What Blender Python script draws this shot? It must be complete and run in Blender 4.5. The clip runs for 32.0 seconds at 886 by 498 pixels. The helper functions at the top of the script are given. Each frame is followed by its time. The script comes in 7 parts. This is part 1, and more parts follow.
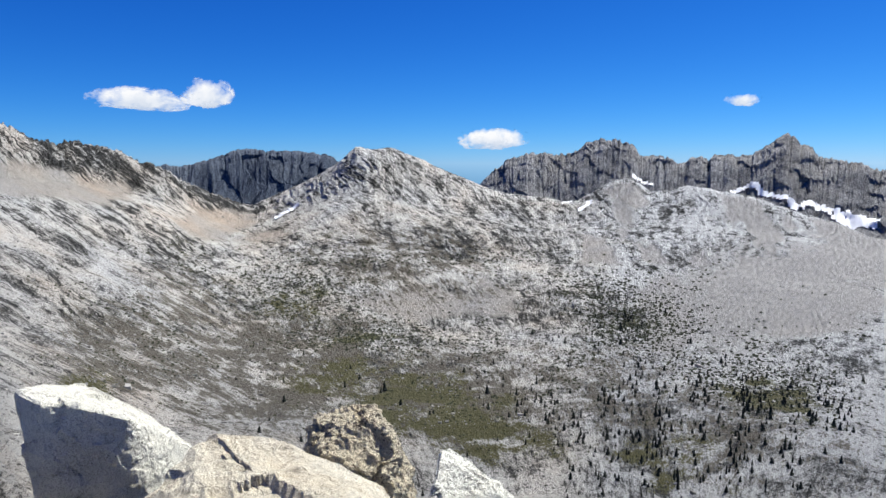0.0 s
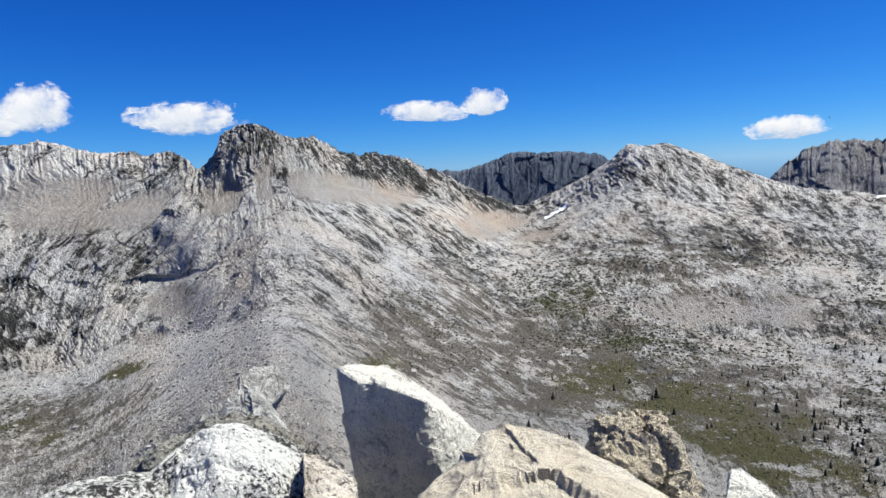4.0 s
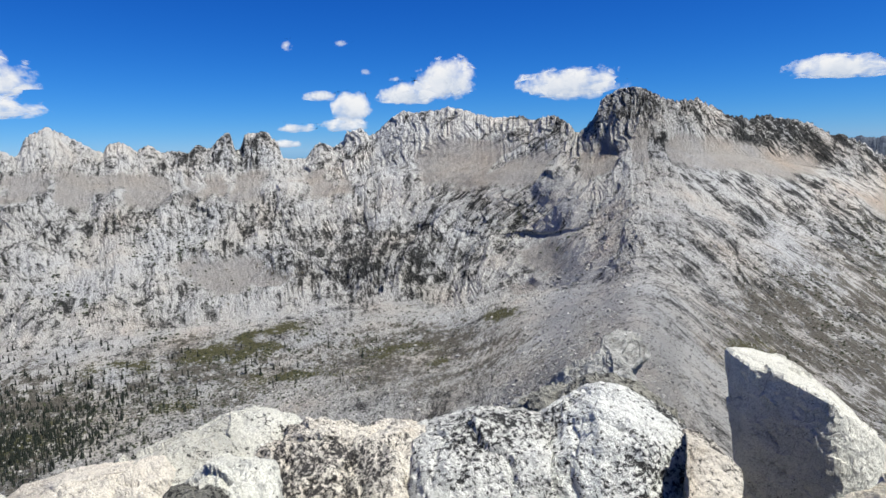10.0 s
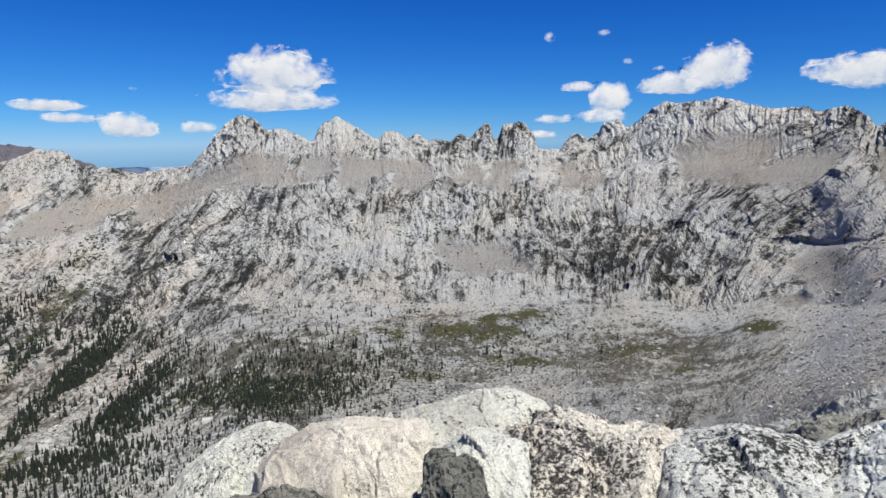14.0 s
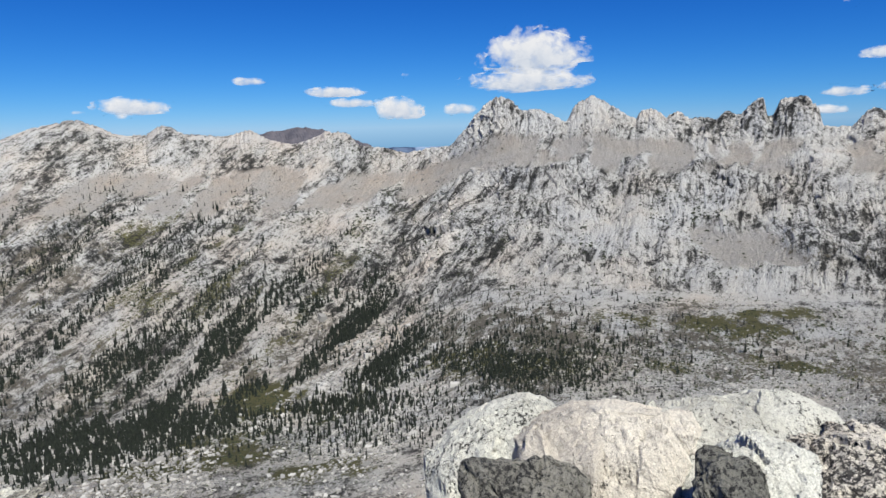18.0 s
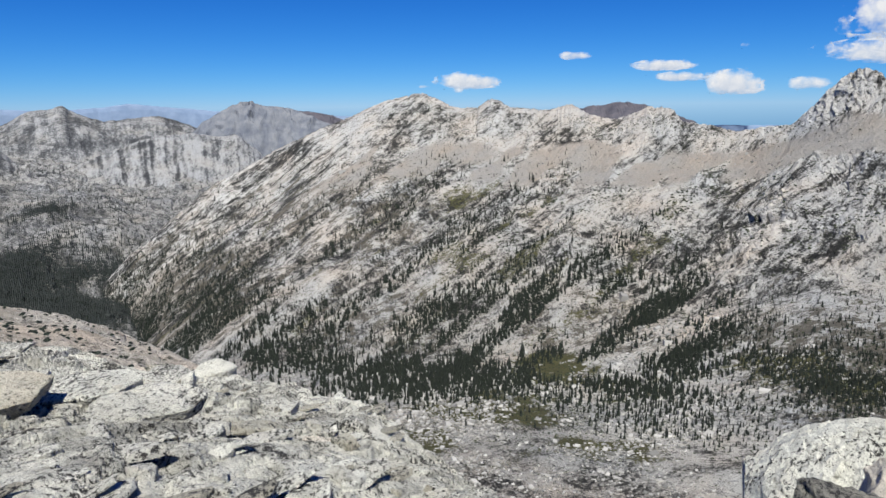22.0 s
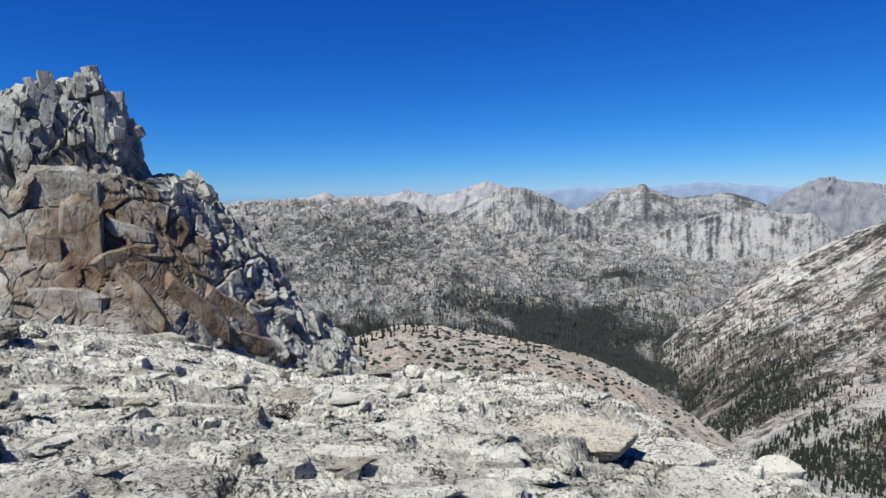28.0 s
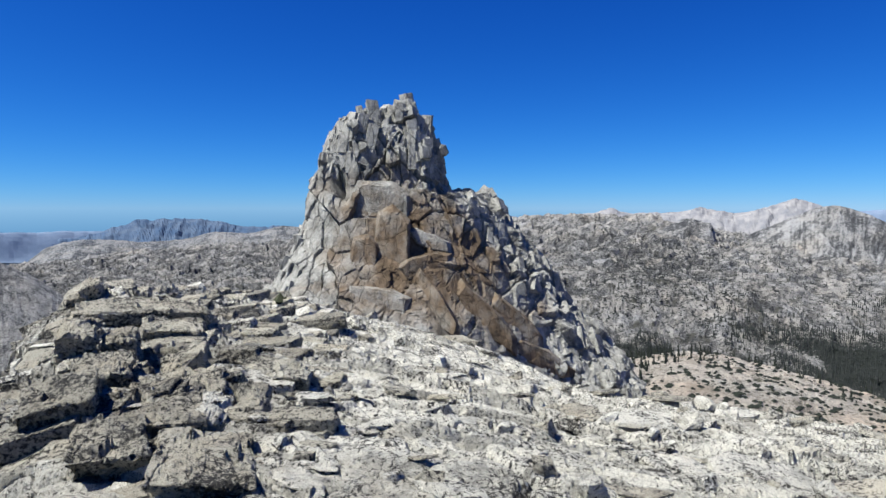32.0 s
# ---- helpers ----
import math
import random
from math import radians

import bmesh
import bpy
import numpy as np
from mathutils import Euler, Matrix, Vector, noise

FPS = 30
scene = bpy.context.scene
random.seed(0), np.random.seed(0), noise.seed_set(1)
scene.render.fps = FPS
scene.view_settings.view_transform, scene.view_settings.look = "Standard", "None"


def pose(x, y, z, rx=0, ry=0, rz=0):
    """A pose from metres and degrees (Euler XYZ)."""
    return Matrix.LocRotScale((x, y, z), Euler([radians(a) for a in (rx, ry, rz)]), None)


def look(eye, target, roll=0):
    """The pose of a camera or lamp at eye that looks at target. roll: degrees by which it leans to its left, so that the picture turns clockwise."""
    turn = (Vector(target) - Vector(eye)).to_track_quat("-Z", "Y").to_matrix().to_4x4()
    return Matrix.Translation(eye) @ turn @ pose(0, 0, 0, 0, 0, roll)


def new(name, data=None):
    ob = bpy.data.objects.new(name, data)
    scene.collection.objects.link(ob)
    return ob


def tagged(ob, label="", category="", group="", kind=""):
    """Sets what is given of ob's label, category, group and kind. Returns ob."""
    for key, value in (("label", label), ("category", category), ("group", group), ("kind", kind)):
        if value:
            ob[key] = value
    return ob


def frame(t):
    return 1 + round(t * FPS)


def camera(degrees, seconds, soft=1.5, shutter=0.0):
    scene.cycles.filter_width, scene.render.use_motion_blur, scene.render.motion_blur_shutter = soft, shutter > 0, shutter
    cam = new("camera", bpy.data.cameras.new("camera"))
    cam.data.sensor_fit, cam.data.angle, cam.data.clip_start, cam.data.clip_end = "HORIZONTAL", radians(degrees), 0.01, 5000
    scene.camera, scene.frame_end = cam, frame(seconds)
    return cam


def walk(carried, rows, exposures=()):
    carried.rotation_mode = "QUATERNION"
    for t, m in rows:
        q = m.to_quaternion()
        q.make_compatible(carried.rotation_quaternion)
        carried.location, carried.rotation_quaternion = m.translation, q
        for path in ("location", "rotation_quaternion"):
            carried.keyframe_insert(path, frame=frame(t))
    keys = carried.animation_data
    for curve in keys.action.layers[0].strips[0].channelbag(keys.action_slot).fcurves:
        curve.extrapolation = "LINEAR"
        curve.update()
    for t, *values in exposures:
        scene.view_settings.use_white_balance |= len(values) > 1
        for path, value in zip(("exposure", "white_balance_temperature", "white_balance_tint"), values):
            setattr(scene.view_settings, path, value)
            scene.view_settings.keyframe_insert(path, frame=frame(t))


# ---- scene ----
import itertools

EXPO, SKY_POWER, SUN_POWER = 1.0, 0.53, 4.8
SKY_BANDS = ((0.53, 2.05), (0.70, 1.28), (1.07, 0.85))
CLOUD_GLOW = 0.51
# ---------------------------------------------------------------- camera
# A standing turn on a summit: the eye swings round on a small arc. z = 0 is eye level.
cam = camera(67.93, 32.0)
PATH = [
    (0.0, -0.053, 0.388, -0.010, 82.60, 0.00, 0.01),
    (0.5, -0.080, 0.387, -0.009, 83.09, 0.37, 4.08),
    (1.0, -0.093, 0.387, -0.008, 83.38, 1.14, 7.07),
    (1.5, -0.111, 0.386, -0.006, 83.71, 1.79, 10.01),
    (2.0, -0.123, 0.386, -0.007, 83.77, 1.87, 12.99),
    (2.5, -0.130, 0.385, -0.009, 83.37, 1.73, 15.70),
    (3.0, -0.136, 0.383, -0.013, 83.33, 2.19, 17.98),
    (3.5, -0.146, 0.379, -0.015, 83.20, 2.48, 20.31),
    (5.5, -0.219, 0.342, -0.012, 82.85, 1.75, 32.14),
    (6.0, -0.240, 0.328, -0.011, 82.75, 1.74, 34.89),
    (6.5, -0.257, 0.315, -0.010, 82.71, 1.56, 37.29),
    (7.0, -0.271, 0.304, -0.008, 82.61, 1.63, 38.87),
    (7.5, -0.283, 0.294, -0.004, 82.14, 1.10, 41.53),
    (8.0, -0.295, 0.282, -0.000, 81.84, 1.17, 45.23),
    (8.5, -0.302, 0.271, 0.001, 81.68, 1.71, 48.09),
    (9.0, -0.308, 0.261, 0.003, 81.56, 1.77, 50.55),
    (9.5, -0.315, 0.251, 0.004, 81.39, 1.21, 52.56),
    (10.0, -0.322, 0.238, 0.006, 81.16, 1.62, 54.75),
    (10.5, -0.330, 0.227, 0.007, 80.96, 1.54, 56.54),
    (11.0, -0.341, 0.212, 0.009, 80.87, 1.88, 58.52),
    (11.5, -0.350, 0.204, 0.010, 80.74, 1.62, 59.84),
    (12.0, -0.359, 0.195, 0.016, 80.68, 1.36, 62.20),
    (12.5, -0.367, 0.175, 0.015, 81.11, 1.21, 66.56),
    (13.0, -0.367, 0.169, 0.009, 80.70, 1.15, 68.77),
    (13.5, -0.371, 0.154, 0.005, 80.40, -0.28, 72.35),
    (14.0, -0.377, 0.130, 0.002, 80.80, 0.56, 76.39),
    (14.5, -0.381, 0.110, -0.000, 80.95, 0.44, 79.44),
    (16.5, -0.387, 0.022, -0.006, 80.83, 1.08, 91.14),
    (17.0, -0.386, 0.005, -0.008, 80.65, 0.79, 93.20),
    (17.5, -0.385, -0.016, -0.009, 79.87, 0.92, 95.49),
    (18.0, -0.384, -0.040, -0.010, 79.43, 1.29, 97.90),
    (18.5, -0.382, -0.061, -0.012, 79.18, 1.18, 100.16),
    (19.0, -0.378, -0.085, -0.013, 78.81, 1.34, 102.71),
    (19.5, -0.373, -0.106, -0.014, 78.12, 1.03, 105.41),
    (20.0, -0.362, -0.137, -0.015, 76.70, 0.52, 109.87),
    (20.5, -0.350, -0.166, -0.016, 75.99, 0.28, 114.09),
    (21.0, -0.338, -0.189, -0.017, 76.86, 1.53, 117.17),
    (21.5, -0.329, -0.205, -0.019, 76.80, 0.82, 119.98),
    (22.0, -0.315, -0.231, -0.020, 77.74, 0.60, 124.81),
    (22.5, -0.303, -0.254, -0.018, 78.13, 0.39, 129.26),
    (23.0, -0.280, -0.285, -0.011, 78.66, 1.16, 134.71),
    (23.5, -0.257, -0.307, -0.009, 79.29, 0.31, 138.46),
    (24.0, -0.222, -0.333, -0.008, 79.94, 1.48, 143.30),
    (24.5, -0.199, -0.351, -0.005, 81.19, 1.75, 148.04),
    (25.0, -0.185, -0.360, -0.001, 81.98, 0.95, 151.31),
    (25.5, -0.166, -0.372, 0.003, 82.64, 0.71, 154.72),
    (27.5, -0.095, -0.403, 0.020, 84.52, 0.60, 167.70),
    (28.0, -0.082, -0.406, 0.026, 84.95, 0.98, 171.20),
    (28.5, -0.072, -0.413, 0.032, 85.34, 1.08, 174.45),
    (29.0, -0.058, -0.417, 0.037, 85.61, 1.25, 178.06),
    (29.5, -0.047, -0.418, 0.039, 85.78, 1.42, 180.70),
    (30.0, -0.028, -0.417, 0.040, 85.36, 1.89, 183.60),
    (30.5, -0.007, -0.414, 0.041, 85.69, 0.59, 186.81),
    (31.0, 0.013, -0.411, 0.043, 86.02, 0.14, 190.26),
    (31.5, 0.031, -0.406, 0.042, 86.25, -0.20, 192.67),
    (32.0, 0.046, -0.403, 0.043, 86.48, -0.03, 195.60),
]
walk(cam, [(t, pose(x, y, z, rx, ry, rz)) for t, x, y, z, rx, ry, rz in PATH], [(0.0, EXPO - 0.03), (6.0, EXPO - 0.08), (12.0, EXPO - 0.20), (20.0, EXPO - 0.25), (25.0, EXPO - 0.19), (29.0, EXPO - 0.12), (32.0, EXPO - 0.03)])

# ---------------------------------------------------------------- light
SUN_EL, SUN_TURN = 57.0, 56.0
world = bpy.data.worlds.new("sky")
scene.world = world
world.use_nodes = True
wn = world.node_tree
sky = wn.nodes.new("ShaderNodeTexSky")
sky.sky_type, sky.sun_disc = "NISHITA", False
sky.sun_elevation, sky.sun_rotation = radians(SUN_EL), radians(SUN_TURN)
sky.altitude, sky.air_density, sky.dust_density, sky.ozone_density = 3400.0, 1.0, 0.25, 3.0
# thin mountain air: each colour band fades towards the zenith at its own rate
bands = wn.nodes.new("ShaderNodeSeparateColor")
joined = wn.nodes.new("ShaderNodeCombineColor")
wn.links.new(sky.outputs[0], bands.inputs[0])
for band, (gain, fade) in enumerate(SKY_BANDS):
    power, scale_ = wn.nodes.new("ShaderNodeMath"), wn.nodes.new("ShaderNodeMath")
    power.operation, scale_.operation = "POWER", "MULTIPLY"
    wn.links.new(bands.outputs[band], power.inputs[0])
    power.inputs[1].default_value = fade
    wn.links.new(power.outputs[0], scale_.inputs[0])
    scale_.inputs[1].default_value = gain * 0.1 ** fade
    wn.links.new(scale_.outputs[0], joined.inputs[band])
wn.links.new(joined.outputs[0], wn.nodes["Background"].inputs[0])
wn.nodes["Background"].inputs[1].default_value = SKY_POWER
sun = new("sun", bpy.data.lights.new("sun", "SUN"))
sun.data.energy, sun.data.angle, sun.data.color = SUN_POWER, radians(0.53), (1.0, 0.985, 0.91)
sun.matrix_world = look((0, 0, 0), (-math.sin(radians(SUN_TURN)), -math.cos(radians(SUN_TURN)), -math.tan(radians(SUN_EL))))

# ---------------------------------------------------------------- helpers
rng = np.random.default_rng(7)
GRAD = rng.normal(size=(256, 3))
GRAD = (GRAD / np.linalg.norm(GRAD, axis=1, keepdims=True)).astype(np.float32)


def hashed(i, j, k):
    with np.errstate(over="ignore"):
        h = i * np.uint32(73856093) ^ j * np.uint32(19349663) ^ k * np.uint32(83492791)
        h = (h ^ (h >> np.uint32(13))) * np.uint32(0x5BD1E995)
        return h ^ (h >> np.uint32(15))


def perlin(p):
    """Gradient noise at the points p (n, 3), about -0.7 to 0.7."""
    p = np.ascontiguousarray(p, np.float32)
    c = np.floor(p)
    f = p - c
    c = c.astype(np.int64).astype(np.uint32)
    u = f * f * f * (f * (f * 6 - 15) + 10)
    out = np.zeros(len(p), np.float32)
    for a in (0, 1):
        for b in (0, 1):
            for d in (0, 1):
                g = GRAD[hashed(c[:, 0] + np.uint32(a), c[:, 1] + np.uint32(b), c[:, 2] + np.uint32(d)) & np.uint32(255)]
                w = (u[:, 0] if a else 1 - u[:, 0]) * (u[:, 1] if b else 1 - u[:, 1]) * (u[:, 2] if d else 1 - u[:, 2])
                out += w * ((f[:, 0] - a) * g[:, 0] + (f[:, 1] - b) * g[:, 1] + (f[:, 2] - d) * g[:, 2])
    return out


def fbm(p, octaves, gain=0.5):
    out, amp, q = 0, 1.0, np.asarray(p, np.float32)
    for _ in range(octaves):
        out = out + amp * perlin(q)
        amp, q = amp * gain, q * 2.03 + 17.3
    return out


def ridged(p, octaves, gain=0.5):
    """Sharp-crested noise, about -0.5 to 0.5."""
    out, amp, q = 0, 1.0, np.asarray(p, np.float32)
    for _ in range(octaves):
        out = out + amp * (0.5 - 2.0 * np.abs(perlin(q)))
        amp, q = amp * gain, q * 2.07 + 9.1
    return out


def cells(p):
    """Voronoi cells of size 1: two values 0..1 of each point's cell, the distance to the joint, and the cell's seed."""
    p = np.asarray(p, np.float32)
    c = np.floor(p)
    best, second = np.full(len(p), 9.0, np.float32), np.full(len(p), 9.0, np.float32)
    ident, seed = np.zeros(len(p), np.uint32), np.zeros_like(p)
    for a in (-1, 0, 1):
        for b in (-1, 0, 1):
            for d in (-1, 0, 1):
                n = c + np.float32([a, b, d])
                m = n.astype(np.int64).astype(np.uint32)
                h = hashed(m[:, 0], m[:, 1], m[:, 2])
                o = np.stack([(h & np.uint32(1023)), ((h >> np.uint32(10)) & np.uint32(1023)), ((h >> np.uint32(20)) & np.uint32(1023))], 1).astype(np.float32) / 1023.0
                o += n
                dist = np.sqrt(((o - p) ** 2).sum(1))
                near = dist < best
                second = np.where(near, best, np.minimum(second, dist))
                ident = np.where(near, h, ident)
                seed[near] = o[near]
                best = np.where(near, dist, best)
    r = hashed(ident, ident >> np.uint32(7), ident >> np.uint32(3))
    return (r & np.uint32(1023)) / 1023.0, ((r >> np.uint32(10)) & np.uint32(1023)) / 1023.0, second - best, seed


def facets(p, n, freq, tilt, step):
    """How far to push the points p along their normals n so that the rock breaks into flat, tilted faces of size 1 / freq.
    Returns the push, a value 0..1 for each face and the distance to its edge."""
    freq = np.float32(freq) * np.ones(3, np.float32)
    v, w, joint, seed = cells(p * freq)
    to = seed / freq - p
    to = to - n * (to * n).sum(1, keepdims=True)
    ang = v * 39.7
    rand = np.stack([np.cos(ang), np.sin(ang), w * 1.6 - 0.8], 1)
    m = n + tilt * rand
    m /= np.linalg.norm(m, axis=1, keepdims=True)
    size = 1 / freq.min()
    push = np.clip((to * m).sum(1) / np.maximum((n * m).sum(1), 0.35), -0.6 * size, 0.6 * size)
    return push + (w - 0.5) * step, v, joint


def place(az, el, r):
    """A point by its bearing (degrees, anticlockwise from +y), elevation and plan distance."""
    a = np.radians(az)
    return np.stack(np.broadcast_arrays(-np.sin(a) * r, np.cos(a) * r, r * np.tan(np.radians(el))), -1)


def smooth(a, b, x):
    t = np.clip((x - a) / (b - a), 0, 1)
    return t * t * (3 - 2 * t)


def soft(x, knots):
    """A smooth curve through knots (x, y), without overshoot."""
    k = np.array(knots, float)
    xs, ys = k[:, 0], k[:, 1]
    d = np.diff(ys) / np.diff(xs)
    m = np.zeros(len(xs))
    m[1:-1] = np.where(d[:-1] * d[1:] > 0, 2 * d[:-1] * d[1:] / (d[:-1] + d[1:] + 1e-12 * np.sign(d[:-1] + d[1:] + 1e-12)), 0)
    i = np.clip(np.searchsorted(xs, x) - 1, 0, len(xs) - 2)
    h = xs[i + 1] - xs[i]
    t = np.clip((x - xs[i]) / h, 0, 1)
    return ((1 + 2 * t) * (1 - t) ** 2 * ys[i] + t * (1 - t) ** 2 * h * m[i] + t * t * (3 - 2 * t) * ys[i + 1] + t * t * (t - 1) * h * m[i + 1])


def fast_mesh(name, verts, quads, mat, attrs=(), shade=False):
    me = bpy.data.meshes.new(name)
    n, k = quads.shape
    me.vertices.add(len(verts))
    me.vertices.foreach_set("co", np.ascontiguousarray(verts, np.float32).ravel())
    me.loops.add(n * k)
    me.loops.foreach_set("vertex_index", np.ascontiguousarray(quads, np.int32).ravel())
    me.polygons.add(n)
    me.polygons.foreach_set("loop_start", np.arange(0, n * k, k, dtype=np.int32))
    me.polygons.foreach_set("use_smooth", np.full(n, shade))
    me.update(calc_edges=True)
    for key, values in attrs:
        at = me.attributes.new(key, "FLOAT", "POINT")
        at.data.foreach_set("value", np.ascontiguousarray(values, np.float32).ravel())
    me.materials.append(mat)
    return me


def grid_quads(rows, cols, wrap=False):
    i = np.arange(rows - 1)[:, None] * cols
    j = np.arange(cols if wrap else cols - 1)[None, :]
    k = (j + 1) % cols
    return np.stack([i + j, i + cols + j, i + cols + k, i + k], -1).reshape(-1, 4)


def loft(az, rings, counts):
    """A surface between rings (each: distances, elevations along az), near to far; counts: rows between two rings.
    Returns points (rows, len(az), 3) and the row parameter, one unit a ring."""
    rr, ee, ss = [], [], []
    logr = [np.log(r) for r, e in rings]
    el = [e for r, e in rings]
    n = len(rings)
    for i in range(n - 1):
        ts = np.arange(counts[i]) / counts[i]
        if i == n - 2:
            ts = np.append(ts, 1.0)
        p0e, p3e = el[max(i - 1, 0)], el[min(i + 2, n - 1)]
        m0, m1 = 0.35 * (el[i + 1] - p0e), 0.35 * (p3e - el[i])
        for t in ts:
            rr.append(logr[i] + t * (logr[i + 1] - logr[i]))
            h = (1 + 2 * t) * (1 - t) ** 2 * el[i] + t * (1 - t) ** 2 * m0 + t * t * (3 - 2 * t) * el[i + 1] + t * t * (t - 1) * m1
            ee.append(h)
            ss.append(i + t)
    return place(az[None, :], np.array(ee), np.exp(np.array(rr))), np.array(ss)


def normals(p):
    du = np.gradient(p, axis=1)
    dv = np.gradient(p, axis=0)
    n = np.cross(du, dv)
    n /= np.linalg.norm(n, axis=-1, keepdims=True) + 1e-9
    return n * np.sign((n * -p).sum(-1, keepdims=True) + 1e-9)


def part(name, me, parent, label=""):
    ob = new(name, me)
    ob.parent = parent
    return tagged(ob, label)


# ---------------------------------------------------------------- materials
def nodes_of(name, rough=0.9):
    mat = bpy.data.materials.new(name)
    mat.use_nodes = True
    nt = mat.node_tree
    b = nt.nodes["Principled BSDF"]
    b.inputs["Roughness"].default_value = rough
    b.inputs["Specular IOR Level"].default_value = 0.25
    return mat, nt, b


def noise_node(nt, coord, scale, detail=6.0, rough=0.6, stretch=None, distortion=0.0):
    n = nt.nodes.new("ShaderNodeTexNoise")
    n.inputs["Scale"].default_value, n.inputs["Detail"].default_value = scale, detail
    n.inputs["Roughness"].default_value, n.inputs["Distortion"].default_value = rough, distortion
    if stretch:
        m = nt.nodes.new("ShaderNodeMapping")
        m.inputs["Scale"].default_value = stretch
        nt.links.new(coord, m.inputs[0])
        coord = m.outputs[0]
    nt.links.new(coord, n.inputs["Vector"])
    return n.outputs["Fac"]


def ramp(nt, fac, stops):
    n = nt.nodes.new("ShaderNodeValToRGB")
    while len(n.color_ramp.elements) < len(stops):
        n.color_ramp.elements.new(0.5)
    for e, (pos, col) in zip(n.color_ramp.elements, stops):
        e.position = pos
        e.color = (*col, 1) if len(col) == 3 else col
    nt.links.new(fac, n.inputs[0])
    return n.outputs[0]


def mix(nt, fac, a, b, mode="MIX"):
    n = nt.nodes.new("ShaderNodeMix")
    n.data_type, n.blend_type = "RGBA", mode
    for sock, v in ((n.inputs[0], fac), (n.inputs[6], a), (n.inputs[7], b)):
        if isinstance(v, bpy.types.NodeSocket):
            nt.links.new(v, sock)
        else:
            sock.default_value = v if isinstance(v, float) else (*v, 1)
    return n.outputs[2]


def sums(nt, op, a, b):
    n = nt.nodes.new("ShaderNodeMath")
    n.operation = op
    for sock, v in ((n.inputs[0], a), (n.inputs[1], b)):
        if isinstance(v, bpy.types.NodeSocket):
            nt.links.new(v, sock)
        else:
            sock.default_value = v
    return n.outputs[0]


def attr(nt, name):
    n = nt.nodes.new("ShaderNodeAttribute")
    n.attribute_name = name
    return n.outputs["Fac"]


def bump(nt, b, height, strength, distance):
    n = nt.nodes.new("ShaderNodeBump")
    n.inputs["Strength"].default_value, n.inputs["Distance"].default_value = strength, distance
    nt.links.new(height, n.inputs["Height"])
    nt.links.new(n.outputs[0], b.inputs["Normal"])


def coords(nt, which="Object"):
    return nt.nodes.new("ShaderNodeTexCoord").outputs[which]


def metres(nt):
    """Places in the world, so that scaled pieces share one grain."""
    return nt.nodes.new("ShaderNodeNewGeometry").outputs["Position"]


GRANITE = (0.495, 0.505, 0.49)             # the warm grey of this granite, against neutral


FAR_GRANITE = (0.447, 0.45, 0.447)       # the cooler grey of the walls across the basin


def granite(*colours, hue=GRANITE):
    return [tuple(c * k for c, k in zip(col, hue)) for col in colours]


def streaks_of(nt, scale, detail=5.0, rough=0.68, shift=0.0):
    """Grain drawn out down the fall line: noise over the across and down lengths of the relief."""
    place_ = nt.nodes.new("ShaderNodeCombineXYZ")
    nt.links.new(attr(nt, "across"), place_.inputs[0])
    nt.links.new(attr(nt, "down"), place_.inputs[1])
    place_.inputs[2].default_value = shift
    return noise_node(nt, place_.outputs[0], 1.0, detail, rough, (*scale, 1.0)), place_.outputs[0]


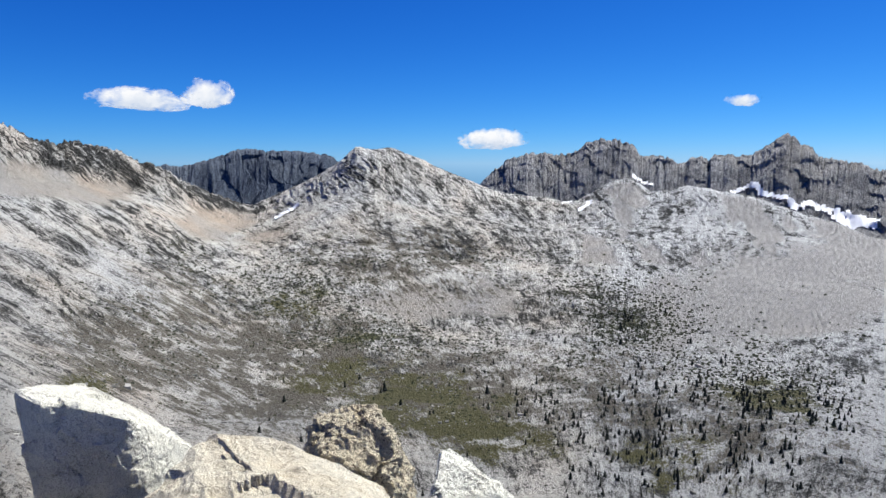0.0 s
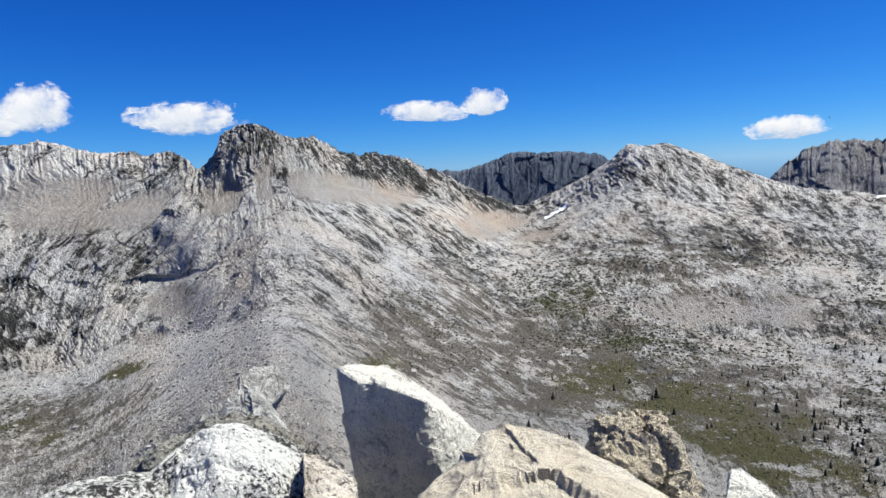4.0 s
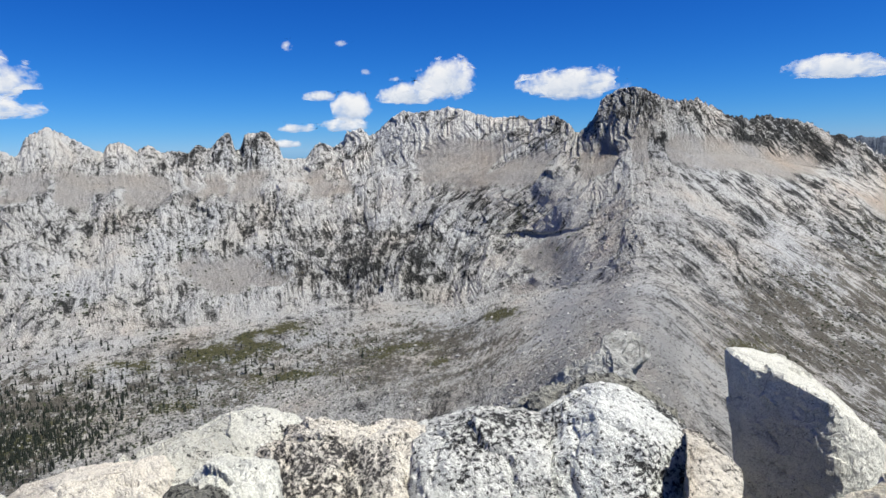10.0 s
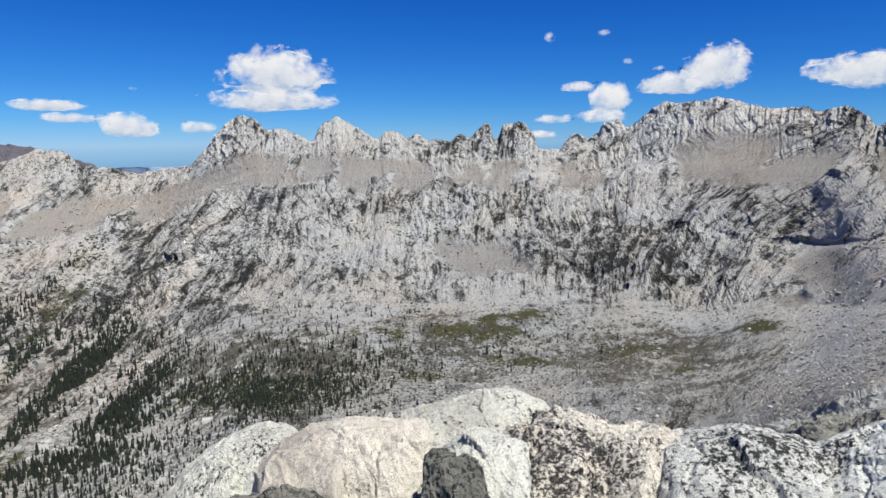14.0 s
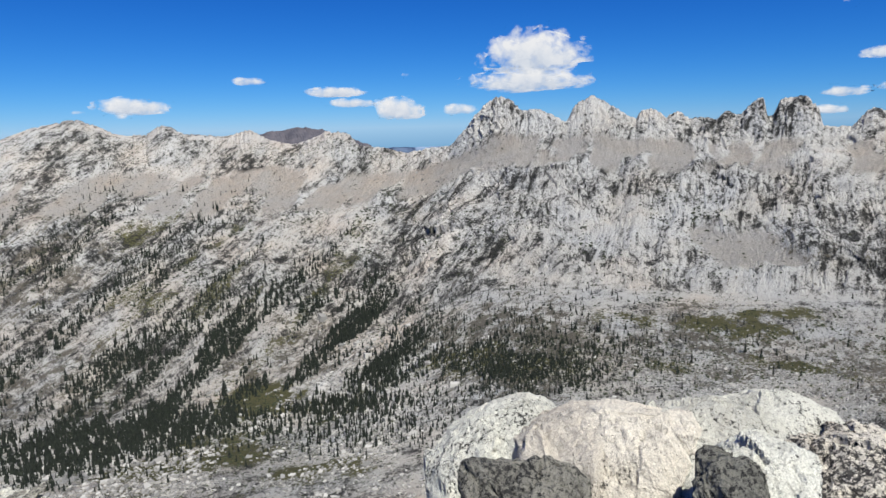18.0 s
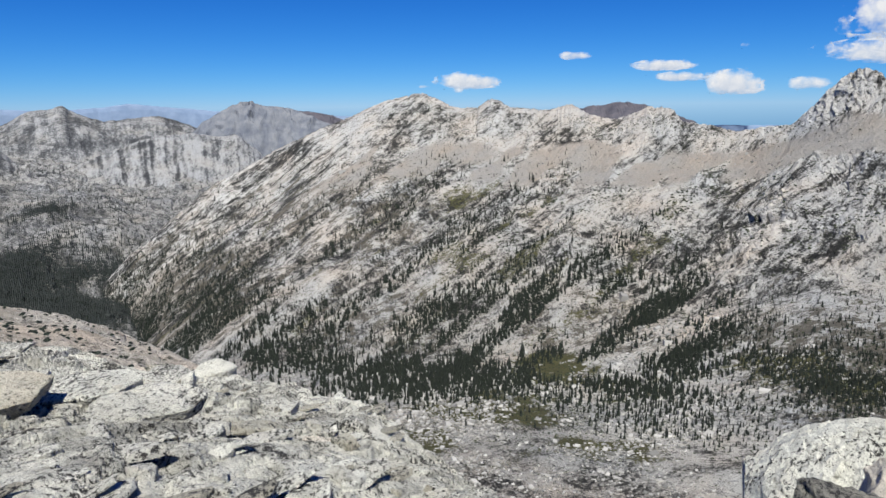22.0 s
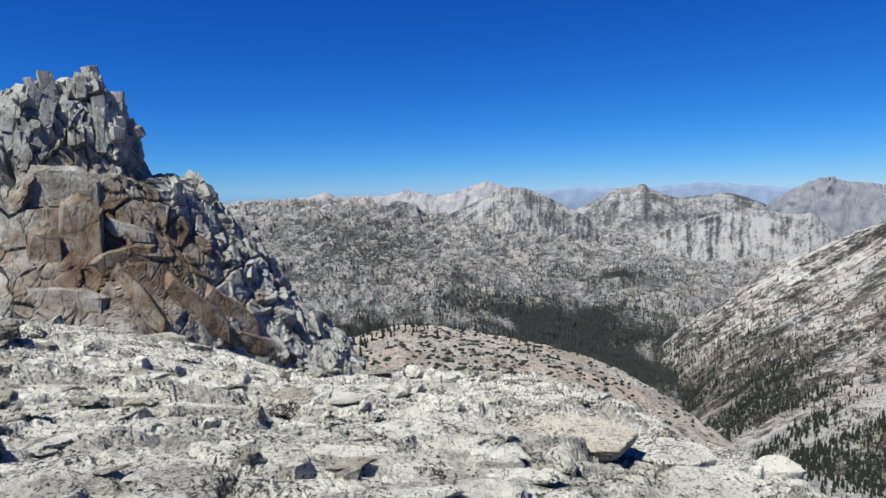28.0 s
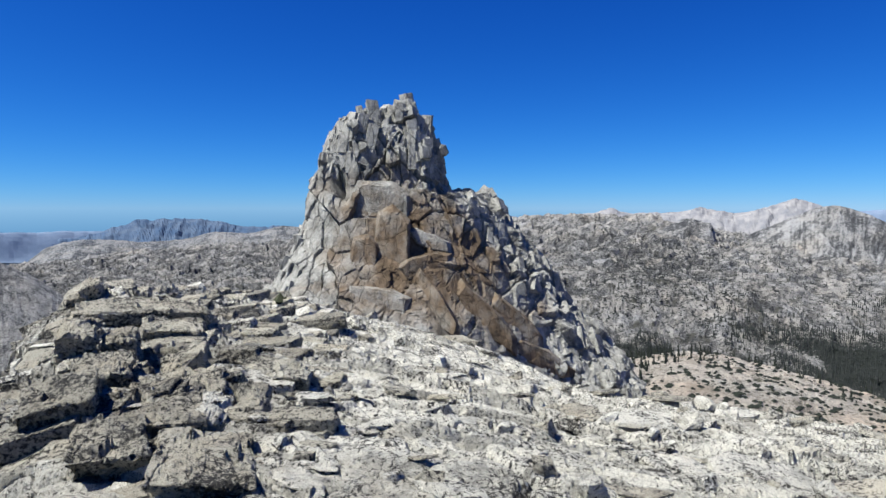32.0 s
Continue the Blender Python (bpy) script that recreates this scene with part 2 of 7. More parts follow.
def mountain_material(name, dark, mid, light, scree, green, unit=1.0, contrast=1.0, soil=(0.115, 0.105, 0.072), strata=1.0, block=1.0):
    """Bare rock: streaks and joints down the fall line, blocks, stains; scree, earth and green cover follow the masks of the mesh."""
    mat, nt, b = nodes_of(name, 0.95)
    dark, mid, light, scree, soil = granite(dark, mid, light, scree, soil, hue=FAR_GRANITE)
    co = coords(nt)
    big = noise_node(nt, co, 0.012 / unit, 4)
    grain = noise_node(nt, co, 0.45 / unit, 5, 0.72)
    long_, flow = streaks_of(nt, (1 / (12.0 * block), 1 / (30.0 * block)), 6, 0.7)
    short, _ = streaks_of(nt, (1 / (5.0 * block), 1 / (6.5 * block)), 5, 0.75, 4.0)
    wander = nt.nodes.new("ShaderNodeTexNoise")
    wander.inputs["Scale"].default_value, wander.inputs["Detail"].default_value = 0.045 / block, 4.0
    nt.links.new(flow, wander.inputs["Vector"])
    bent = nt.nodes.new("ShaderNodeVectorMath")
    bent.operation = "MULTIPLY_ADD"
    nt.links.new(wander.outputs["Color"], bent.inputs[0])
    bent.inputs[1].default_value = (14.0 * block, 18.0 * block, 0.0)
    nt.links.new(flow, bent.inputs[2])
    squeeze = nt.nodes.new("ShaderNodeMapping")
    squeeze.inputs["Scale"].default_value = (1 / (9.0 * block), 1 / (15.0 * block), 1.0)
    nt.links.new(bent.outputs[0], squeeze.inputs[0])
    plates, joints = nt.nodes.new("ShaderNodeTexVoronoi"), nt.nodes.new("ShaderNodeTexVoronoi")
    joints.feature = "DISTANCE_TO_EDGE"
    for v in (plates, joints):
        nt.links.new(squeeze.outputs[0], v.inputs["Vector"])
    plate = nt.nodes.new("ShaderNodeSeparateColor")
    nt.links.new(plates.outputs["Color"], plate.inputs[0])
    joint = ramp(nt, joints.outputs["Distance"], [(0.0, (0, 0, 0)), (0.11, (1, 1, 1))])

    def add(*terms):
        total = None
        for value, middle, weight in terms:
            one_ = sums(nt, "MULTIPLY", sums(nt, "SUBTRACT", value, middle), weight)
            total = one_ if total is None else sums(nt, "ADD", total, one_)
        return total
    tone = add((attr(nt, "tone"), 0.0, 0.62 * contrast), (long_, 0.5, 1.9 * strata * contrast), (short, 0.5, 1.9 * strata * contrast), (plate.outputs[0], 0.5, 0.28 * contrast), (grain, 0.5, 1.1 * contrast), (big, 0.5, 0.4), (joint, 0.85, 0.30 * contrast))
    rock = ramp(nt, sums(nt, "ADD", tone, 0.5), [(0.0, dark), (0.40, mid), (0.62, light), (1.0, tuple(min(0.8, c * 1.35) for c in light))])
    warm = sums(nt, "ADD", attr(nt, "warm"), sums(nt, "MULTIPLY", sums(nt, "SUBTRACT", big, 0.5), 1.4))
    tint = ramp(nt, warm, [(0.0, (0.97, 1.0, 1.06)), (0.4, (1.005, 0.985, 0.962)), (1.0, (1.13, 0.945, 0.79))])
    rock = mix(nt, 1.0, rock, tint, "MULTIPLY")
    loose = mix(nt, 1.0, ramp(nt, grain, [(0.3, tuple(c * 0.7 for c in scree)), (0.7, tuple(c * 1.15 for c in scree))]), tint, "MULTIPLY")
    spread = sums(nt, "ADD", attr(nt, "scree"), sums(nt, "MULTIPLY", sums(nt, "SUBTRACT", long_, 0.5), 1.2))
    col = mix(nt, ramp(nt, spread, [(0.25, (0, 0, 0)), (0.75, (1, 1, 1))]), rock, loose)
    turf = ramp(nt, short, [(0.3, tuple(c * 0.5 for c in green)), (0.6, green), (0.85, tuple(c * 1.7 for c in green))])
    earth = ramp(nt, short, [(0.3, tuple(c * 0.5 for c in soil)), (0.55, soil), (0.75, tuple(c * 1.6 for c in soil))])
    bare = add((attr(nt, "soil"), 0.0, 1.0), (long_, 0.5, 2.4), (short, 0.5, 1.8), (grain, 0.5, 0.9))
    col = mix(nt, ramp(nt, bare, [(0.46, (0, 0, 0)), (0.66, (0.93, 0.93, 0.93))]), col, earth)
    cover = add((attr(nt, "green"), 0.0, 1.0), (grain, 0.5, 0.9), (short, 0.5, 1.3))
    col = mix(nt, ramp(nt, cover, [(0.42, (0, 0, 0)), (0.56, (1, 1, 1))]), col, turf)
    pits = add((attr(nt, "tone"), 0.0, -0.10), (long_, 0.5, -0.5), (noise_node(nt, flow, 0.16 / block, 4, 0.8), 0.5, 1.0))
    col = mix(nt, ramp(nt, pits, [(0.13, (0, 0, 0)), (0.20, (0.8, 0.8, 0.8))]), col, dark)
    nt.links.new(col, b.inputs["Base Color"])
    bump(nt, b, add((long_, 0.5, 1.3), (short, 0.5, 0.8), (plate.outputs[1], 0.5, 0.25), (joint, 0.5, 0.15), (grain, 0.5, 0.35)), 0.9, 7.0 * unit)
    return mat


def stone_material(name, base, stain, lichen, amount, tan=(0.50, 0.38, 0.24), tan_amount=0.3, relief=1.0):
    """Close granite: mineral grain, broad stains, hair cracks and patches of black lichen. amount: share under lichen, 0..1."""
    mat, nt, b = nodes_of(name, 0.85)
    base, stain, tan = (tuple(1.36 * c for c in col) for col in granite(base, stain, tan))
    co = metres(nt)
    tint = nt.nodes.new("ShaderNodeObjectInfo").outputs["Random"]
    broad = noise_node(nt, co, 1.1, 5, 0.6)
    medium = noise_node(nt, co, 6.0, 8, 0.68)
    grain = noise_node(nt, co, 90.0, 3, 0.7)
    col = ramp(nt, broad, [(0.3, stain), (0.5, base), (0.7, tuple(min(0.85, c * 1.1) for c in base))])
    rust = ramp(nt, noise_node(nt, co, 1.7, 6, 0.7, distortion=0.6), [(0.6 - 0.25 * tan_amount, (0, 0, 0)), (0.78, (1, 1, 1))])
    col = mix(nt, sums(nt, "MULTIPLY", rust, tan_amount), col, tan)
    col = mix(nt, 1.0, col, ramp(nt, medium, [(0.30, (0.42, 0.41, 0.40)), (0.43, (1.0, 1.0, 1.0)), (0.68, (1.14, 1.13, 1.11))]), "MULTIPLY")
    col = mix(nt, 1.0, col, ramp(nt, grain, [(0.32, (0.6, 0.6, 0.6)), (0.5, (1.0, 1.0, 1.0)), (0.66, (1.15, 1.15, 1.15))]), "MULTIPLY")
    spots = sums(nt, "ADD", sums(nt, "MULTIPLY", noise_node(nt, co, 26.0, 8, 0.8), 0.7), sums(nt, "MULTIPLY", noise_node(nt, co, 1.9, 4, 0.6), 0.3))
    edge = 0.64 - 0.165 * amount
    # this mask darkens for lichen and for shade painted on the ledge
    crusted = sums(nt, "MULTIPLY", attr(nt, "crust_shade"), ramp(nt, noise_node(nt, co, 3.4, 6, 0.7), [(0.36, (0, 0, 0)), (0.52, (0.9, 0.9, 0.9))]))
    col = mix(nt, crusted, col, tuple(0.5 * l + 0.16 * b_ for l, b_ in zip(lichen, base)))
    col = mix(nt, ramp(nt, spots, [(edge, (0, 0, 0)), (edge + 0.022, (1, 1, 1))]), col, lichen)
    vein = nt.nodes.new("ShaderNodeTexVoronoi")
    vein.feature = "DISTANCE_TO_EDGE"
    vein.inputs["Scale"].default_value = 0.9
    warped = nt.nodes.new("ShaderNodeVectorMath")
    warped.operation = "ADD"
    wv = nt.nodes.new("ShaderNodeTexNoise")
    wv.inputs["Scale"].default_value, wv.inputs["Detail"].default_value = 2.2, 5.0
    nt.links.new(co, wv.inputs["Vector"])
    nt.links.new(co, warped.inputs[0])
    nt.links.new(wv.outputs["Color"], warped.inputs[1])
    nt.links.new(warped.outputs[0], vein.inputs["Vector"])
    crack = ramp(nt, vein.outputs["Distance"], [(0.0, (0, 0, 0)), (0.009, (1, 1, 1))])
    col = mix(nt, 1.0, col, mix(nt, 0.22, (1.0, 1.0, 1.0), crack), "MULTIPLY")
    shade = ramp(nt, tint, [(0.0, (0.84, 0.82, 0.8)), (0.5, (1.0, 0.98, 0.95)), (1.0, (1.08, 1.07, 1.05))])
    col = mix(nt, 1.0, col, shade, "MULTIPLY")
    nt.links.new(col, b.inputs["Base Color"])
    h = sums(nt, "ADD", sums(nt, "ADD", medium, sums(nt, "MULTIPLY", broad, 1.2)), sums(nt, "MULTIPLY", grain, 0.14))
    h = sums(nt, "ADD", h, sums(nt, "MULTIPLY", crack, 0.08))
    bump(nt, b, h, 1.0 * relief, 0.11)
    return mat


def leaf_material(name, dark, light):
    mat, nt, b = nodes_of(name, 0.8)
    geo = nt.nodes.new("ShaderNodeNewGeometry").outputs["Random Per Island"]
    nt.links.new(ramp(nt, geo, [(0.0, dark), (1.0, light)]), b.inputs["Base Color"])
    return mat


GREY = mountain_material("grey granite mountain", (0.04, 0.041, 0.040), (0.275, 0.272, 0.262), (0.77, 0.76, 0.735), (0.74, 0.70, 0.65), (0.088, 0.085, 0.034), 1.0, 1.15, (0.21, 0.185, 0.14))
DARK_PEAK = mountain_material("dark slate mountain", (0.16, 0.16, 0.172), (0.28, 0.277, 0.287), (0.48, 0.472, 0.47), (0.5, 0.5, 0.5), (0.10, 0.11, 0.09), 1.6, 0.6)
# the bluish cast of distant air is put into these rock colours
HAZED_TABLE = mountain_material("haze-blue mountain", (0.06, 0.083, 0.125), (0.10, 0.13, 0.185), (0.17, 0.205, 0.26), (0.40, 0.44, 0.5), (0.12, 0.15, 0.16), 1.6, 0.55)
PALE = mountain_material("pale granite country", (0.07, 0.072, 0.077), (0.235, 0.234, 0.232), (0.52, 0.508, 0.487), (0.45, 0.43, 0.405), (0.020, 0.025, 0.022), 1.2, 0.8, (0.12, 0.12, 0.105))
HUMP = mountain_material("pinkish granite shoulder", (0.10, 0.095, 0.085), (0.66, 0.61, 0.54), (1.15, 1.08, 0.98), (1.02, 0.94, 0.83), (0.06, 0.062, 0.036), 0.35, 1.0, (0.40, 0.36, 0.28))
WHITE_STONE = stone_material("white granite with black lichen", (0.86, 0.85, 0.80), (0.70, 0.69, 0.64), (0.035, 0.035, 0.033), 0.55)
SPECKLED = stone_material("white granite thick with black lichen", (0.90, 0.90, 0.89), (0.78, 0.78, 0.77), (0.03, 0.03, 0.03), 0.8, tan_amount=0.05)
CREAM = stone_material("cream granite with tan stains", (0.95, 0.89, 0.77), (0.86, 0.78, 0.64), (0.2, 0.13, 0.08), 0.12, (0.66, 0.48, 0.28), 0.5)
PINK = stone_material("pinkish granite", (0.90, 0.84, 0.77), (0.80, 0.735, 0.66), (0.045, 0.042, 0.04), 0.78, (0.5, 0.36, 0.22), 0.5)
PALE_PINK = stone_material("clean pinkish granite", (0.84, 0.775, 0.705), (0.75, 0.68, 0.61), (0.05, 0.047, 0.044), 0.42, (0.72, 0.56, 0.40), 0.35)
ORANGE = stone_material("weathered orange granite", (0.88, 0.78, 0.62), (0.60, 0.52, 0.42), (0.09, 0.075, 0.065), 0.6, (0.70, 0.50, 0.28), 0.5, 1.5)
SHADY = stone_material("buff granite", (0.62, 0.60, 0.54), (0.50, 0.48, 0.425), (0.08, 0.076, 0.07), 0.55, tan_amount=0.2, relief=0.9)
UPRIGHT = stone_material("pale grey granite", (0.78, 0.765, 0.72), (0.64, 0.625, 0.58), (0.10, 0.095, 0.088), 0.40, tan_amount=0.2, relief=0.8)
CRUSTED = stone_material("grey crusted granite", (0.36, 0.35, 0.32), (0.24, 0.23, 0.21), (0.03, 0.03, 0.029), 0.85, tan_amount=0.15)
SLAB = stone_material("weathered pale slab granite", (0.88, 0.865, 0.82), (0.66, 0.645, 0.60), (0.045, 0.044, 0.042), 0.72, (0.66, 0.54, 0.40), 0.35, 1.2)
DARK_STONE = stone_material("dark lichened granite", (0.44, 0.42, 0.37), (0.29, 0.275, 0.24), (0.03, 0.03, 0.029), 0.8, tan_amount=0.35)
# the near-black base stands in for the shade inside a hollow
HOLLOW_SHADE = stone_material("lichened granite in hollow-shade black", (0.24, 0.235, 0.215), (0.15, 0.147, 0.135), (0.02, 0.02, 0.02), 0.85, tan_amount=0.1)
NEEDLES = leaf_material("dark conifer needles", (0.006, 0.0085, 0.0064), (0.017, 0.022, 0.015))
# needles for the canyon: haze put into the colour, paler than NEEDLES
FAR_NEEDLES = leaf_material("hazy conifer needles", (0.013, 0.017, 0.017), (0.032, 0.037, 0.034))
SHRUB = leaf_material("dull green shrub leaves", (0.014, 0.02, 0.011), (0.042, 0.048, 0.022))
BARK, _bt, _bb = nodes_of("grey pine bark")
_bt.links.new(ramp(_bt, noise_node(_bt, coords(_bt), 6.0), [(0.3, (0.06, 0.045, 0.035)), (0.7, (0.15, 0.12, 0.095))]), _bb.inputs["Base Color"])
SNOW, _st, _sb = nodes_of("old snow", 0.6)
_st.links.new(ramp(_st, noise_node(_st, coords(_st), 0.05), [(0.3, (0.72, 0.74, 0.77)), (0.7, (0.88, 0.89, 0.9))]), _sb.inputs["Base Color"])


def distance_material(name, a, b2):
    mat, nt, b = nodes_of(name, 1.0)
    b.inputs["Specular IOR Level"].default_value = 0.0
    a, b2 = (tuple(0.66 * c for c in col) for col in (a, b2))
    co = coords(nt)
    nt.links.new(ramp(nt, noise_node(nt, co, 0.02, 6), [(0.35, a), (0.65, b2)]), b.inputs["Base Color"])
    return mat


# the haze of distance is mixed into the base colours of these ranges
BLUE_FAR = distance_material("haze-blue distant range", (0.075, 0.125, 0.215), (0.13, 0.18, 0.26))
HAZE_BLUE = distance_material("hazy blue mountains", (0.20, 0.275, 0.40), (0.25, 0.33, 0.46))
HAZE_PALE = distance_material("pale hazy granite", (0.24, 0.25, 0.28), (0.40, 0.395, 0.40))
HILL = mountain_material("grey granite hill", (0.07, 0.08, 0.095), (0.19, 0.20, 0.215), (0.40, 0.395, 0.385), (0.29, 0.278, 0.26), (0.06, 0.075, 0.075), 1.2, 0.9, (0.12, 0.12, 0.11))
GREY_FAR = distance_material("haze-grey distant range", (0.15, 0.165, 0.20), (0.25, 0.26, 0.28))
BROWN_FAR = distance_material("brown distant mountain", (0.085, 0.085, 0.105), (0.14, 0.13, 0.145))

# ---------------------------------------------------------------- the basin and its ridges
# Bearing, distance and elevation of the lines of the relief, from the foot of the summit to the crest.
NEAR_SLOPE = [(-44, 400, -25), (-33, 400, -24.5), (-20, 420, -27), (-10, 420, -27.5), (0, 400, -28.5), (7, 380, -27.5), (16.5, 330, -27), (25, 290, -26), (32, 250, -25), (38, 210, -24),
              (42, 215, -24.5), (48, 260, -25), (55, 320, -26), (62, 380, -26), (73, 420, -26), (91, 430, -26.5), (102, 290, -32), (112, 240, -34), (130, 230, -33.5), (142, 290, -32), (150, 380, -28), (160, 400, -28)]
FLOOR = [(-44, 600, -18.5), (-33, 620, -18), (-20, 650, -18.8), (-10, 640, -19.5), (0, 600, -20.6), (7, 600, -20.2), (16.5, 520, -20.7), (25, 440, -20.5), (32, 380, -18.5), (38, 320, -17),
         (42, 340, -17.5), (48, 430, -18), (55, 520, -19), (62, 560, -18.8), (73, 600, -19.3), (91, 600, -19.7), (102, 650, -22), (112, 640, -24.6), (130, 600, -24), (142, 700, -23), (150, 750, -24.5), (160, 750, -29)]
FOOT = [(-44, 900, -13), (-33, 900, -12.5), (-20, 900, -14.3), (-10, 880, -14.5), (0, 850, -15.2), (7, 830, -14.8), (16.5, 750, -15.3), (25, 630, -14.6), (32, 560, -12.8), (38, 500, -11.5),
        (42, 560, -12.2), (48, 720, -12.6), (55, 780, -14), (62, 820, -13.5), (73, 850, -13.8), (91, 850, -14), (102, 850, -17), (112, 800, -20.5), (130, 850, -21.6), (142, 1000, -20), (150, 1100, -21.5), (160, 1100, -27)]
MID = [(-44, 1250, -10), (-33, 1250, -9), (-20, 1250, -8.8), (-10, 1250, -9), (0, 1250, -7.5), (7, 1250, -7), (16.5, 1200, -8.5), (25, 1000, -7.5), (32, 840, -6.3), (38, 760, -5.4),
       (42, 800, -7.2), (48, 950, -8.2), (55, 980, -8), (62, 1020, -8), (73, 1030, -8.5), (91, 1050, -8), (102, 1150, -10.5), (112, 1150, -11.3), (130, 1300, -12), (142, 1400, -14.2), (150, 1500, -18.0), (160, 1500, -25)]
BENCH = [(-44, 1500, -7.5), (-33, 1500, -6.5), (-20, 1550, -5), (-10, 1550, -5.5), (0, 1500, -4), (7, 1450, -3), (16.5, 1500, -5.3), (25, 1350, -2.5), (32, 1150, -1.2), (38, 1000, -0.6),
         (42, 1050, -1.6), (48, 1080, -2.2), (55, 1150, -1.6), (62, 1200, -2.6), (73, 1200, -3), (91, 1250, -2.2), (102, 1400, -5), (112, 1450, -5.4), (130, 1700, -4.5), (142, 1900, -9.2), (150, 1900, -14.6), (160, 1800, -23)]
CREST_FAR = [(-44, 1700), (-20, 1800), (0, 1700), (7, 1600), (16.5, 1750), (25, 1500), (38, 1150), (48, 1250), (60, 1350), (91, 1400), (102, 1550), (112, 1700), (130, 2100), (142, 2250), (150, 2200), (160, 2000)]
SKY_EAST = [(-44, -6.4), (-36, -6.0), (-33.1, -5.6), (-30.9, -4.6), (-28.6, -4.0), (-25.4, -2.8), (-23.8, -2.5), (-20.3, -1.9), (-19, -2.4), (-17.4, -2.4), (-16, -1.3), (-14.5, -1.5), (-12.5, -2.7), (-11, -3.5), (-8.6, -3), (-5.7, -2.8), (-3.7, -2.2), (-2.2, -1.55), (-0.8, -0.95), (0.7, -0.3), (1.8, 0.25), (3.1, 0.75), (4.6, 1.3), (6, 1.1), (7.4, 1.35), (8.9, 0), (11.8, -1.7), (14.6, -2.95), (16.4, -3.75)]
SKY_PEAK = [(18, -3.25), (19.8, -2.45), (21.7, -1.6), (23.1, -0.7), (24.5, -0.25), (25.4, 0.35), (27.3, 0.95), (29.2, 1.35), (31.2, 1.25), (32.6, 2), (34, 2.9), (35.7, 2.85), (36.9, 3.45), (38.8, 4.3), (40.3, 4), (41.3, 3.4), (42, 1.9), (43.39, 0.6), (44.23, 1.49), (45.27, 2.18), (46.08, 2.12), (46.89, 1.8), (48.16, 2.28), (50.3, 2.14), (52.51, 2.75), (54.3, 3.18), (56.57, 2.79), (57.96, 2.97)]
SKY_SPIRES = [(59.12, 2.41), (60.29, 1.27), (61.0, 0.91), (61.71, 1.54), (62.91, 1.23), (63.39, 0.39), (64.12, 0.02), (65.08, 0.52), (65.81, -0.04), (66.55, -0.99), (68.25, -0.95), (68.71, 0.5), (69.66, 1.47), (71.11, 1.4), (71.78, -0.02), (72.07, -0.01), (72.46, 1.52), (73.3, 0.97), (74.05, 0.22), (75.0, 0.53), (75.74, -0.22), (76.45, 0.08), (77.65, -0.04), (78.57, 0.55), (79.53, 0.14), (80.2, 0.72), (81.35, 0.83), (81.86, 0.05), (83.19, 0.77), (84.28, 1.48), (85.36, 2.08), (86.74, 1.28), (87.5, -0.16), (88.32, 0.4), (90.19, 1.11), (91.25, 0.9), (92.18, 2.01), (93.38, 2.14), (94.66, 1.17), (96.62, -1.15)]
SKY_WEST = [(97.3, -1.9), (99.1, -2), (101, -2.45), (103, -1.9), (105.1, -1.6), (106.1, -0.45), (107.7, -0.3), (109.2, -1), (110.7, -1.35), (112.5, -0.9), (114.1, -0.1), (116.2, -0.5), (118.9, -0.3), (120.6, 0.45), (122, -0.3), (123.7, -0.3), (125.3, 0.45), (126.6, 1), (128.2, 0.7), (129.7, 0.4), (132.7, -0.9), (135.8, -2.1), (138.5, -3.3), (140.8, -4.5), (144.1, -6.2), (146.5, -7.9), (149, -9.9), (151, -11.4), (152.8, -13.1), (153.8, -14.6), (155, -17), (160, -22)]
REACH = 0.8


def bell(a, e, a0, e0, wa, we):
    return np.exp(-((a - a0) / wa) ** 2 - ((e - e0) / we) ** 2)


def ring(lines, az):
    k = np.array(lines)
    return soft(az, k[:, (0, 1)]) * REACH, soft(az, k[:, (0, 2)])


AZ = np.arange(-44, 160.01, 0.11)
sky_knots = SKY_EAST + SKY_PEAK + SKY_SPIRES + SKY_WEST
sk = np.array(sky_knots)
crest_el = 0.5 * np.interp(AZ, sk[:, 0], sk[:, 1]) + 0.5 * soft(AZ, sky_knots)
jag = 0.12 + 0.22 * smooth(15, 18, AZ) * (1 - smooth(34, 37, AZ)) + 0.13 * smooth(17, 24, AZ) * (1 - smooth(94, 98, AZ)) + 0.10 * smooth(98, 101, AZ) * (1 - smooth(124, 132, AZ))
line3 = np.stack([AZ, AZ * 0, AZ * 0], 1)
crest_el = crest_el + jag * (0.6 * ridged(line3 * 0.9 + 3.3, 2, 0.6) + 0.8 * ridged(line3 * 2.9 + 8.1, 2, 0.7)) - 0.04
crest_r = soft(AZ, CREST_FAR) * REACH
one = np.ones_like(AZ)
rings = [(60 * one, -47 * one), ring(NEAR_SLOPE, AZ), ring(FLOOR, AZ), ring(FOOT, AZ), ring(MID, AZ), ring(BENCH, AZ), (crest_r, crest_el), (crest_r * 1.12, crest_el - 9)]
base, S = loft(AZ, rings, (24, 80, 60, 60, 62, 76, 6))
NR, NC = base.shape[:2]
nrm = normals(base)
flat = base.reshape(-1, 3)
S2, A2 = np.repeat(S, NC), np.tile(AZ, NR)
RR = np.hypot(flat[:, 0], flat[:, 1])
ELV = np.degrees(np.arctan2(flat[:, 2], RR))
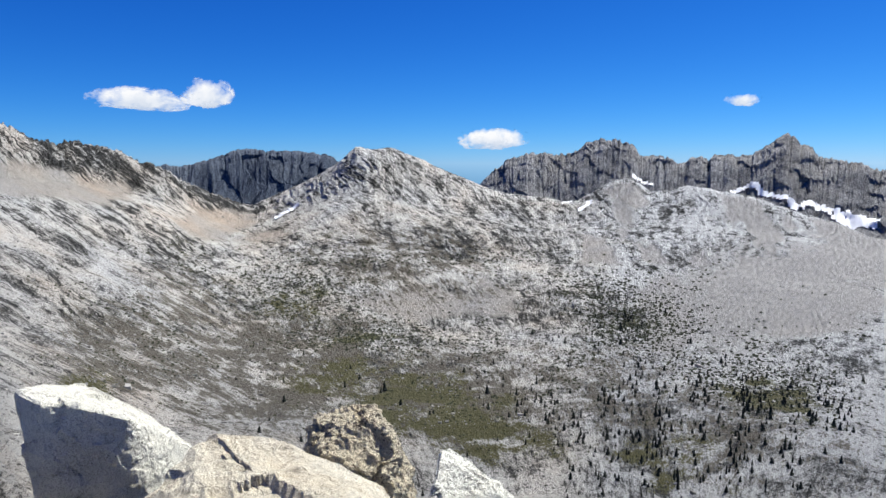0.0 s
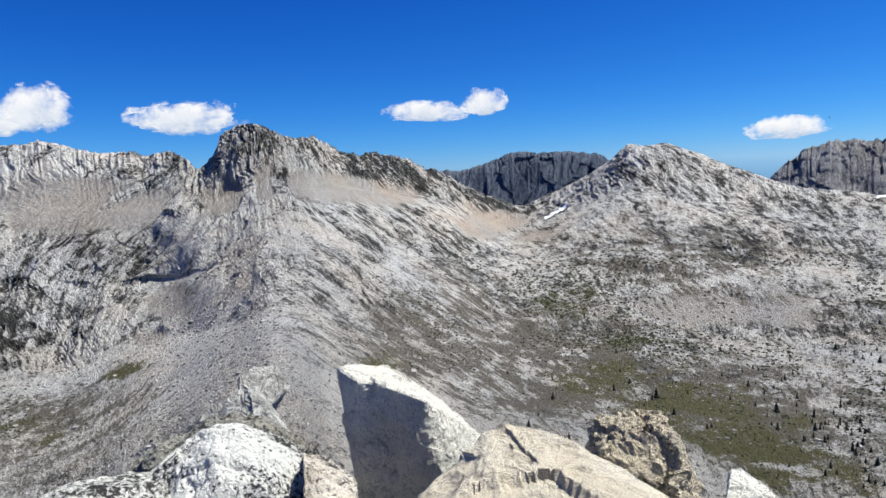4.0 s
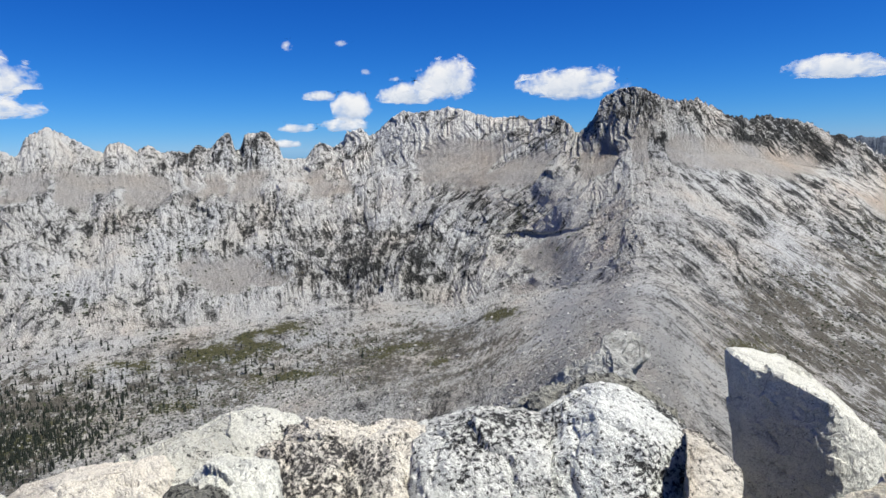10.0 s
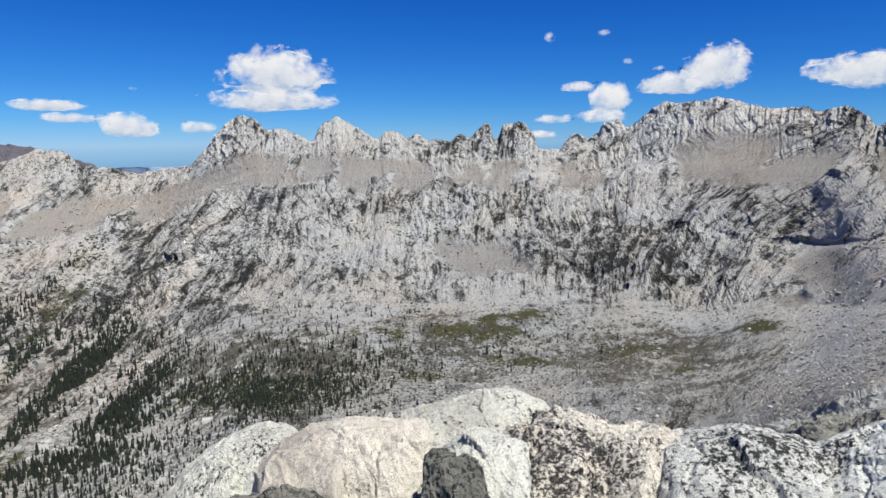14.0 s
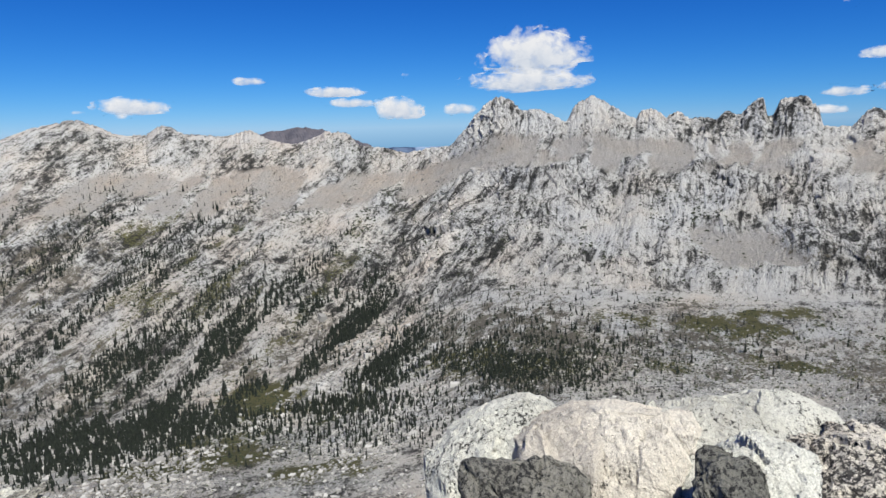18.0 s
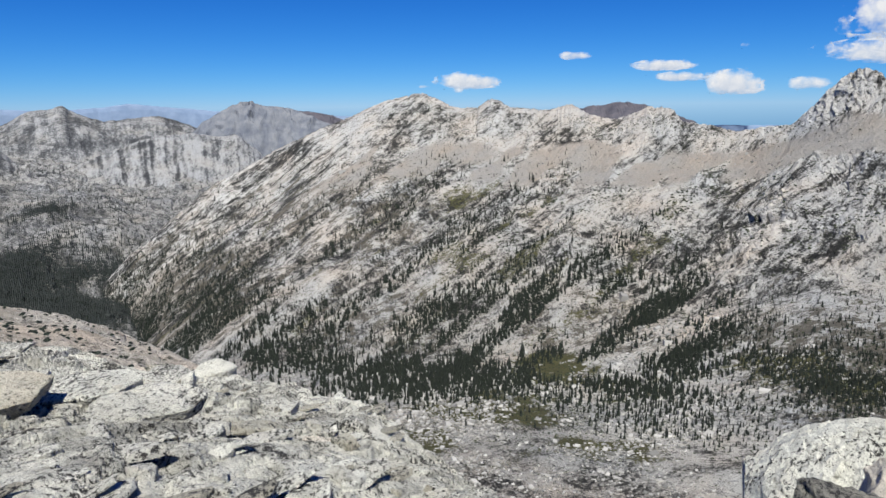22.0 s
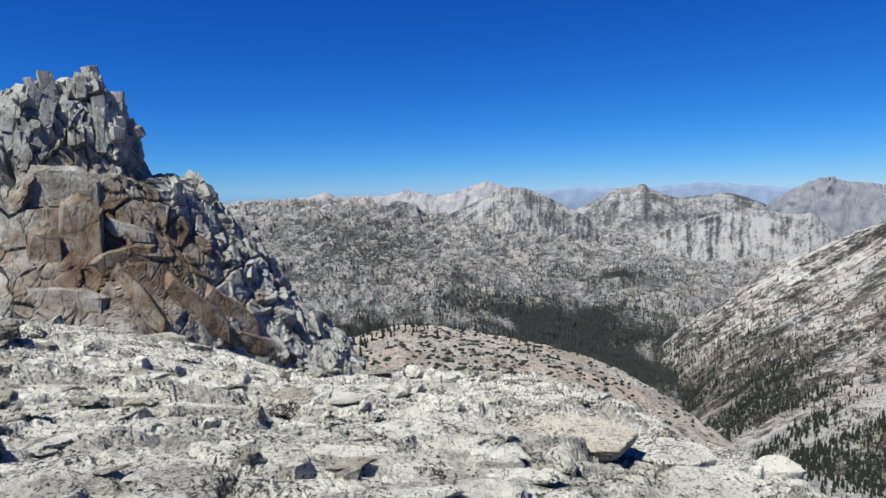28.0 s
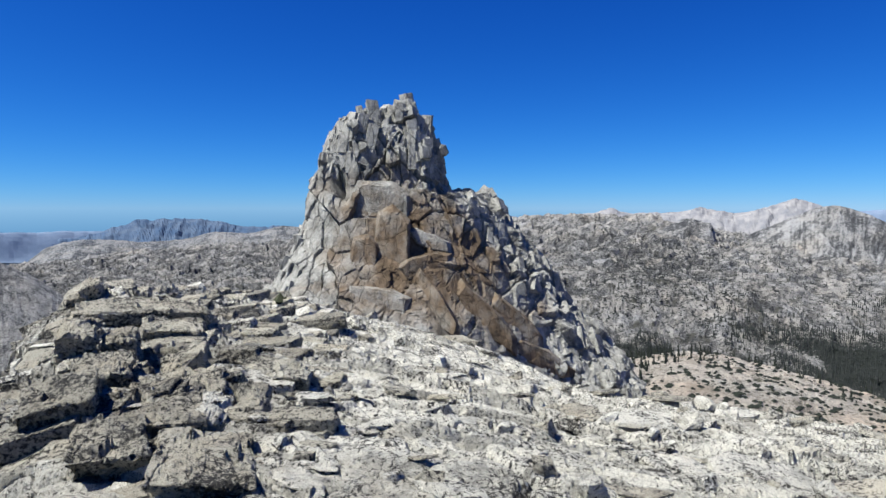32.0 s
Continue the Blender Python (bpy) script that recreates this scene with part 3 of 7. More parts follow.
# ribs and gullies run down the fall line, slanting where the strata slant
slant = soft(A2, [(-44, 0.3), (-10, -0.5), (5, -0.8), (20, -1.2), (34, -1.0), (39, 0.0), (46, 0.9), (56, 0.35), (70, 0.0), (92, 0.5), (105, 0.9), (120, 1.15), (140, 1.3), (160, 1.2)])
across = np.radians(A2 + slant * (ELV + 8)) * 1000
down = ELV * 17.0
bendy = fbm(flat / 170.0 + 21.0, 3, 0.55)
bendy2 = fbm(flat / 60.0 + 3.0, 3, 0.55)
grain_across = across + 14 * bendy + 5 * bendy2
across = across + 24 * bendy + 8 * bendy2
rib = np.stack([across / 34, down / 70 + 0.8 * bendy2, RR / 300], 1)
zone_cliff = smooth(4.95, 5.25, S2) * soft(A2, [(-44, 0.4), (-12, 0.5), (4, 0.6), (20, 0.7), (30, 1.0), (96, 1.0), (99, 0.4), (160, 0.35)])
zone_wall = smooth(3.0, 3.3, S2) * (1 - smooth(4.75, 5.05, S2)) * soft(A2, [(-44, 0.35), (0, 0.6), (16, 0.5), (30, 0.6), (44, 0.8), (52, 1.0), (96, 1.0), (112, 0.7), (160, 0.6)])
zone_floor = smooth(1.7, 2.05, S2) * (1 - smooth(2.85, 3.15, S2))
patch = fbm(flat / 120.0 + 5.0, 4, 0.6)
fan = fbm(np.stack([across / 75, down / 120, RR * 0], 1) + 77.0, 3, 0.5)
scree = smooth(4.55, 4.85, S2) * (1 - smooth(5.15, 5.4, S2)) * smooth(-0.12, 0.12, fan + 0.05) * smooth(17, 24, A2)
scree = np.maximum(scree, smooth(3.9, 4.3, S2) * (1 - smooth(5.5, 5.9, S2)) * smooth(-0.05, 0.15, fan) * (1 - smooth(-16, -4, A2)))
scree = np.maximum(scree, 0.85 * np.exp(-((A2 + 24) / 5) ** 2 - ((ELV + 11) / 5) ** 2))
for a0, e0, wa, we in ((73.5, -10.3, 3.0, 1.5), (76, -9.6, 1.5, 1.0), (70, -11.0, 2.0, 0.7), (46.2, -10.0, 2.2, 1.6), (48.2, -12.4, 1.6, 0.7), (1.0, -12.2, 8, 1.7), (-19.5, -13.5, 3.2, 4.5), (-28, -9.5, 7, 4), (123, -4.2, 4, 1.3), (113, -3.8, 3, 1.0), (93, -1.6, 2.0, 1.2), (19.5, -5.0, 3.4, 1.3), (27.5, -2.2, 3.0, 1.1), (15.5, -6.2, 2.4, 0.8), (33.5, -1.4, 2.2, 1.3), (33, -1.0, 1.6, 1.2), (51.5, -0.4, 3.6, 0.9)):
    scree = np.maximum(scree, np.clip(1.6 * np.exp(-((A2 - a0) / wa) ** 2 - ((ELV - e0) / we) ** 2) + 0.9 * patch + 0.5 * fan - 0.3, 0, 1))
ribs = ridged(rib, 4, 0.6)
upright = np.radians(A2) * 1000 + 26 * bendy2
pillars = ridged(np.stack([upright / 15, down / 210 + 0.3 * bendy, RR / 300], 1) + 61.0, 3, 0.6)
seams = ridged(np.stack([across / 7, down / 70 + 0.2 * bendy2, RR / 200], 1) + 91.0, 2, 0.6)
clumps = fbm(flat / 62.0, 5, 0.58)
crags = ridged(flat / 24.0, 3, 0.6)
nf = nrm.reshape(-1, 3).astype(np.float32)
fa, va, ja = facets(flat.astype(np.float32) + 14 * bendy2[:, None], nf, (1 / 24, 1 / 24, 1 / 80), 0.7, 6.0)
fb, vb, jb = facets(flat.astype(np.float32) + 5 * clumps[:, None], nf, (1 / 10, 1 / 10, 1 / 22), 0.8, 2.4)
spacing = np.linalg.norm(np.gradient(base, axis=0), axis=-1).ravel()
keep = np.clip(4.5 / spacing, 0, 1)
craggy = (0.30 * fa + 0.24 * fb * keep - 1.0 * (1 - smooth(0, 0.1, ja))) * (0.45 + 0.55 * keep)
slabby = smooth(-0.25, 0.35, fbm(flat / 210.0 + 33.0, 3, 0.55))
buttress = ridged(np.stack([across / 130, down / 420 + 0.6 * bendy, RR / 500], 1) + 13.0, 3, 0.5)
fins = ridged(np.stack([upright / 6.5, down / 150 + 0.3 * bendy, RR / 300], 1) + 17.0, 2, 0.6)
rise = zone_cliff * (5 * pillars + 2.2 * fins + 0.15 * craggy) + zone_wall * ((8 + 10 * smooth(20, 45, A2)) * buttress * (0.3 + 0.7 * keep) + (2.4 * ribs * keep + 0.45 * craggy) * (0.3 + 0.9 * slabby) + 2 * clumps - 1.2 * keep * smooth(0.35, 0.6, seams))
rest = np.clip(1 - zone_cliff - zone_wall, 0, 1)
rise = rise + rest * (3.5 * clumps + (0.3 * crags + 1.2 * ribs) * keep + 0.12 * craggy + 5 * buttress * keep * smooth(2.9, 3.4, S2)) * (1 - 0.6 * zone_floor)
rise = rise * (1 - 0.6 * smooth(5.8, 6.0, S2)) * smooth(0.2, 1.0, S2) * np.clip(RR / 520, 0.10, 1.0) * (1 - 0.85 * np.clip(scree, 0, 1))
facing = np.abs((nf * flat).sum(1)) / np.linalg.norm(flat, axis=1)
rise = rise * (0.12 + 0.88 * smooth(0.08, 0.38, facing))
close = 1 - smooth(150, 380, RR)
rise = rise + close * smooth(0.15, 0.6, S2) * (0.9 * ridged(flat / 8.0, 4, 0.62) + 0.30 * np.clip(facets(flat.astype(np.float32), nf, 1 / 5.0, 0.8, 1.6)[0], -2, 2))
terrain = (base + nrm * rise.reshape(NR, NC, 1)).reshape(-1, 3)

# what covers it: bare streaks, scree fans, turf and scrub
streak = ridged(np.stack([across / 15, down / 70, RR / 200], 1) + 31.0, 3, 0.6)
hatch = ridged(np.stack([across / 5.5, down / 60 + 0.25 * bendy2, RR / 150], 1) + 131.0, 2, 0.6)
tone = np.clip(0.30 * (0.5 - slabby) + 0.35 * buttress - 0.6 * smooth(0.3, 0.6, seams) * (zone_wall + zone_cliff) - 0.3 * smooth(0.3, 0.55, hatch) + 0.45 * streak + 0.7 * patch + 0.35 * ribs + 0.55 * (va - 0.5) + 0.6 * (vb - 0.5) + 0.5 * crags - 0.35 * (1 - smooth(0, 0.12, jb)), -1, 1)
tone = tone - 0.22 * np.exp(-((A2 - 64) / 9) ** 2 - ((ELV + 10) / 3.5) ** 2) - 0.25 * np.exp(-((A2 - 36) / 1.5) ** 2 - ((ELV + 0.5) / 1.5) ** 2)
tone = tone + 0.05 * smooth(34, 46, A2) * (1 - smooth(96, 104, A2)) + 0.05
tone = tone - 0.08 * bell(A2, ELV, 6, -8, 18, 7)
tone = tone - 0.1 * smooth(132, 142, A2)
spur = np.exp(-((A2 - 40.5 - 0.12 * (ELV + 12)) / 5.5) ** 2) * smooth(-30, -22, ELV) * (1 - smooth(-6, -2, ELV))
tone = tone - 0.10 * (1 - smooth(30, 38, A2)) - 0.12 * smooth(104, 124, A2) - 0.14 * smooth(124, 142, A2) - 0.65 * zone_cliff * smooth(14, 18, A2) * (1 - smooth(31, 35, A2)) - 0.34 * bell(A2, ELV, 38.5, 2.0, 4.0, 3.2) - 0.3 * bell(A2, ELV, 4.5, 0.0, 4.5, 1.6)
# flank near 47 lightened as if sunlit, twin towers near 71 darkened as shade
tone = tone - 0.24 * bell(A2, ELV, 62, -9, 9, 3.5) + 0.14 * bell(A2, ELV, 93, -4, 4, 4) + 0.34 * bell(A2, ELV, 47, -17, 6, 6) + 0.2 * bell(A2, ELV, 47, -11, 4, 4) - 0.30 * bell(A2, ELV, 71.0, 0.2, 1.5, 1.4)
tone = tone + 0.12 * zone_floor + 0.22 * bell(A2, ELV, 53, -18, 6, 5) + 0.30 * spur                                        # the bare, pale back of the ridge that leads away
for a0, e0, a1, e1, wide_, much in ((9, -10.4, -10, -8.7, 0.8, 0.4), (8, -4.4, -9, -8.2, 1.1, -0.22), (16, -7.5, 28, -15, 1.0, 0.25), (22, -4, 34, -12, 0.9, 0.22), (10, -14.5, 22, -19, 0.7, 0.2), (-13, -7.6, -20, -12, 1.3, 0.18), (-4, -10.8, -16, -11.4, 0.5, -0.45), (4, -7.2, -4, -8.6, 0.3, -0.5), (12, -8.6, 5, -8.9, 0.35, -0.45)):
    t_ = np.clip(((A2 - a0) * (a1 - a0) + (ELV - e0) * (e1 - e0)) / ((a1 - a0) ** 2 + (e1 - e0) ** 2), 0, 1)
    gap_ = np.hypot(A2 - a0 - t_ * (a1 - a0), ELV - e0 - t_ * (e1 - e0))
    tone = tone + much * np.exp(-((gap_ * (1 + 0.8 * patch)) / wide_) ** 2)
tone = tone + 0.15 * zone_cliff * smooth(54, 62, A2)
turf_noise = fbm(flat / 34.0 + 2.0, 4, 0.65)
scrub_noise = fbm(np.stack([across / 60, down / 110, RR / 200], 1) + 11.0, 4, 0.6)
green = np.zeros_like(A2)
for a0, e0, wa, we, much in ((1.5, -20.5, 8, 3.2, 1.1), (8, -18.5, 8, 3.0, 0.7), (74, -16.2, 4.5, 1.0, 1.2), (70, -15.0, 5, 0.8, 0.8), (60, -17.3, 5, 0.9, 0.75), (82, -16.4, 3.5, 0.8, 0.7), (45.4, -9.2, 1.3, 0.7, 1.3), (50, -14.4, 2.4, 0.9, 0.8),
                             (114.2, -22.6, 3.6, 1.3, 1.7), (121, -26, 9, 1.6, 0.95), (110, -28.2, 5, 1.6, 0.95), (127, -29, 7, 1.6, 0.8), (108, -23.8, 5, 1.2, 0.6), (93, -20.4, 11, 1.9, 0.8), (69, -18.8, 6, 0.6, 0.9), (56, -18.6, 3, 0.5, 0.8), (78, -20.2, 4, 0.7, 0.7), (-0.5, -22.3, 7, 1.6, 1.2), (-17, -13.2, 3.4, 1.9, 0.55), (13, -11, 3.0, 1.6, 0.4), (7, -15.2, 6, 1.2, 0.5), (-27, -18.0, 4.5, 2.0, 0.9), (-20, -24, 10, 3.0, 0.6), (12, -12.3, 5, 2.0, 0.7), (-6, -24, 9, 3, 0.6), (30, -17, 4, 3, 0.45)):
    green = np.maximum(green, much * np.exp(-((A2 - a0) / wa) ** 2 - ((ELV - e0) / we) ** 2))
soil = np.zeros_like(A2)
for a0, e0, wa, we, much in ((14, -17, 12, 6, 0.9), (4, -9, 14, 5, 0.55), (-12, -19, 12, 5, 0.6), (0, -20, 12, 4.5, 0.95), (26, -15, 7, 6, 0.75), (44, -16, 6, 3.5, 0.25), (40, -8, 5, 3, 0.35), (58, -18, 13, 3.8, 0.95), (76, -18, 10, 3.6, 0.9), (92, -19.5, 10, 5.0, 1.15), (112, -20, 12, 6, 0.6), (130, -19, 14, 6, 0.6), (118, -26, 16, 3, 0.5), (-22, -21, 16, 5, 0.6), (-12, -13, 8, 3, 0.4), (145, -15, 9, 7, 0.75), (133, -10, 13, 6, 0.6), (20, -9, 8, 3, 0.3), (112, -10, 14, 5, 0.35), (90, -9, 14, 5, 0.2), (66, -10, 10, 4, 0.3)):
    soil = np.maximum(soil, much * bell(A2, ELV, a0, e0, wa, we))
soil = np.maximum(soil, 0.5 * bell(A2, ELV, 22, -12, 8, 7))
soil = soil * (1 + 0.28 * (1 - smooth(30, 38, A2)))
soil = np.clip(soil * (0.66 + 0.8 * fbm(flat / 26.0 + 8.0, 4, 0.65) + 0.35 * streak), 0, 1)
scrub = np.clip(0.32 * smooth(0.1, 0.5, scrub_noise) * zone_wall + 0.30 * smooth(96, 112, A2) * smooth(0.0, 0.45, scrub_noise) * (1 - smooth(5.0, 5.8, S2)), 0, 1)
green = np.clip(green * (0.75 + 0.9 * turf_noise) + scrub + 0.10 * (1 - smooth(2.9, 3.3, S2)) * smooth(-0.1, 0.4, turf_noise), 0, 1.2) * (1 - 0.8 * np.clip(scree, 0, 1))
warm = 0.36 + 0.12 * smooth(92, 102, A2)
for a0, e0, wa, we, much in ((20, -4.5, 9, 3.0, 0.68), (27, -1.5, 5, 2.0, 0.66), (15, -6.5, 4, 1.5, 0.66), (30, -1.5, 4, 2.0, 0.35), (54, -12.5, 5, 2.5, 0.6), (48, -14, 5, 3, 0.5), (88, -6, 8, 4, 0.3), (72, -19, 14, 2.5, 0.45), (36, -10, 6, 6, 0.2), (5, -0.5, 5, 1.5, 0.4), (-13, -8, 6, 1.5, 0.45), (66, -1.8, 16, 1.5, 0.4), (120, -3, 14, 3, 0.25)):
    warm = np.maximum(warm, much * bell(A2, ELV, a0, e0, wa, we))


def fall(points):
    """Length run down each column of a sheet, by how large it stands from the summit."""
    step_ = np.linalg.norm(np.diff(points, axis=0), axis=-1) / np.hypot(points[1:, :, 0], points[1:, :, 1])
    return 1000 * np.concatenate([np.zeros((1, points.shape[1])), np.cumsum(step_, 0)]).ravel()


run = fall(base) + 12 * bendy + 5 * bendy2
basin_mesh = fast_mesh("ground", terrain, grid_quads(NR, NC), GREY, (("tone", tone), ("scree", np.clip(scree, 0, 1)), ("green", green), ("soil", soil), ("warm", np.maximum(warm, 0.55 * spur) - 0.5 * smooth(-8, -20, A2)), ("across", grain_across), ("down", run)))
tagged(new("ground", basin_mesh), "rocky grey granite basin rising to a jagged ridge", "mountain terrain", kind="structure")


# ---------------------------------------------------------------- mountains beyond
SHEETS = {"ground": (terrain, nrm.reshape(-1, 3), A2, ELV, NR, NC)}


def range_of(name, knots, r, base_el, mat, label, category="mountain", step=0.12, rows=60, jagged=0.15, relief=1.0, lean=0.12, kind="", slope_tone=0.0, freq=1.0, furrow=0.0):
    """A mountain standing along bearings: skyline knots (bearing, elevation), its foot at base_el and distance r."""
    k = np.array(knots, float)
    az = np.arange(k[0, 0], k[-1, 0] + 1e-6, step)
    top = 0.5 * np.interp(az, k[:, 0], k[:, 1]) + 0.5 * soft(az, knots)
    l3 = np.stack([az * freq, az * 0 + r, az * 0], 1)
    top = top + jagged * (ridged(l3 * 0.9, 2, 0.6) + 0.6 * ridged(l3 * 3.1, 2, 0.7))
    o = np.ones_like(az)
    foot = np.minimum(base_el, top - 0.05)
    pts, s = loft(az, [(r * o, foot), (r * (1 + lean) * o, top), (r * (1 + 1.6 * lean) * o, top - 4)], (rows, 6))
    n = normals(pts)
    f3 = pts.reshape(-1, 3)
    s2 = np.repeat(s, len(az))
    a2 = np.tile(az, len(s))
    e2 = np.degrees(np.arctan2(f3[:, 2], np.hypot(f3[:, 0], f3[:, 1])))
    scale = r / 1200.0
    rb = ridged(np.stack([np.radians(a2 + 0.4 * (e2 - base_el)) * r / (45 * scale), e2 * r * 0.0175 / (180 * scale), s2 * 0], 1) + r, 4, 0.55)
    cr = fbm(f3 / (60 * scale), 4, 0.55)
    up = relief * scale * (22 * rb + 12 * cr) * (1 - 0.85 * smooth(0.85, 1.0, s2))
    nn = n.reshape(-1, 3)
    fc, vc, _ = facets(f3.astype(np.float32), nn.astype(np.float32), (1 / (34 * scale), 1 / (34 * scale), 1 / (55 * scale)), 0.7, 8.0 * scale)
    up = 0.6 * up + 0.25 * relief * fc * (1 - 0.8 * smooth(0.9, 1.0, s2))
    f3 = f3 + nn * up[:, None]
    att = (("tone", np.clip(0.5 * rb + 0.5 * cr + 0.7 * (vc - 0.5) + slope_tone + furrow * ridged(np.stack([2.6 * a2 + 0.6 * cr, 0.12 * e2, 0 * e2 + r], 1), 2, 0.5), -1, 1)), ("scree", np.zeros(len(f3))), ("green", 0.35 * smooth(0.1, 0.5, cr)), ("soil", np.zeros(len(f3))), ("across", np.radians(a2 + 0.4 * (e2 - base_el)) * 1000), ("down", fall(pts)), ("warm", np.full(len(f3), 0.1)))
    me = fast_mesh(name, f3, grid_quads(len(s), len(az)), mat, att)
    ob = tagged(new(name, me), label, category, kind=kind)
    SHEETS[name] = (f3, nn, a2, e2, len(s), len(az))
    return ob


range_of("table_mountain", [(7.0, -2.5), (9.4, 0.3), (10.3, 0.7), (12.2, 0.85), (15, 0.95), (17.2, 1.05), (18.5, 0.45), (19.9, 0), (21.6, -0.35), (23.1, -0.3), (25, -2.0), (27, -4)], 2900, -6, HAZED_TABLE, "dark haze-blue flat-topped mountain beyond the saddle", relief=0.6, jagged=0.22)
range_of("dark_massif", [(-44, -0.8), (-38, -0.4), (-33.8, -0.7), (-32.1, -0.3), (-29.9, 0.2), (-28.8, 1.05), (-27.3, 1.95), (-26.1, 1.2), (-24.9, 0.45), (-23.3, 0.45), (-20.5, 0.15), (-20, -0.35), (-18.6, 0.25), (-16.4, 0.45), (-15.9, 1.3), (-14.6, 1.65), (-12.7, 1.8), (-11.3, 0.7), (-9.7, 0.55), (-7.6, 0.6), (-5.6, 0), (-3.7, -1.45), (-2, -4)], 1640, -6.5, DARK_PEAK, "dark craggy mountain ridge above snow patches", jagged=0.38, relief=0.55, lean=0.22)


def snow_on(sheet, line, width):
    """A patch of snow along a line of (bearing, elevation) on a sheet of the relief: its largest piece, with a rim of its own thickness."""
    pts, nn, a2, e2, rows, cols = SHEETS[sheet]
    gap = np.full(len(pts), 9.0)
    for (a0, e0), (a1, e1) in zip(line, line[1:]):
        t = np.clip(((a2 - a0) * (a1 - a0) + (e2 - e0) * (e1 - e0)) / ((a1 - a0) ** 2 + (e1 - e0) ** 2), 0, 1)
        gap = np.minimum(gap, np.hypot(a2 - a0 - t * (a1 - a0), e2 - e0 - t * (e1 - e0)))
    near = gap < width * 2.5
    wob = np.zeros(len(pts))
    wob[near] = fbm(pts[near] / 22.0 + 40.0, 3, 0.6)
    mask = near & (gap < width * (1 + 0.9 * wob))
    q = grid_quads(rows, cols)
    q = q[mask[q].all(1)]
    if len(q) < 4:
        return
    mark = {}
    for f in q:                                  # keep the largest connected piece
        for v in f:
            mark[int(v)] = int(v)

    def root(v):
        while mark[v] != v:
            mark[v] = mark[mark[v]]
            v = mark[v]
        return v
    for f in q:
        r0 = root(int(f[0]))
        for v in f[1:]:
            mark[root(int(v))] = r0
    roots = np.array([root(int(f[0])) for f in q])
    ids, many = np.unique(roots, return_counts=True)
    q = q[roots == ids[many.argmax()]]
    used, inv = np.unique(q, return_inverse=True)
    inv = inv.reshape(-1, 4)
    up = pts[used] + nn[used] * 2.5
    me = fast_mesh("snow_patch", np.concatenate([up, pts[used] - nn[used]]), np.concatenate([inv, inv[:, ::-1] + len(used)]), SNOW, shade=True)
    tagged(new("snow_patch", me), "patch of old white snow below a dark cliff", "snow", "snow patches")


snow_on("ground", [(14.2, -4.75), (13.2, -4.15), (12.3, -3.6)], 0.13)
snow_on("ground", [(-11.8, -4.1), (-12.7, -3.4)], 0.2)
snow_on("ground", [(-10.2, -3.6), (-11.0, -3.3)], 0.12)
snow_on("ground", [(-13.6, -4.3), (-13.9, -3.7)], 0.1)
snow_on("dark_massif", [(-23.65, -2.4), (-25.03, -1.7)], 0.22)
snow_on("dark_massif", [(-25.0, -1.75), (-26.3, -2.4), (-27.3, -2.7), (-28.2, -3.4)], 0.34)
snow_on("dark_massif", [(-28.6, -3.3), (-29.4, -3.1), (-30.4, -3.7)], 0.32)
snow_on("dark_massif", [(-31.0, -3.9), (-32.0, -4.5), (-33.1, -4.4)], 0.55)
snow_on("dark_massif", [(-16.0, -1.1), (-17.4, -1.85), (-19.15, -1.95)], 0.19)

# ---------------------------------------------------------------- the canyon country
CZ = np.arange(126, 241, 0.13)
CAN_NEAR = [(126, 900, -24), (145, 900, -22), (160, 900, -20), (180, 800, -19), (200, 700, -19), (220, 700, -16), (241, 700, -16)]
CAN_FLOOR = [(126, 1500, -20), (145, 1500, -18), (152, 1500, -16), (160, 1500, -14.4), (170, 1500, -12.6), (180, 1450, -12), (190, 1400, -11.5), (205, 1300, -11), (220, 1300, -9), (241, 1300, -9)]
CAN_SLOPE = [(126, 2200, -12), (145, 2200, -10.5), (150, 2200, -8.6), (154, 2200, -7.4), (160, 2200, -7.4), (170, 2000, -6.8), (180, 1900, -6.0), (190, 1900, -5.4), (205, 1900, -6), (220, 2000, -6.6), (241, 2000, -6.8)]
CAN_RIM = [(126, 3000, -7), (145, 3000, -6.0), (151, 3000, -6.1), (155, 3000, -5.2), (158, 2900, -4.8), (163, 2800, -4.5), (170, 2700, -3.5), (176, 2500, -2.6), (182, 2400, -2.0), (190, 2400, -2.2), (205, 2600, -3.6), (220, 2700, -4.6), (241, 2700, -5.2)]
CAN_SKY = [(126, -5), (138, -4.4), (147, -4.5), (151.5, -4.9), (155, -4.2), (158, -3.6), (161, -3.5), (165, -3.2), (168, -2.7), (171, -2.3), (173.4, -2.1), (175.8, -1.5), (178, -0.9), (182, -0.8), (185.8, -0.95), (188.5, -1.0), (192, -1.2), (198, -1.7), (205, -2.3), (213, -3.2), (220, -3.6), (229, -4.4), (241, -5)]


def plain(lines, az):
    k = np.array(lines)
    return soft(az, k[:, (0, 1)]), soft(az, k[:, (0, 2)])


o = np.ones_like(CZ)
c_sky = soft(CZ, CAN_SKY) + 0.10 * ridged(np.stack([CZ * 0.9, CZ * 0, CZ * 0 + 5], 1), 3, 0.6)
cbase, CS = loft(CZ, [plain(CAN_NEAR, CZ), plain(CAN_FLOOR, CZ), plain(CAN_SLOPE, CZ), plain(CAN_RIM, CZ), (3500 * o, c_sky), (3800 * o, c_sky - 3)], (20, 60, 60, 50, 6))
cn = normals(cbase)
cf = cbase.reshape(-1, 3)
cs2, ca2 = np.repeat(CS, len(CZ)), np.tile(CZ, len(CS))
cr2 = np.hypot(cf[:, 0], cf[:, 1])
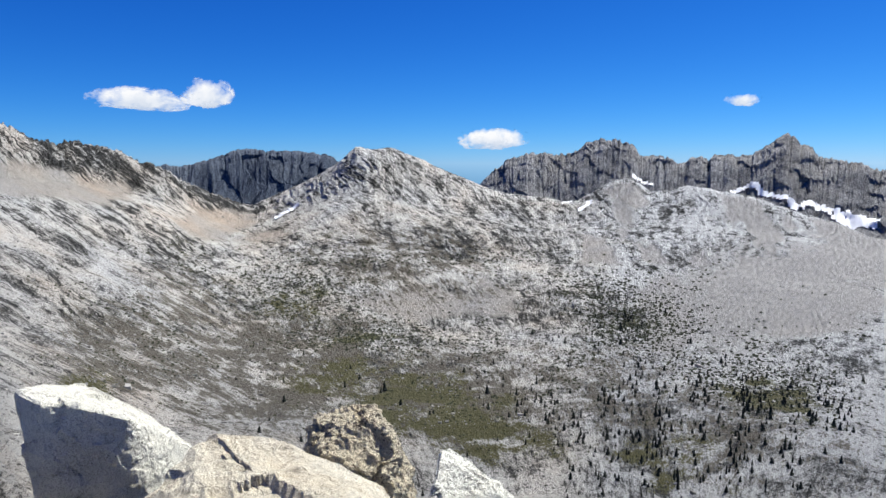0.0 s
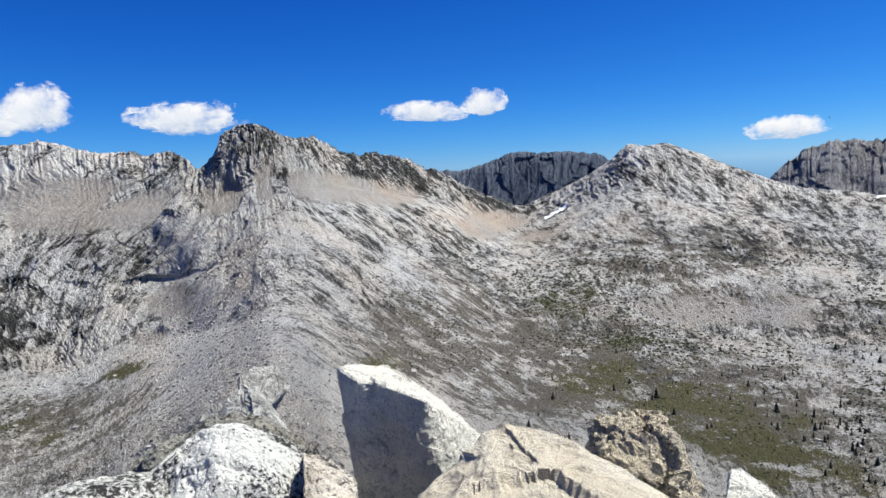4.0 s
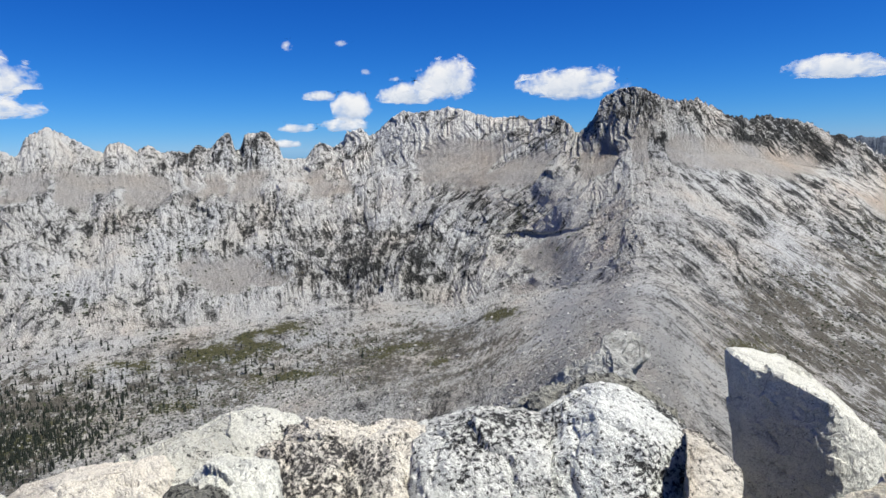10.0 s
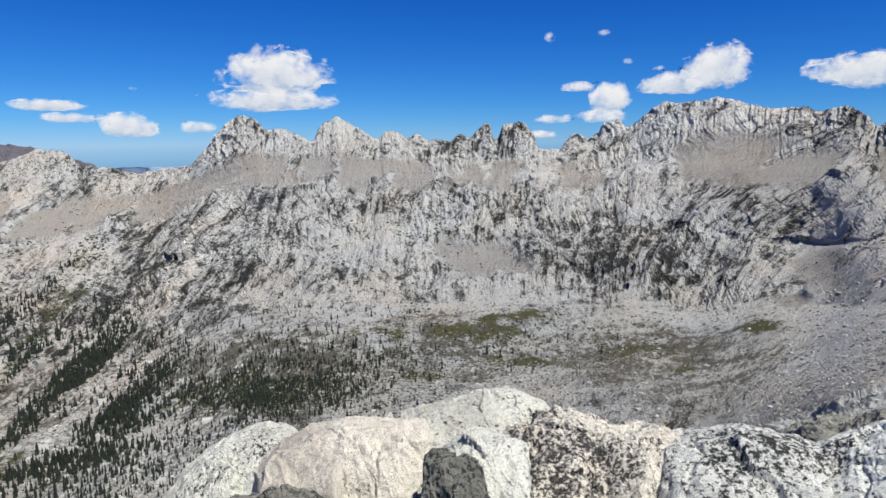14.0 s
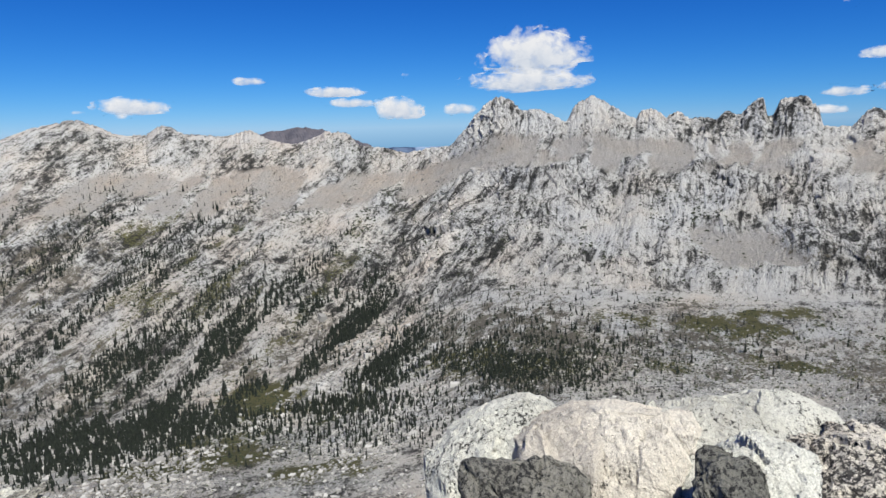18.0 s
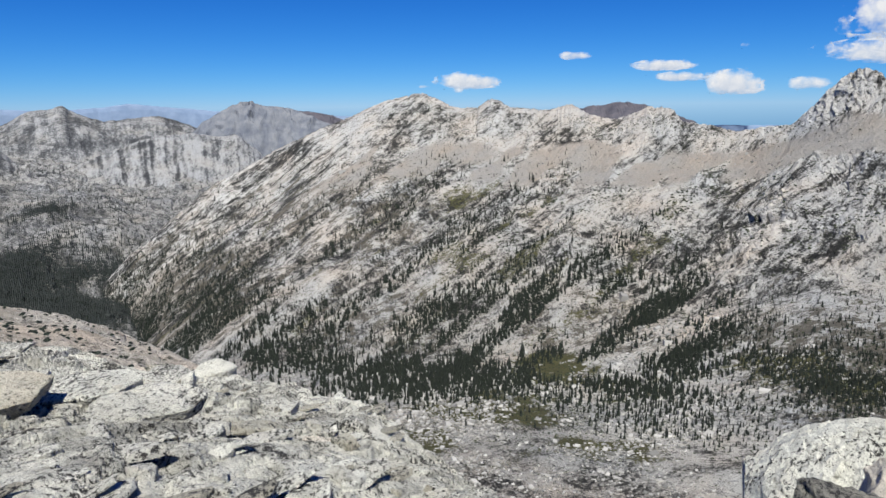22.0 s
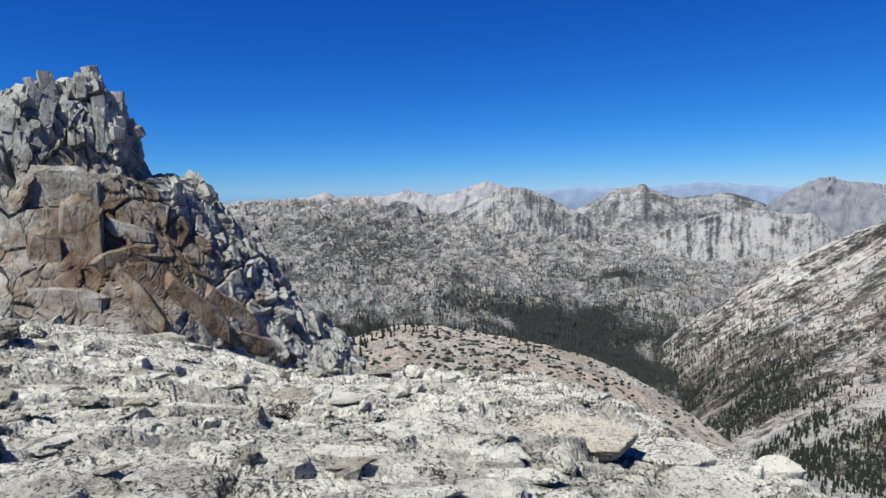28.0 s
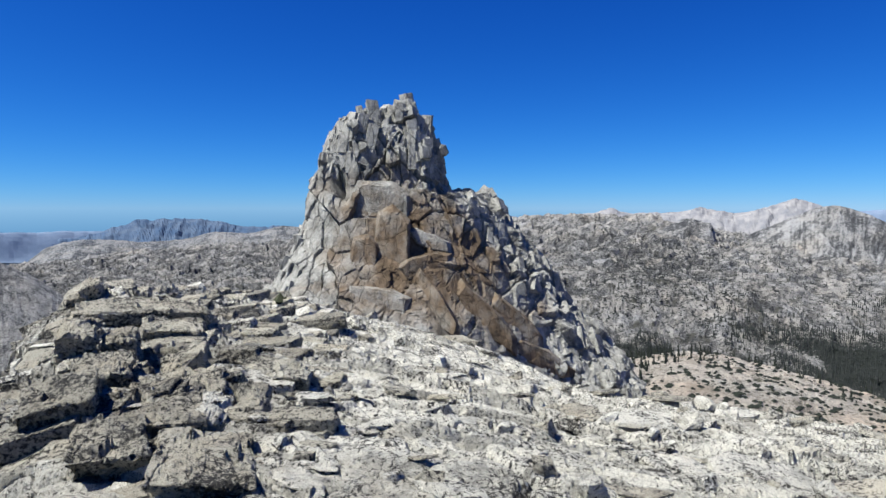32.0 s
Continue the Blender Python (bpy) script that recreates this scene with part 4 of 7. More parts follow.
ce2 = np.degrees(np.arctan2(cf[:, 2], cr2))
c_rib = ridged(np.stack([np.radians(ca2) * 1500 / 60, ce2 * 26 / 120, cs2 * 0], 1), 4, 0.55)
c_lump = fbm(cf / 150.0, 5, 0.55)
c_knob = ridged(cf / 70.0, 4, 0.6)
cfa, cva, cja = facets(cf.astype(np.float32) + 20 * c_lump[:, None], cn.reshape(-1, 3).astype(np.float32), 1 / 45.0, 0.6, 9.0)
c_up = 22 * c_lump + 5 * c_knob + 0.3 * cfa + 7 * c_rib * smooth(1.0, 1.3, cs2) * (1 - smooth(2.0, 2.4, cs2))
c_up = c_up * (1 + 0.8 * smooth(2, 3, cs2)) * (1 - 0.8 * smooth(3.85, 4.0, cs2))
country = cf + cn.reshape(-1, 3) * c_up[:, None]
c_wood = bell(ca2, ce2, 153, -15, 9, 2.6) + 1.2 * bell(ca2, ce2, 161, -11.8, 7, 1.9) + 0.9 * bell(ca2, ce2, 157, -7.5, 4.5, 0.6) + 0.9 * bell(ca2, ce2, 180, -12.3, 6, 0.9) + 0.5 * bell(ca2, ce2, 168, -10.3, 4, 0.8)
c_dots = 0.25 * smooth(0.1, 0.5, fbm(cf / 55.0 + 3, 4, 0.7)) * (1 - smooth(3.3, 3.9, cs2))
# tone carries a painted shadowy cleft near 170 and a haze dulling past 200
country_mesh = fast_mesh("ground_canyon", country, grid_quads(len(CS), len(CZ)), PALE, (("tone", np.clip(0.5 * c_knob + 0.5 * c_lump + 0.6 * (cva - 0.5) - 0.3 * (1 - smooth(0, 0.1, cja)) + 0.2 * c_rib * (1 - smooth(2.0, 2.6, cs2)) - 0.05 - 0.25 * smooth(200, 214, ca2) - 0.5 * np.exp(-((ca2 - 170.1 - 0.8 * c_lump) / 0.5) ** 2) * smooth(-12, -9.5, ce2) * (1 - smooth(-7.5, -5.5, ce2)) - 0.25 * bell(ca2, ce2, 177.5, -4.6, 5, 2.4), -1, 1)), ("scree", 0.3 * smooth(0.0, 0.5, c_lump)), ("green", np.clip(0.8 * c_wood * (0.8 + 0.8 * c_lump) + c_dots, 0, 1)), ("soil", np.clip(0.08 + 0.9 * fbm(cf / 60.0 + 6, 4, 0.65) + 0.2 * (1 - smooth(1.6, 2.4, cs2)), 0, 0.6)), ("across", np.radians(ca2) * 1000 + 25 * c_lump), ("down", fall(cbase) + 15 * c_lump), ("warm", 0.25 + 0 * ca2)))
tagged(new("ground_canyon", country_mesh), "pale granite canyon country with dark forest below", "mountain terrain", kind="structure")

range_of("striped_peak", [(157.6, -4.0), (158.8, -2.5), (160.5, -1.6), (162.6, -0.5), (164, 0.05), (164.9, 0.22), (166, 0.1), (167.3, -0.5), (169, -1.3), (170.5, -2.0), (172, -3.0)], 2750, -6.5, PALE, "rounded grey granite peak with steep furrowed flanks", jagged=0.03, relief=0.3, slope_tone=-0.62, rows=60, freq=0.6, furrow=1.5, lean=0.2)
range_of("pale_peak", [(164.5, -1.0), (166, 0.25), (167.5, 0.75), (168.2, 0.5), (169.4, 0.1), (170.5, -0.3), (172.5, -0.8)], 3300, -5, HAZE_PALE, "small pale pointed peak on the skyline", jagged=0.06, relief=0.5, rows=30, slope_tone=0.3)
range_of("snowy_peak", [(140.3, -3.4), (142.2, -2.3), (144.9, -1.6), (147.8, -0.6), (149.5, -0.7), (151.6, -0.9), (153.4, -0.35), (154.4, 0.25), (155.3, 0.0), (156.5, -0.15), (157.9, -0.9), (160, -1.9), (162, -2.8)], 3200, -6, PALE, "pale granite peak with a light summit", jagged=0.08, relief=0.35, rows=44, slope_tone=-0.48, furrow=0.6, lean=0.3)
range_of("furrowed_hill", [(139.5, -4.6), (140.7, -3.3), (142.2, -2.1), (143.5, -2.3), (145.3, -1.95), (147.7, -2.1), (149.8, -2.6), (152, -3.4), (154, -4.2), (156, -5)], 2800, -7.5, PALE, "low grey hill with furrowed granite cliffs", jagged=0.05, relief=0.3, rows=50, slope_tone=-0.48, furrow=1.7, lean=0.2)
range_of("cliff_band", [(172.6, -3.0), (173.2, -2.3), (173.7, -1.2), (174.4, -0.95), (175.3, -0.8), (176.2, -1.2), (177, -1.7), (178, -2.6)], 2480, -4.6, PALE, "short dark cliff at the rim of the canyon", jagged=0.04, relief=0.6, rows=30, slope_tone=-0.35, furrow=0.5)
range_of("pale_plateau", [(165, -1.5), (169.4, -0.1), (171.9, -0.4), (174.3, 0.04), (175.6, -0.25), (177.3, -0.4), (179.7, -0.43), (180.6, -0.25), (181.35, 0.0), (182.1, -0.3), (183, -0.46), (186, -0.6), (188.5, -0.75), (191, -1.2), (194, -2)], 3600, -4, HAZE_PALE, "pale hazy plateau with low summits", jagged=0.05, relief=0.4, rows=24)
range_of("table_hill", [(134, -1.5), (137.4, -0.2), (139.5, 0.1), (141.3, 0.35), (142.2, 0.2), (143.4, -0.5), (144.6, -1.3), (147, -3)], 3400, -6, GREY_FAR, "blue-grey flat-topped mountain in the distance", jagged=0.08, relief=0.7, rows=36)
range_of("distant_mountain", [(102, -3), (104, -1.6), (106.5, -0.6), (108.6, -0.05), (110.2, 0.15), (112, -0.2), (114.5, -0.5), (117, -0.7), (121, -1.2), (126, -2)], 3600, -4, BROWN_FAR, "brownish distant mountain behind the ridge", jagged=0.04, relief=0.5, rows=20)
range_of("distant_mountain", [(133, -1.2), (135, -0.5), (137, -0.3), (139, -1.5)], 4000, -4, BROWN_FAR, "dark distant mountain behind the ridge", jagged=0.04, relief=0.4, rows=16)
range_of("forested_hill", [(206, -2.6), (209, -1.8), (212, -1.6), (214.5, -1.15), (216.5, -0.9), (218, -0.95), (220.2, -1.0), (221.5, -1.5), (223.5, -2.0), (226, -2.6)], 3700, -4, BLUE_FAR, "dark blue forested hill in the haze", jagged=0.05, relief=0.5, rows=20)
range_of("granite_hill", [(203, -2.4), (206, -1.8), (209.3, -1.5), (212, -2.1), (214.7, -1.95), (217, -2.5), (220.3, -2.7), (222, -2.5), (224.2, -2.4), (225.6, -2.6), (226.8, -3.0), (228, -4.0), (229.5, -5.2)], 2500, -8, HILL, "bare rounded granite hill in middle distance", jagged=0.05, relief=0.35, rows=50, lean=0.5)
range_of("ground_flank", [(222, -12), (224, -8.6), (225.1, -7.5), (227.6, -5.4), (229.7, -4.3), (234, -3.2), (242, -3)], 700, -22, PALE, "pale granite slope falling away behind the ledge", "mountain terrain", rows=60, relief=0.25, kind="structure", lean=0.9)
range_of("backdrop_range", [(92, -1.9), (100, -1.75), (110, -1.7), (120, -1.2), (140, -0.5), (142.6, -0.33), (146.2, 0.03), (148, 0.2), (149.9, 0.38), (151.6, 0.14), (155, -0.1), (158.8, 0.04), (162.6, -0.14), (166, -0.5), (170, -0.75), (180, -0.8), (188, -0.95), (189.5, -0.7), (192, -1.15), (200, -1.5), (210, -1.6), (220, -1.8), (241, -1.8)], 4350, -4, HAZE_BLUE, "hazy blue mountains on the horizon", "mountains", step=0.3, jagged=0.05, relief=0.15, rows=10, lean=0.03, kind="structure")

# a plain rim closes the ring behind the eye, and low ground runs out to the horizon under it all
range_of("ground_rim", [(239, -3.5), (255, -1.5), (270, -1), (290, -2), (305, -3), (318, -5)], 1500, -25, PALE, "grey granite slopes closing the valley", "mountain terrain", step=1.0, rows=40, kind="structure")
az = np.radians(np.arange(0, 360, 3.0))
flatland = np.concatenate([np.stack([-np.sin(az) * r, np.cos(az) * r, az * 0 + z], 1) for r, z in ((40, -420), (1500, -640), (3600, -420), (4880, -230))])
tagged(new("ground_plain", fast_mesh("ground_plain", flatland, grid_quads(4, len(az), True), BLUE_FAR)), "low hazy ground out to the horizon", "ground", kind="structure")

# ---------------------------------------------------------------- the shoulder below the summit
HZ = np.arange(126, 192, 0.14)
HUMP_TOP = [(126, -33), (138, -26.5), (142.8, -23.2), (149, -19.3), (152.5, -17.2), (156, -15.4), (160, -14.1), (165.6, -12.9), (170.6, -12.0), (175, -11.7), (178, -12.2), (181, -13.0), (186, -15), (192, -18)]
ho = np.ones_like(HZ)
h_top = soft(HZ, HUMP_TOP) + 0.1 * ridged(np.stack([HZ * 0.8, HZ * 0, HZ * 0 + 2], 1), 3, 0.6)
hbase, HS = loft(HZ, [(30 * ho, h_top - 15), (80 * ho, h_top - 5.5), (190 * ho, h_top), (300 * ho, h_top - 8)], (30, 110, 10))
hn = normals(hbase)
hf = hbase.reshape(-1, 3)
hs2 = np.repeat(HS, len(HZ))
h_lump, h_crag = fbm(hf / 16.0, 5, 0.55), ridged(hf / 9.0, 4, 0.6)
shoulder = hf + hn.reshape(-1, 3) * ((1.8 * h_lump + 0.5 * h_crag) * (1 - 0.6 * smooth(1.85, 2, hs2)))[:, None]
tagged(new("ground_shoulder", fast_mesh("ground_shoulder", shoulder, grid_quads(len(HS), len(HZ)), HUMP, (("tone", np.clip(0.5 * h_crag + 0.4 * h_lump + 0.1, -1, 1)), ("scree", smooth(0.05, 0.4, h_lump)), ("green", 0.5 * smooth(0.1, 0.55, fbm(hf / 12.0 + 9, 4, 0.65))), ("soil", np.clip(0.05 + 0.8 * fbm(hf / 10.0 + 2, 4, 0.6), 0, 0.6)), ("across", np.radians(np.tile(HZ, len(HS))) * 1000 + 20 * h_lump), ("down", fall(hbase) + 15 * h_lump), ("warm", np.full(len(hf), 0.5))))), "pinkish bare granite shoulder dotted with shrubs", "mountain terrain", kind="structure")

# ---------------------------------------------------------------- the summit slab
GZ = np.concatenate([np.arange(-60, 116, 1.4), np.arange(116, 236, 0.12), np.linspace(236, 300, 46)])
EDGE_EL = [(-60, -46), (0, -48), (60, -44), (100, -42), (116, -36), (126, -28.6), (132.8, -24.2), (139.6, -22.7), (144.7, -21.5), (150.5, -19.9), (156, -17.5), (163, -15.5), (168, -15.4), (176, -15.3), (181, -15.4), (184.5, -14.8), (188.3, -13.2), (193.5, -11.4), (199.8, -9.6), (206.6, -8.0), (211.7, -6.9), (217, -6.2), (222, -5.8), (224.3, -6.6), (226.5, -8.8), (229, -12), (232, -16), (240, -26), (260, -40), (300, -46)]
EDGE_R = [(-60, 3.4), (60, 3.6), (100, 4.2), (116, 5.5), (126, 7.5), (140, 11), (150, 13), (163, 17), (176, 19), (190, 22), (200, 22), (210, 20), (222, 15), (226, 12), (232, 9), (240, 7), (260, 5), (300, 3.4)]
SHELF_Z = [(-60, -2.6), (60, -2.6), (110, -2.7), (126, -2.75), (135, -2.5), (150, -2.15), (165, -1.9), (180, -1.75), (196, -1.6), (210, -1.55), (222, -1.6), (232, -2.0), (245, -2.4), (300, -2.6)]
g_el, g_r, g_z = soft(GZ, EDGE_EL), soft(GZ, EDGE_R), soft(GZ, SHELF_Z)
go = np.ones_like(GZ)
shelf_r = np.minimum(4.6, g_r * 0.72)
deg = lambda z, r: np.degrees(np.arctan2(z, r))
ground_rings = [(0.02 * go, deg(-1.65 * go, 0.02)), (1.6 * go, deg(-1.62 + 0.25 * (g_z + 1.6), 1.6)), (shelf_r, deg(g_z, shelf_r)), (g_r, g_el), (g_r * 1.35, g_el - 13), (g_r * 2.6, g_el - 26)]
radius, height, GS = [], [], []
for i, n in enumerate((10, 120, 215, 14, 8)):
    for t in np.arange(n + (i == 4)) / n:
        (r0, e0), (r1, e1) = ground_rings[i], ground_rings[i + 1]
        z0, z1 = r0 * np.tan(np.radians(e0)), r1 * np.tan(np.radians(e1))
        rr_ = np.exp(np.log(r0) + t * (np.log(r1) - np.log(r0)))
        w = (rr_ - r0) / (r1 - r0)
        radius.append(rr_), height.append(z0 + w * (z1 - z0)), GS.append(i + t)
radius, height, GS = np.array(radius), np.array(height), np.array(GS)
ga = np.radians(GZ)[None, :]
gpos = np.stack([-np.sin(ga) * radius, np.cos(ga) * radius, height], -1)
gf = gpos.reshape(-1, 3)
gs2, ga2 = np.repeat(GS, len(GZ)), np.tile(GZ, len(GS))
broken = smooth(204, 213, ga2) * (1 - smooth(232, 240, ga2)) * smooth(1.8, 2.3, gs2)
# broken plates: stepped beds that strike across the slab, with joints between them
warp = fbm(gf / 1.5, 3, 0.5)
bed = np.stack([gf[:, 0] * 0.55 + 0.5 * warp, gf[:, 1] * 1.15 + 0.5 * warp, gf[:, 2] * 0.3], 1)
v1, v2, j1, _ = cells(bed * 0.75)
w1, w2, j2, _ = cells(bed * 2.3 + 7)
dip = -0.95 * gf[:, 1] + 0.22 * gf[:, 0]
ledges = 0
for wave, high, k in ((1.7, 0.11, 0.0), (0.66, 0.07, 5.0), (0.3, 0.042, 9.0), (0.14, 0.018, 2.0)):
    turn_ = dip / wave + 0.55 * fbm(gf / (1.5 * wave) + k, 2, 0.45) + 1.6 * fbm(gf / (6.0 * wave) + k, 2)
    whole = np.floor(turn_)
    along = smooth(-0.25, 0.35, perlin(np.stack([gf[:, 0] / (1.8 * wave) + 3.1 * whole, whole * 7.7, gf[:, 1] * 0 + k], 1)))
    ledges = ledges + high * along * (np.interp(turn_ - whole, (0.0, 0.9, 1.0), (0.6, -0.35, 0.6)) - 0.6 * np.exp(-(((turn_ - whole) - 0.88) / 0.05) ** 2)) * (1 + 0.5 * broken)
lift = (v1 - 0.5) * (0.10 + 0.05 * broken) + (w1 - 0.5) * 0.03 + 0.08 * warp + 0.02 * fbm(gf / 0.35, 4, 0.6) + ledges
lift = lift + 0.05 * ridged(np.stack([gf[:, 0] * 0.8 + warp, gf[:, 1] * 3.0 + 0.8 * warp, gf[:, 2] * 0], 1), 3, 0.6) - 0.10 * (1 - smooth(0.0, 0.07, j1)) - 0.035 * (1 - smooth(0.0, 0.08, j2))
sand = smooth(0.02, 0.3, fbm(gf / 2.2 + 4.0, 3, 0.5)) * (1 - broken)
lift = lift * (1 - 0.35 * sand)
bedding = ridged(np.stack([gf[:, 0] * 0.55 + 0.7 * warp, dip * 2.6 + 0.8 * warp, gf[:, 2] * 0], 1) + 4.4, 3, 0.6)
crust_shade = np.maximum(0.6 * broken, 0.55 * smooth(0.28, 0.6, bedding + 0.35 * warp))   # dark lichen along the beds; the broken ledge's shade painted in as well
far_fade = 1 - 0.25 * smooth(2.9, 3.0, gs2)
sized = far_fade * smooth(0.9, 1.3, gs2) * np.clip(radius.ravel() / 5, 0.3, 1.5)
jut = ledges * sized * (1 - 0.55 * sand) * 0.3           # each bed overhangs the one below
gf = gf + np.stack([0.1 * jut, jut, lift * sized], 1)
summit = tagged(new("ground_summit", fast_mesh("ground_summit", gf, grid_quads(len(GS), len(GZ)), SLAB, (("crust_shade", crust_shade),))), "fractured pale granite summit slab with gravel pockets", "rock ground", kind="structure")


def ground_at(x, y):
    a = (math.degrees(math.atan2(-x, y)) + 60) % 360 - 60
    j = int(np.argmin(np.abs(GZ - a)))
    i = int(np.argmin(np.abs(radius[:, j] - math.hypot(x, y))))
    return float(gf[i * len(GZ) + j, 2])


def crag_material(name, greys, spacing):
    """Jointed granite seen from tens of metres: weathering streaks, splits, and rust-brown faces where the mesh says so."""
    mat, _tt, _tb = nodes_of(name, 0.92)
    _co = metres(_tt)
    _n1, _n2 = noise_node(_tt, _co, 0.35, 7, 0.68), noise_node(_tt, _co, 2.6, 6, 0.7)
    _grey = ramp(_tt, sums(_tt, "ADD", sums(_tt, "MULTIPLY", _n1, 0.6), sums(_tt, "MULTIPLY", _n2, 0.4)), list(zip((0.3, 0.44, 0.58, 0.8), granite(*greys))))
    _rust = ramp(_tt, _n1, [(0.3, (0.05, 0.036, 0.022)), (0.46, (0.122, 0.088, 0.057)), (0.6, (0.168, 0.126, 0.086)), (0.75, (0.22, 0.185, 0.145))])
    _n3 = noise_node(_tt, _co, 1.1, 7, 0.7, (1.0, 1.0, 0.28))
    _joint = _tt.nodes.new("ShaderNodeTexVoronoi")
    _joint.feature = "DISTANCE_TO_EDGE"
    _joint.inputs["Scale"].default_value = spacing
    _jm = _tt.nodes.new("ShaderNodeMapping")
    _jm.inputs["Scale"].default_value = (1.0, 1.0, 0.35)
    _jw = _tt.nodes.new("ShaderNodeVectorMath")
    _jw.operation = "ADD"
    _jn = _tt.nodes.new("ShaderNodeTexNoise")
    _jn.inputs["Scale"].default_value, _jn.inputs["Detail"].default_value = 0.5, 5.0
    _tt.links.new(_co, _jn.inputs["Vector"])
    _tt.links.new(_jn.outputs["Color"], _jw.inputs[0])
    _tt.links.new(_co, _jw.inputs[1])
    _tt.links.new(_jw.outputs[0], _jm.inputs[0])
    _tt.links.new(_jm.outputs[0], _joint.inputs["Vector"])
    _split = ramp(_tt, _joint.outputs["Distance"], [(0.0, (0.25, 0.25, 0.25)), (0.035, (1, 1, 1))])
    _tc = mix(_tt, attr(_tt, "rust"), _grey, _rust)
    _tc = mix(_tt, 1.0, _tc, ramp(_tt, _n3, [(0.32, (0.45, 0.43, 0.41)), (0.48, (1.0, 1.0, 1.0)), (0.7, (1.22, 1.21, 1.18))]), "MULTIPLY")
    _tc = mix(_tt, 1.0, _tc, mix(_tt, 0.35, (1.0, 1.0, 1.0), _split), "MULTIPLY")
    _tt.links.new(_tc, _tb.inputs["Base Color"])
    _th = sums(_tt, "ADD", sums(_tt, "MULTIPLY", _n1, 0.4), sums(_tt, "MULTIPLY", _n2, 0.5))
    _th = sums(_tt, "ADD", sums(_tt, "ADD", _th, sums(_tt, "MULTIPLY", _n3, 0.6)), sums(_tt, "MULTIPLY", _split, 0.25))
    bump(_tt, _tb, _th, 0.85, 0.5)
    return mat


TOWER_MAT = crag_material("grey granite with rust-brown faces", ((0.10, 0.099, 0.095), (0.42, 0.412, 0.39), (0.68, 0.665, 0.635), (0.90, 0.885, 0.85)), 0.5)
RIDGE_ROCK = crag_material("pale ridge granite", ((0.14, 0.135, 0.13), (0.46, 0.45, 0.43), (0.70, 0.685, 0.66), (0.95, 0.93, 0.9)), 0.9)

# ---------------------------------------------------------------- rocks close by
def hull_rock(name, points, mat, label, cuts=4, rough=0.05, seed=0, size=0.5, category="rock", group="", chips=0.0):
    """A solid, angular rock: the hull of its corners, its faces broken up and its edges chipped."""
    bm = bmesh.new()
    for p in points:
        bm.verts.new(p)
    bmesh.ops.convex_hull(bm, input=bm.verts)
    loose = [v for v in bm.verts if not v.link_faces]
    bmesh.ops.delete(bm, geom=loose, context="VERTS")
    bmesh.ops.bevel(bm, geom=list(bm.edges), offset=rough * 0.7, segments=1, affect="EDGES", clamp_overlap=True)
    bmesh.ops.triangulate(bm, faces=bm.faces)
    for _ in range(cuts):
        longest = sorted((e.calc_length() for e in bm.edges))[int(len(bm.edges) * 0.35)]
        bmesh.ops.subdivide_edges(bm, edges=[e for e in bm.edges if e.calc_length() > longest], cuts=1)
        bmesh.ops.triangulate(bm, faces=bm.faces)
    bm.normal_update()
    co = np.array([v.co for v in bm.verts], np.float32)
    no = np.array([v.normal for v in bm.verts], np.float32)
    q = co / size + seed * 13.7
    fx, _, jj = facets(q + 0.25 * fbm(q, 2)[:, None], no, 1.0, 0.35, 0.10)
    push = rough * (3.4 * np.clip(fx, -0.5, 0.5) + 0.5 * fbm(q * 1.3, 4, 0.6) + 0.5 * ridged(q * 3.1, 3, 0.6)) - chips * (1 - smooth(0, 0.08, jj))
    co = co + no * push[:, None]
    for v, c in zip(bm.verts, co):
        v.co = c
    me = bpy.data.meshes.new(name)
    bm.to_mesh(me)
    bm.free()
    me.materials.append(mat)
    return tagged(new(name, me), label, category, group)


def at(*triples):
    return [tuple(place(a, e, r)) for a, e, r in triples]


# the standing boulder, its shaded face towards the eye
hull_rock("boulder", at((32.6, -15.6, 6.5), (31.0, -16.6, 5.96), (28.3, -17.4, 5.93), (25.4, -18.6, 5.92), (28.5, -15.9, 7.1), (25.3, -18.0, 7.3), (22.5, -21.2, 6.9), (19.8, -22.4, 6.9), (32.2, -19.5, 6.2), (31.4, -24.9, 5.97), (30.3, -28.5, 5.95), (24.6, -28.5, 5.91), (24.2, -26.0, 5.93), (21.0, -26.5, 6.3), (19.5, -28.5, 6.8), (30.0, -28.5, 7.2)), UPRIGHT, "upright grey-buff granite boulder with a shaded face", 6, 0.03, 1, 0.45)
hull_rock("boulder", at((19.6, -20.3, 4.9), (15.6, -21.0, 4.9), (12.0, -21.9, 4.75), (5.4, -25.3, 4.4), (3.5, -29, 4.1), (26.5, -25.6, 4.4), (23.0, -23.9, 4.6), (25.5, -33, 3.05), (8, -33.5, 3.0), (2.5, -33, 3.1), (27, -37, 3.2), (3, -37, 3.2), (14, -36, 5.6)), CREAM, "cream granite slab with tan stains", 5, 0.045, 2, 0.8)
hull_rock("boulder", at((11.2, -19.6, 5.6), (9.4, -19.0, 5.5), (6.8, -18.8, 5.5), (6.2, -20.0, 5.2), (4.6, -22.1, 5.2), (12.0, -22.2, 5.3), (11.4, -23.5, 5.0), (5.0, -25.5, 4.8), (3.4, -28, 5.2), (10.0, -29, 5.0), (9.5, -22, 6.3), (4.0, -24, 6.2), (11, -30, 6)), ORANGE, "orange-brown weathered granite rock", 5, 0.09, 3, 0.4, chips=0.05)
